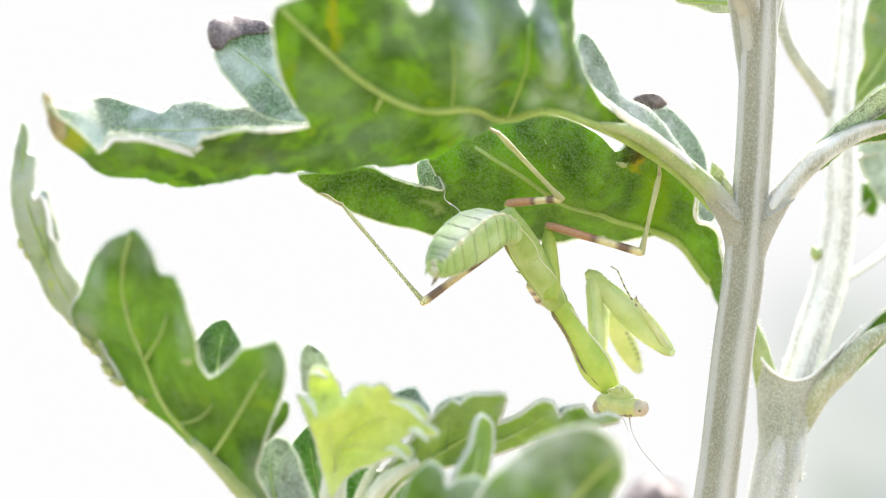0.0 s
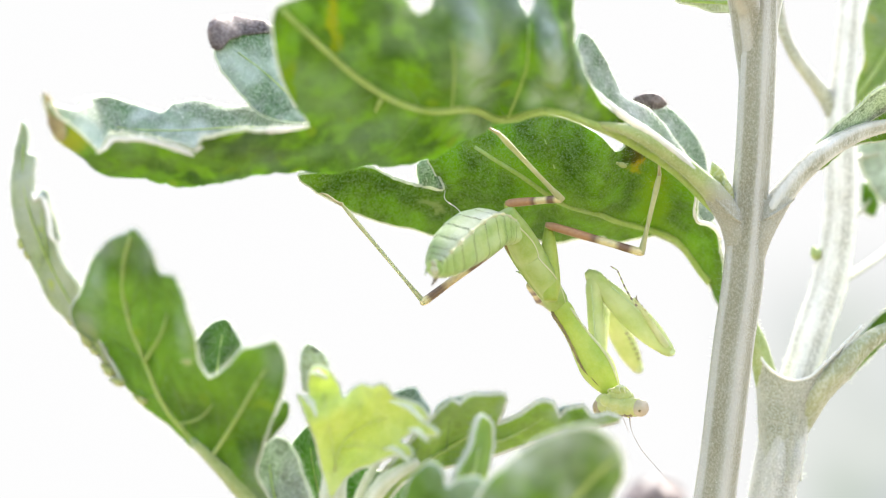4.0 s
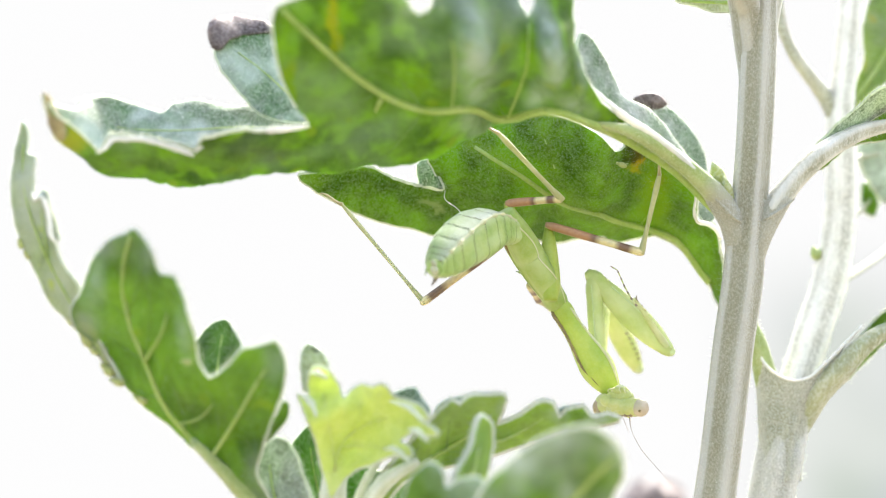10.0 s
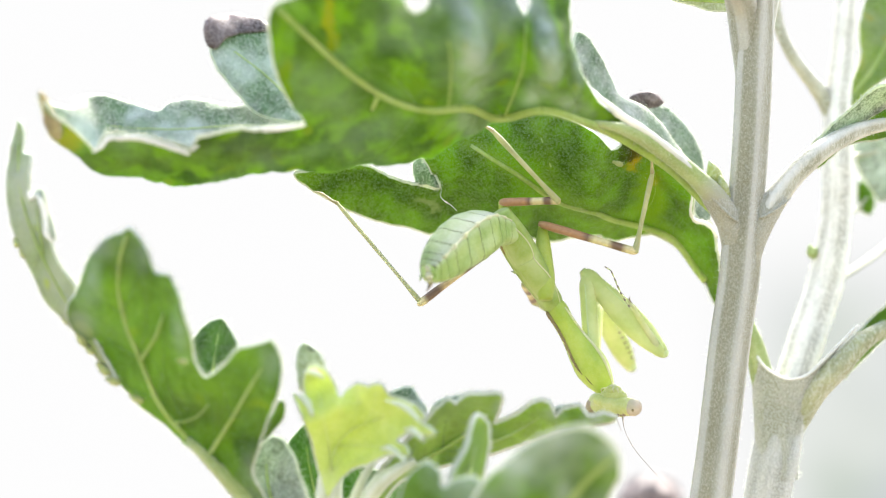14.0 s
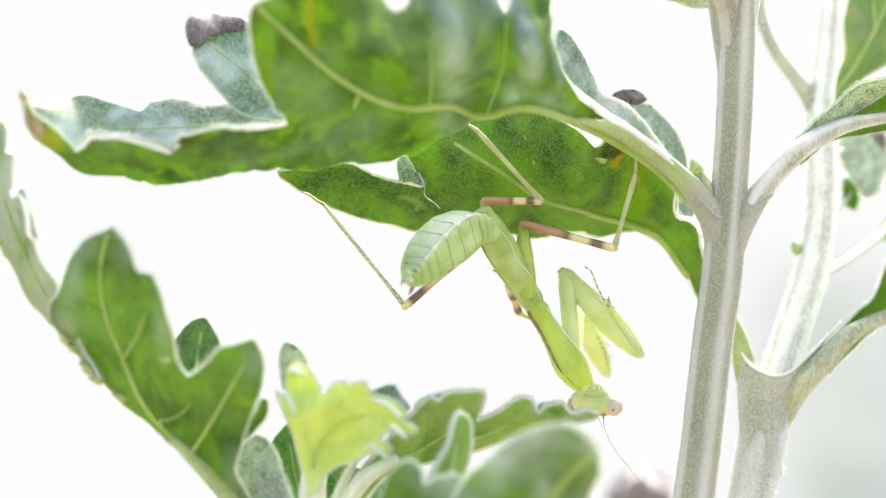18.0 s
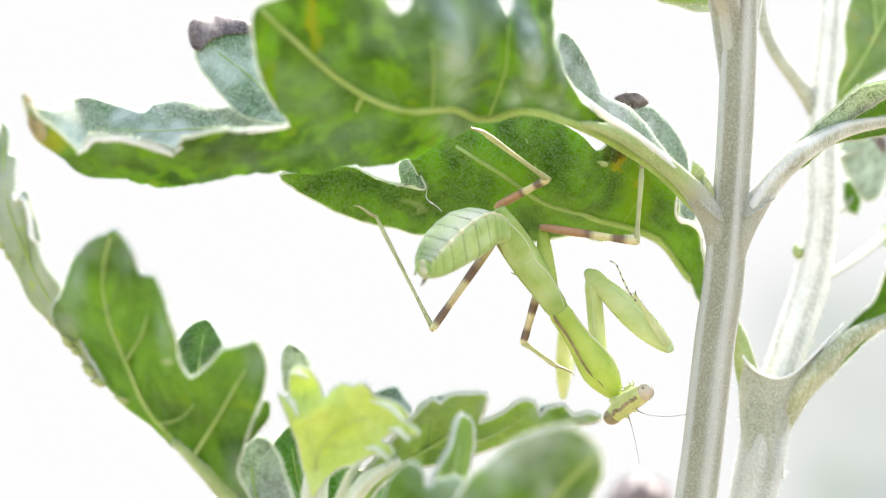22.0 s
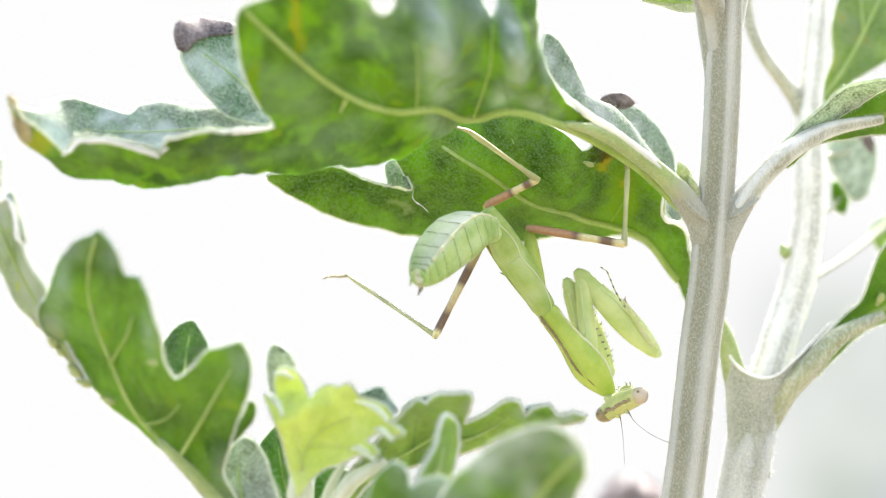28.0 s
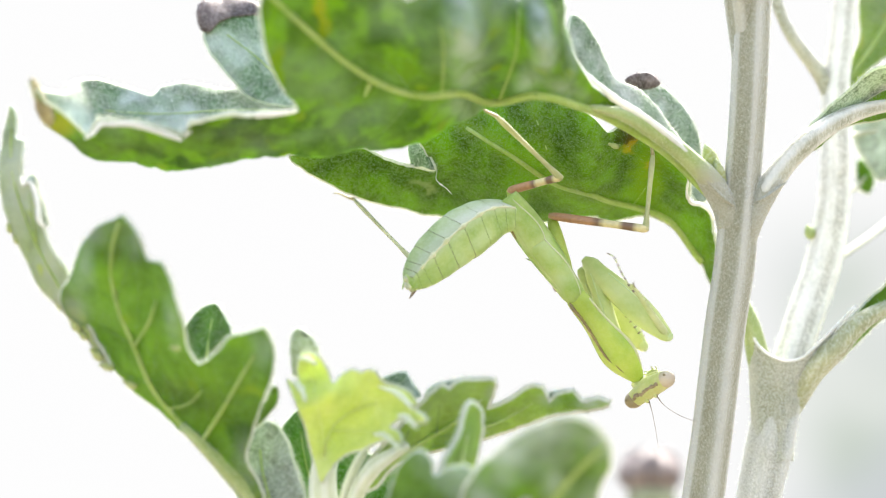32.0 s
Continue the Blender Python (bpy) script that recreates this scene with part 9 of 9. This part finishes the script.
    walk(low_leg[0], [
        (0, at(-0.21, 1.75, -4.28, 0.274, 0.725, 0.619, 0.131)),
        (11, at(-0.21, 1.75, -4.28, 0.274, 0.725, 0.619, 0.131)),
        (17, at(-0.57, 1.79, -4.51, 0.258, 0.728, 0.631, 0.073)),
        (18, at(-0.40, 1.84, -4.77, 0.280, 0.725, 0.629, -0.024)),
        (18.5, at(0.13, 1.85, -4.80, 0.403, 0.694, 0.561, -0.205)),
        (19, at(1.02, 1.87, -4.87, 0.286, 0.584, 0.662, -0.373)),
        (19.5, at(1.04, 1.89, -4.95, 0.312, 0.556, 0.652, -0.412)),
        (20, at(3.42, 1.90, -4.83, 0.413, 0.457, 0.596, -0.516)),
        (20.5, at(3.29, 1.89, -4.77, 0.408, 0.450, 0.602, -0.519)),
        (21.5, at(3.18, 1.90, -4.82, 0.401, 0.444, 0.606, -0.524)),
        (22.5, at(3.12, 1.93, -5.01, 0.361, 0.479, 0.632, -0.491)),
        (23.5, at(3.02, 1.90, -4.83, 0.342, 0.494, 0.640, -0.478)),
        (24.5, at(2.93, 1.89, -4.83, 0.356, 0.483, 0.633, -0.488)),
        (25, at(2.63, 1.84, -4.55, 0.427, 0.545, 0.571, -0.442)),
        (25.5, at(2.72, 1.89, -4.81, 0.428, 0.648, 0.550, -0.308)),
        (27.5, at(2.93, 1.87, -4.68, 0.258, 0.727, 0.628, 0.101)),
        (28, at(2.95, 1.87, -4.68, 0.252, 0.726, 0.632, 0.097)),
        (28.5, at(2.78, 1.89, -4.82, 0.248, 0.727, 0.634, 0.094)),
        (29, at(2.60, 1.92, -4.98, 0.256, 0.724, 0.632, 0.097)),
        (29.5, at(2.58, 1.87, -4.73, 0.255, 0.721, 0.639, 0.086)),
        (30, at(2.35, 1.90, -4.94, 0.252, 0.726, 0.631, 0.102)),
        (30.4, at(5.16, 1.86, -4.42, 0.254, 0.716, 0.645, 0.086)),
        (30.65, at(2.86, 1.90, -4.85, 0.261, 0.724, 0.632, 0.095)),
        (31, at(2.86, 1.90, -4.85, 0.261, 0.724, 0.632, 0.095)),
        (31.5, at(2.99, 2.05, -5.74, 0.273, 0.724, 0.624, 0.108)),
        (32, at(3.21, 1.93, -5.01, 0.276, 0.720, 0.627, 0.106))])
    walk(low_leg[1], [
        (0, at(1.19, 8.54, -5.32, 0.447, 0.740, 0.487, 0.124)),
        (11, at(1.19, 8.54, -5.32, 0.447, 0.740, 0.487, 0.124)),
        (17, at(0.78, 8.49, -6.05, 0.492, 0.736, 0.433, 0.170)),
        (18, at(1.06, 8.14, -7.49, 0.512, 0.739, 0.409, 0.157)),
        (18.5, at(2.14, 6.15, -9.96, 0.564, 0.746, 0.323, 0.143)),
        (19, at(-0.06, 5.80, -10.58, 0.593, 0.752, 0.264, 0.112)),
        (19.5, at(-0.28, 5.16, -11.01, 0.589, 0.750, 0.294, -0.070)),
        (20, at(1.73, 2.73, -11.58, 0.628, 0.717, 0.203, -0.224)),
        (20.5, at(1.45, 2.73, -11.48, 0.626, 0.715, 0.211, -0.229)),
        (21.5, at(1.19, 2.71, -11.49, 0.592, 0.734, 0.296, -0.149)),
        (22.5, at(1.16, 3.69, -11.51, 0.603, 0.733, 0.271, -0.159)),
        (23.5, at(1.08, 4.04, -11.22, 0.611, 0.725, 0.247, -0.199)),
        (24.5, at(0.97, 3.74, -11.30, 0.622, 0.715, 0.218, -0.233)),
        (25, at(2.33, 3.56, -11.34, 0.476, 0.705, 0.486, -0.200)),
        (25.5, at(4.16, 5.04, -10.91, 0.394, 0.739, 0.547, -0.012)),
        (27.5, at(4.27, 8.64, -5.92, 0.448, 0.732, 0.480, 0.182)),
        (28, at(4.23, 8.65, -5.93, 0.445, 0.731, 0.484, 0.182)),
        (28.5, at(4.03, 8.67, -6.07, 0.432, 0.731, 0.497, 0.181)),
        (29, at(3.87, 8.69, -6.26, 0.448, 0.729, 0.485, 0.182)),
        (29.5, at(3.76, 8.64, -6.14, 0.454, 0.721, 0.491, 0.181)),
        (30, at(3.62, 8.69, -6.13, 0.442, 0.733, 0.484, 0.183)),
        (30.4, at(6.23, 8.63, -5.85, 0.462, 0.705, 0.488, 0.228)),
        (30.65, at(4.14, 8.66, -6.20, 0.427, 0.724, 0.511, 0.182)),
        (31, at(4.14, 8.66, -6.20, 0.427, 0.724, 0.511, 0.182)),
        (31.5, at(4.38, 8.80, -7.03, 0.430, 0.727, 0.503, 0.184)),
        (32, at(4.54, 8.68, -6.37, 0.462, 0.722, 0.480, 0.185))])


motions()
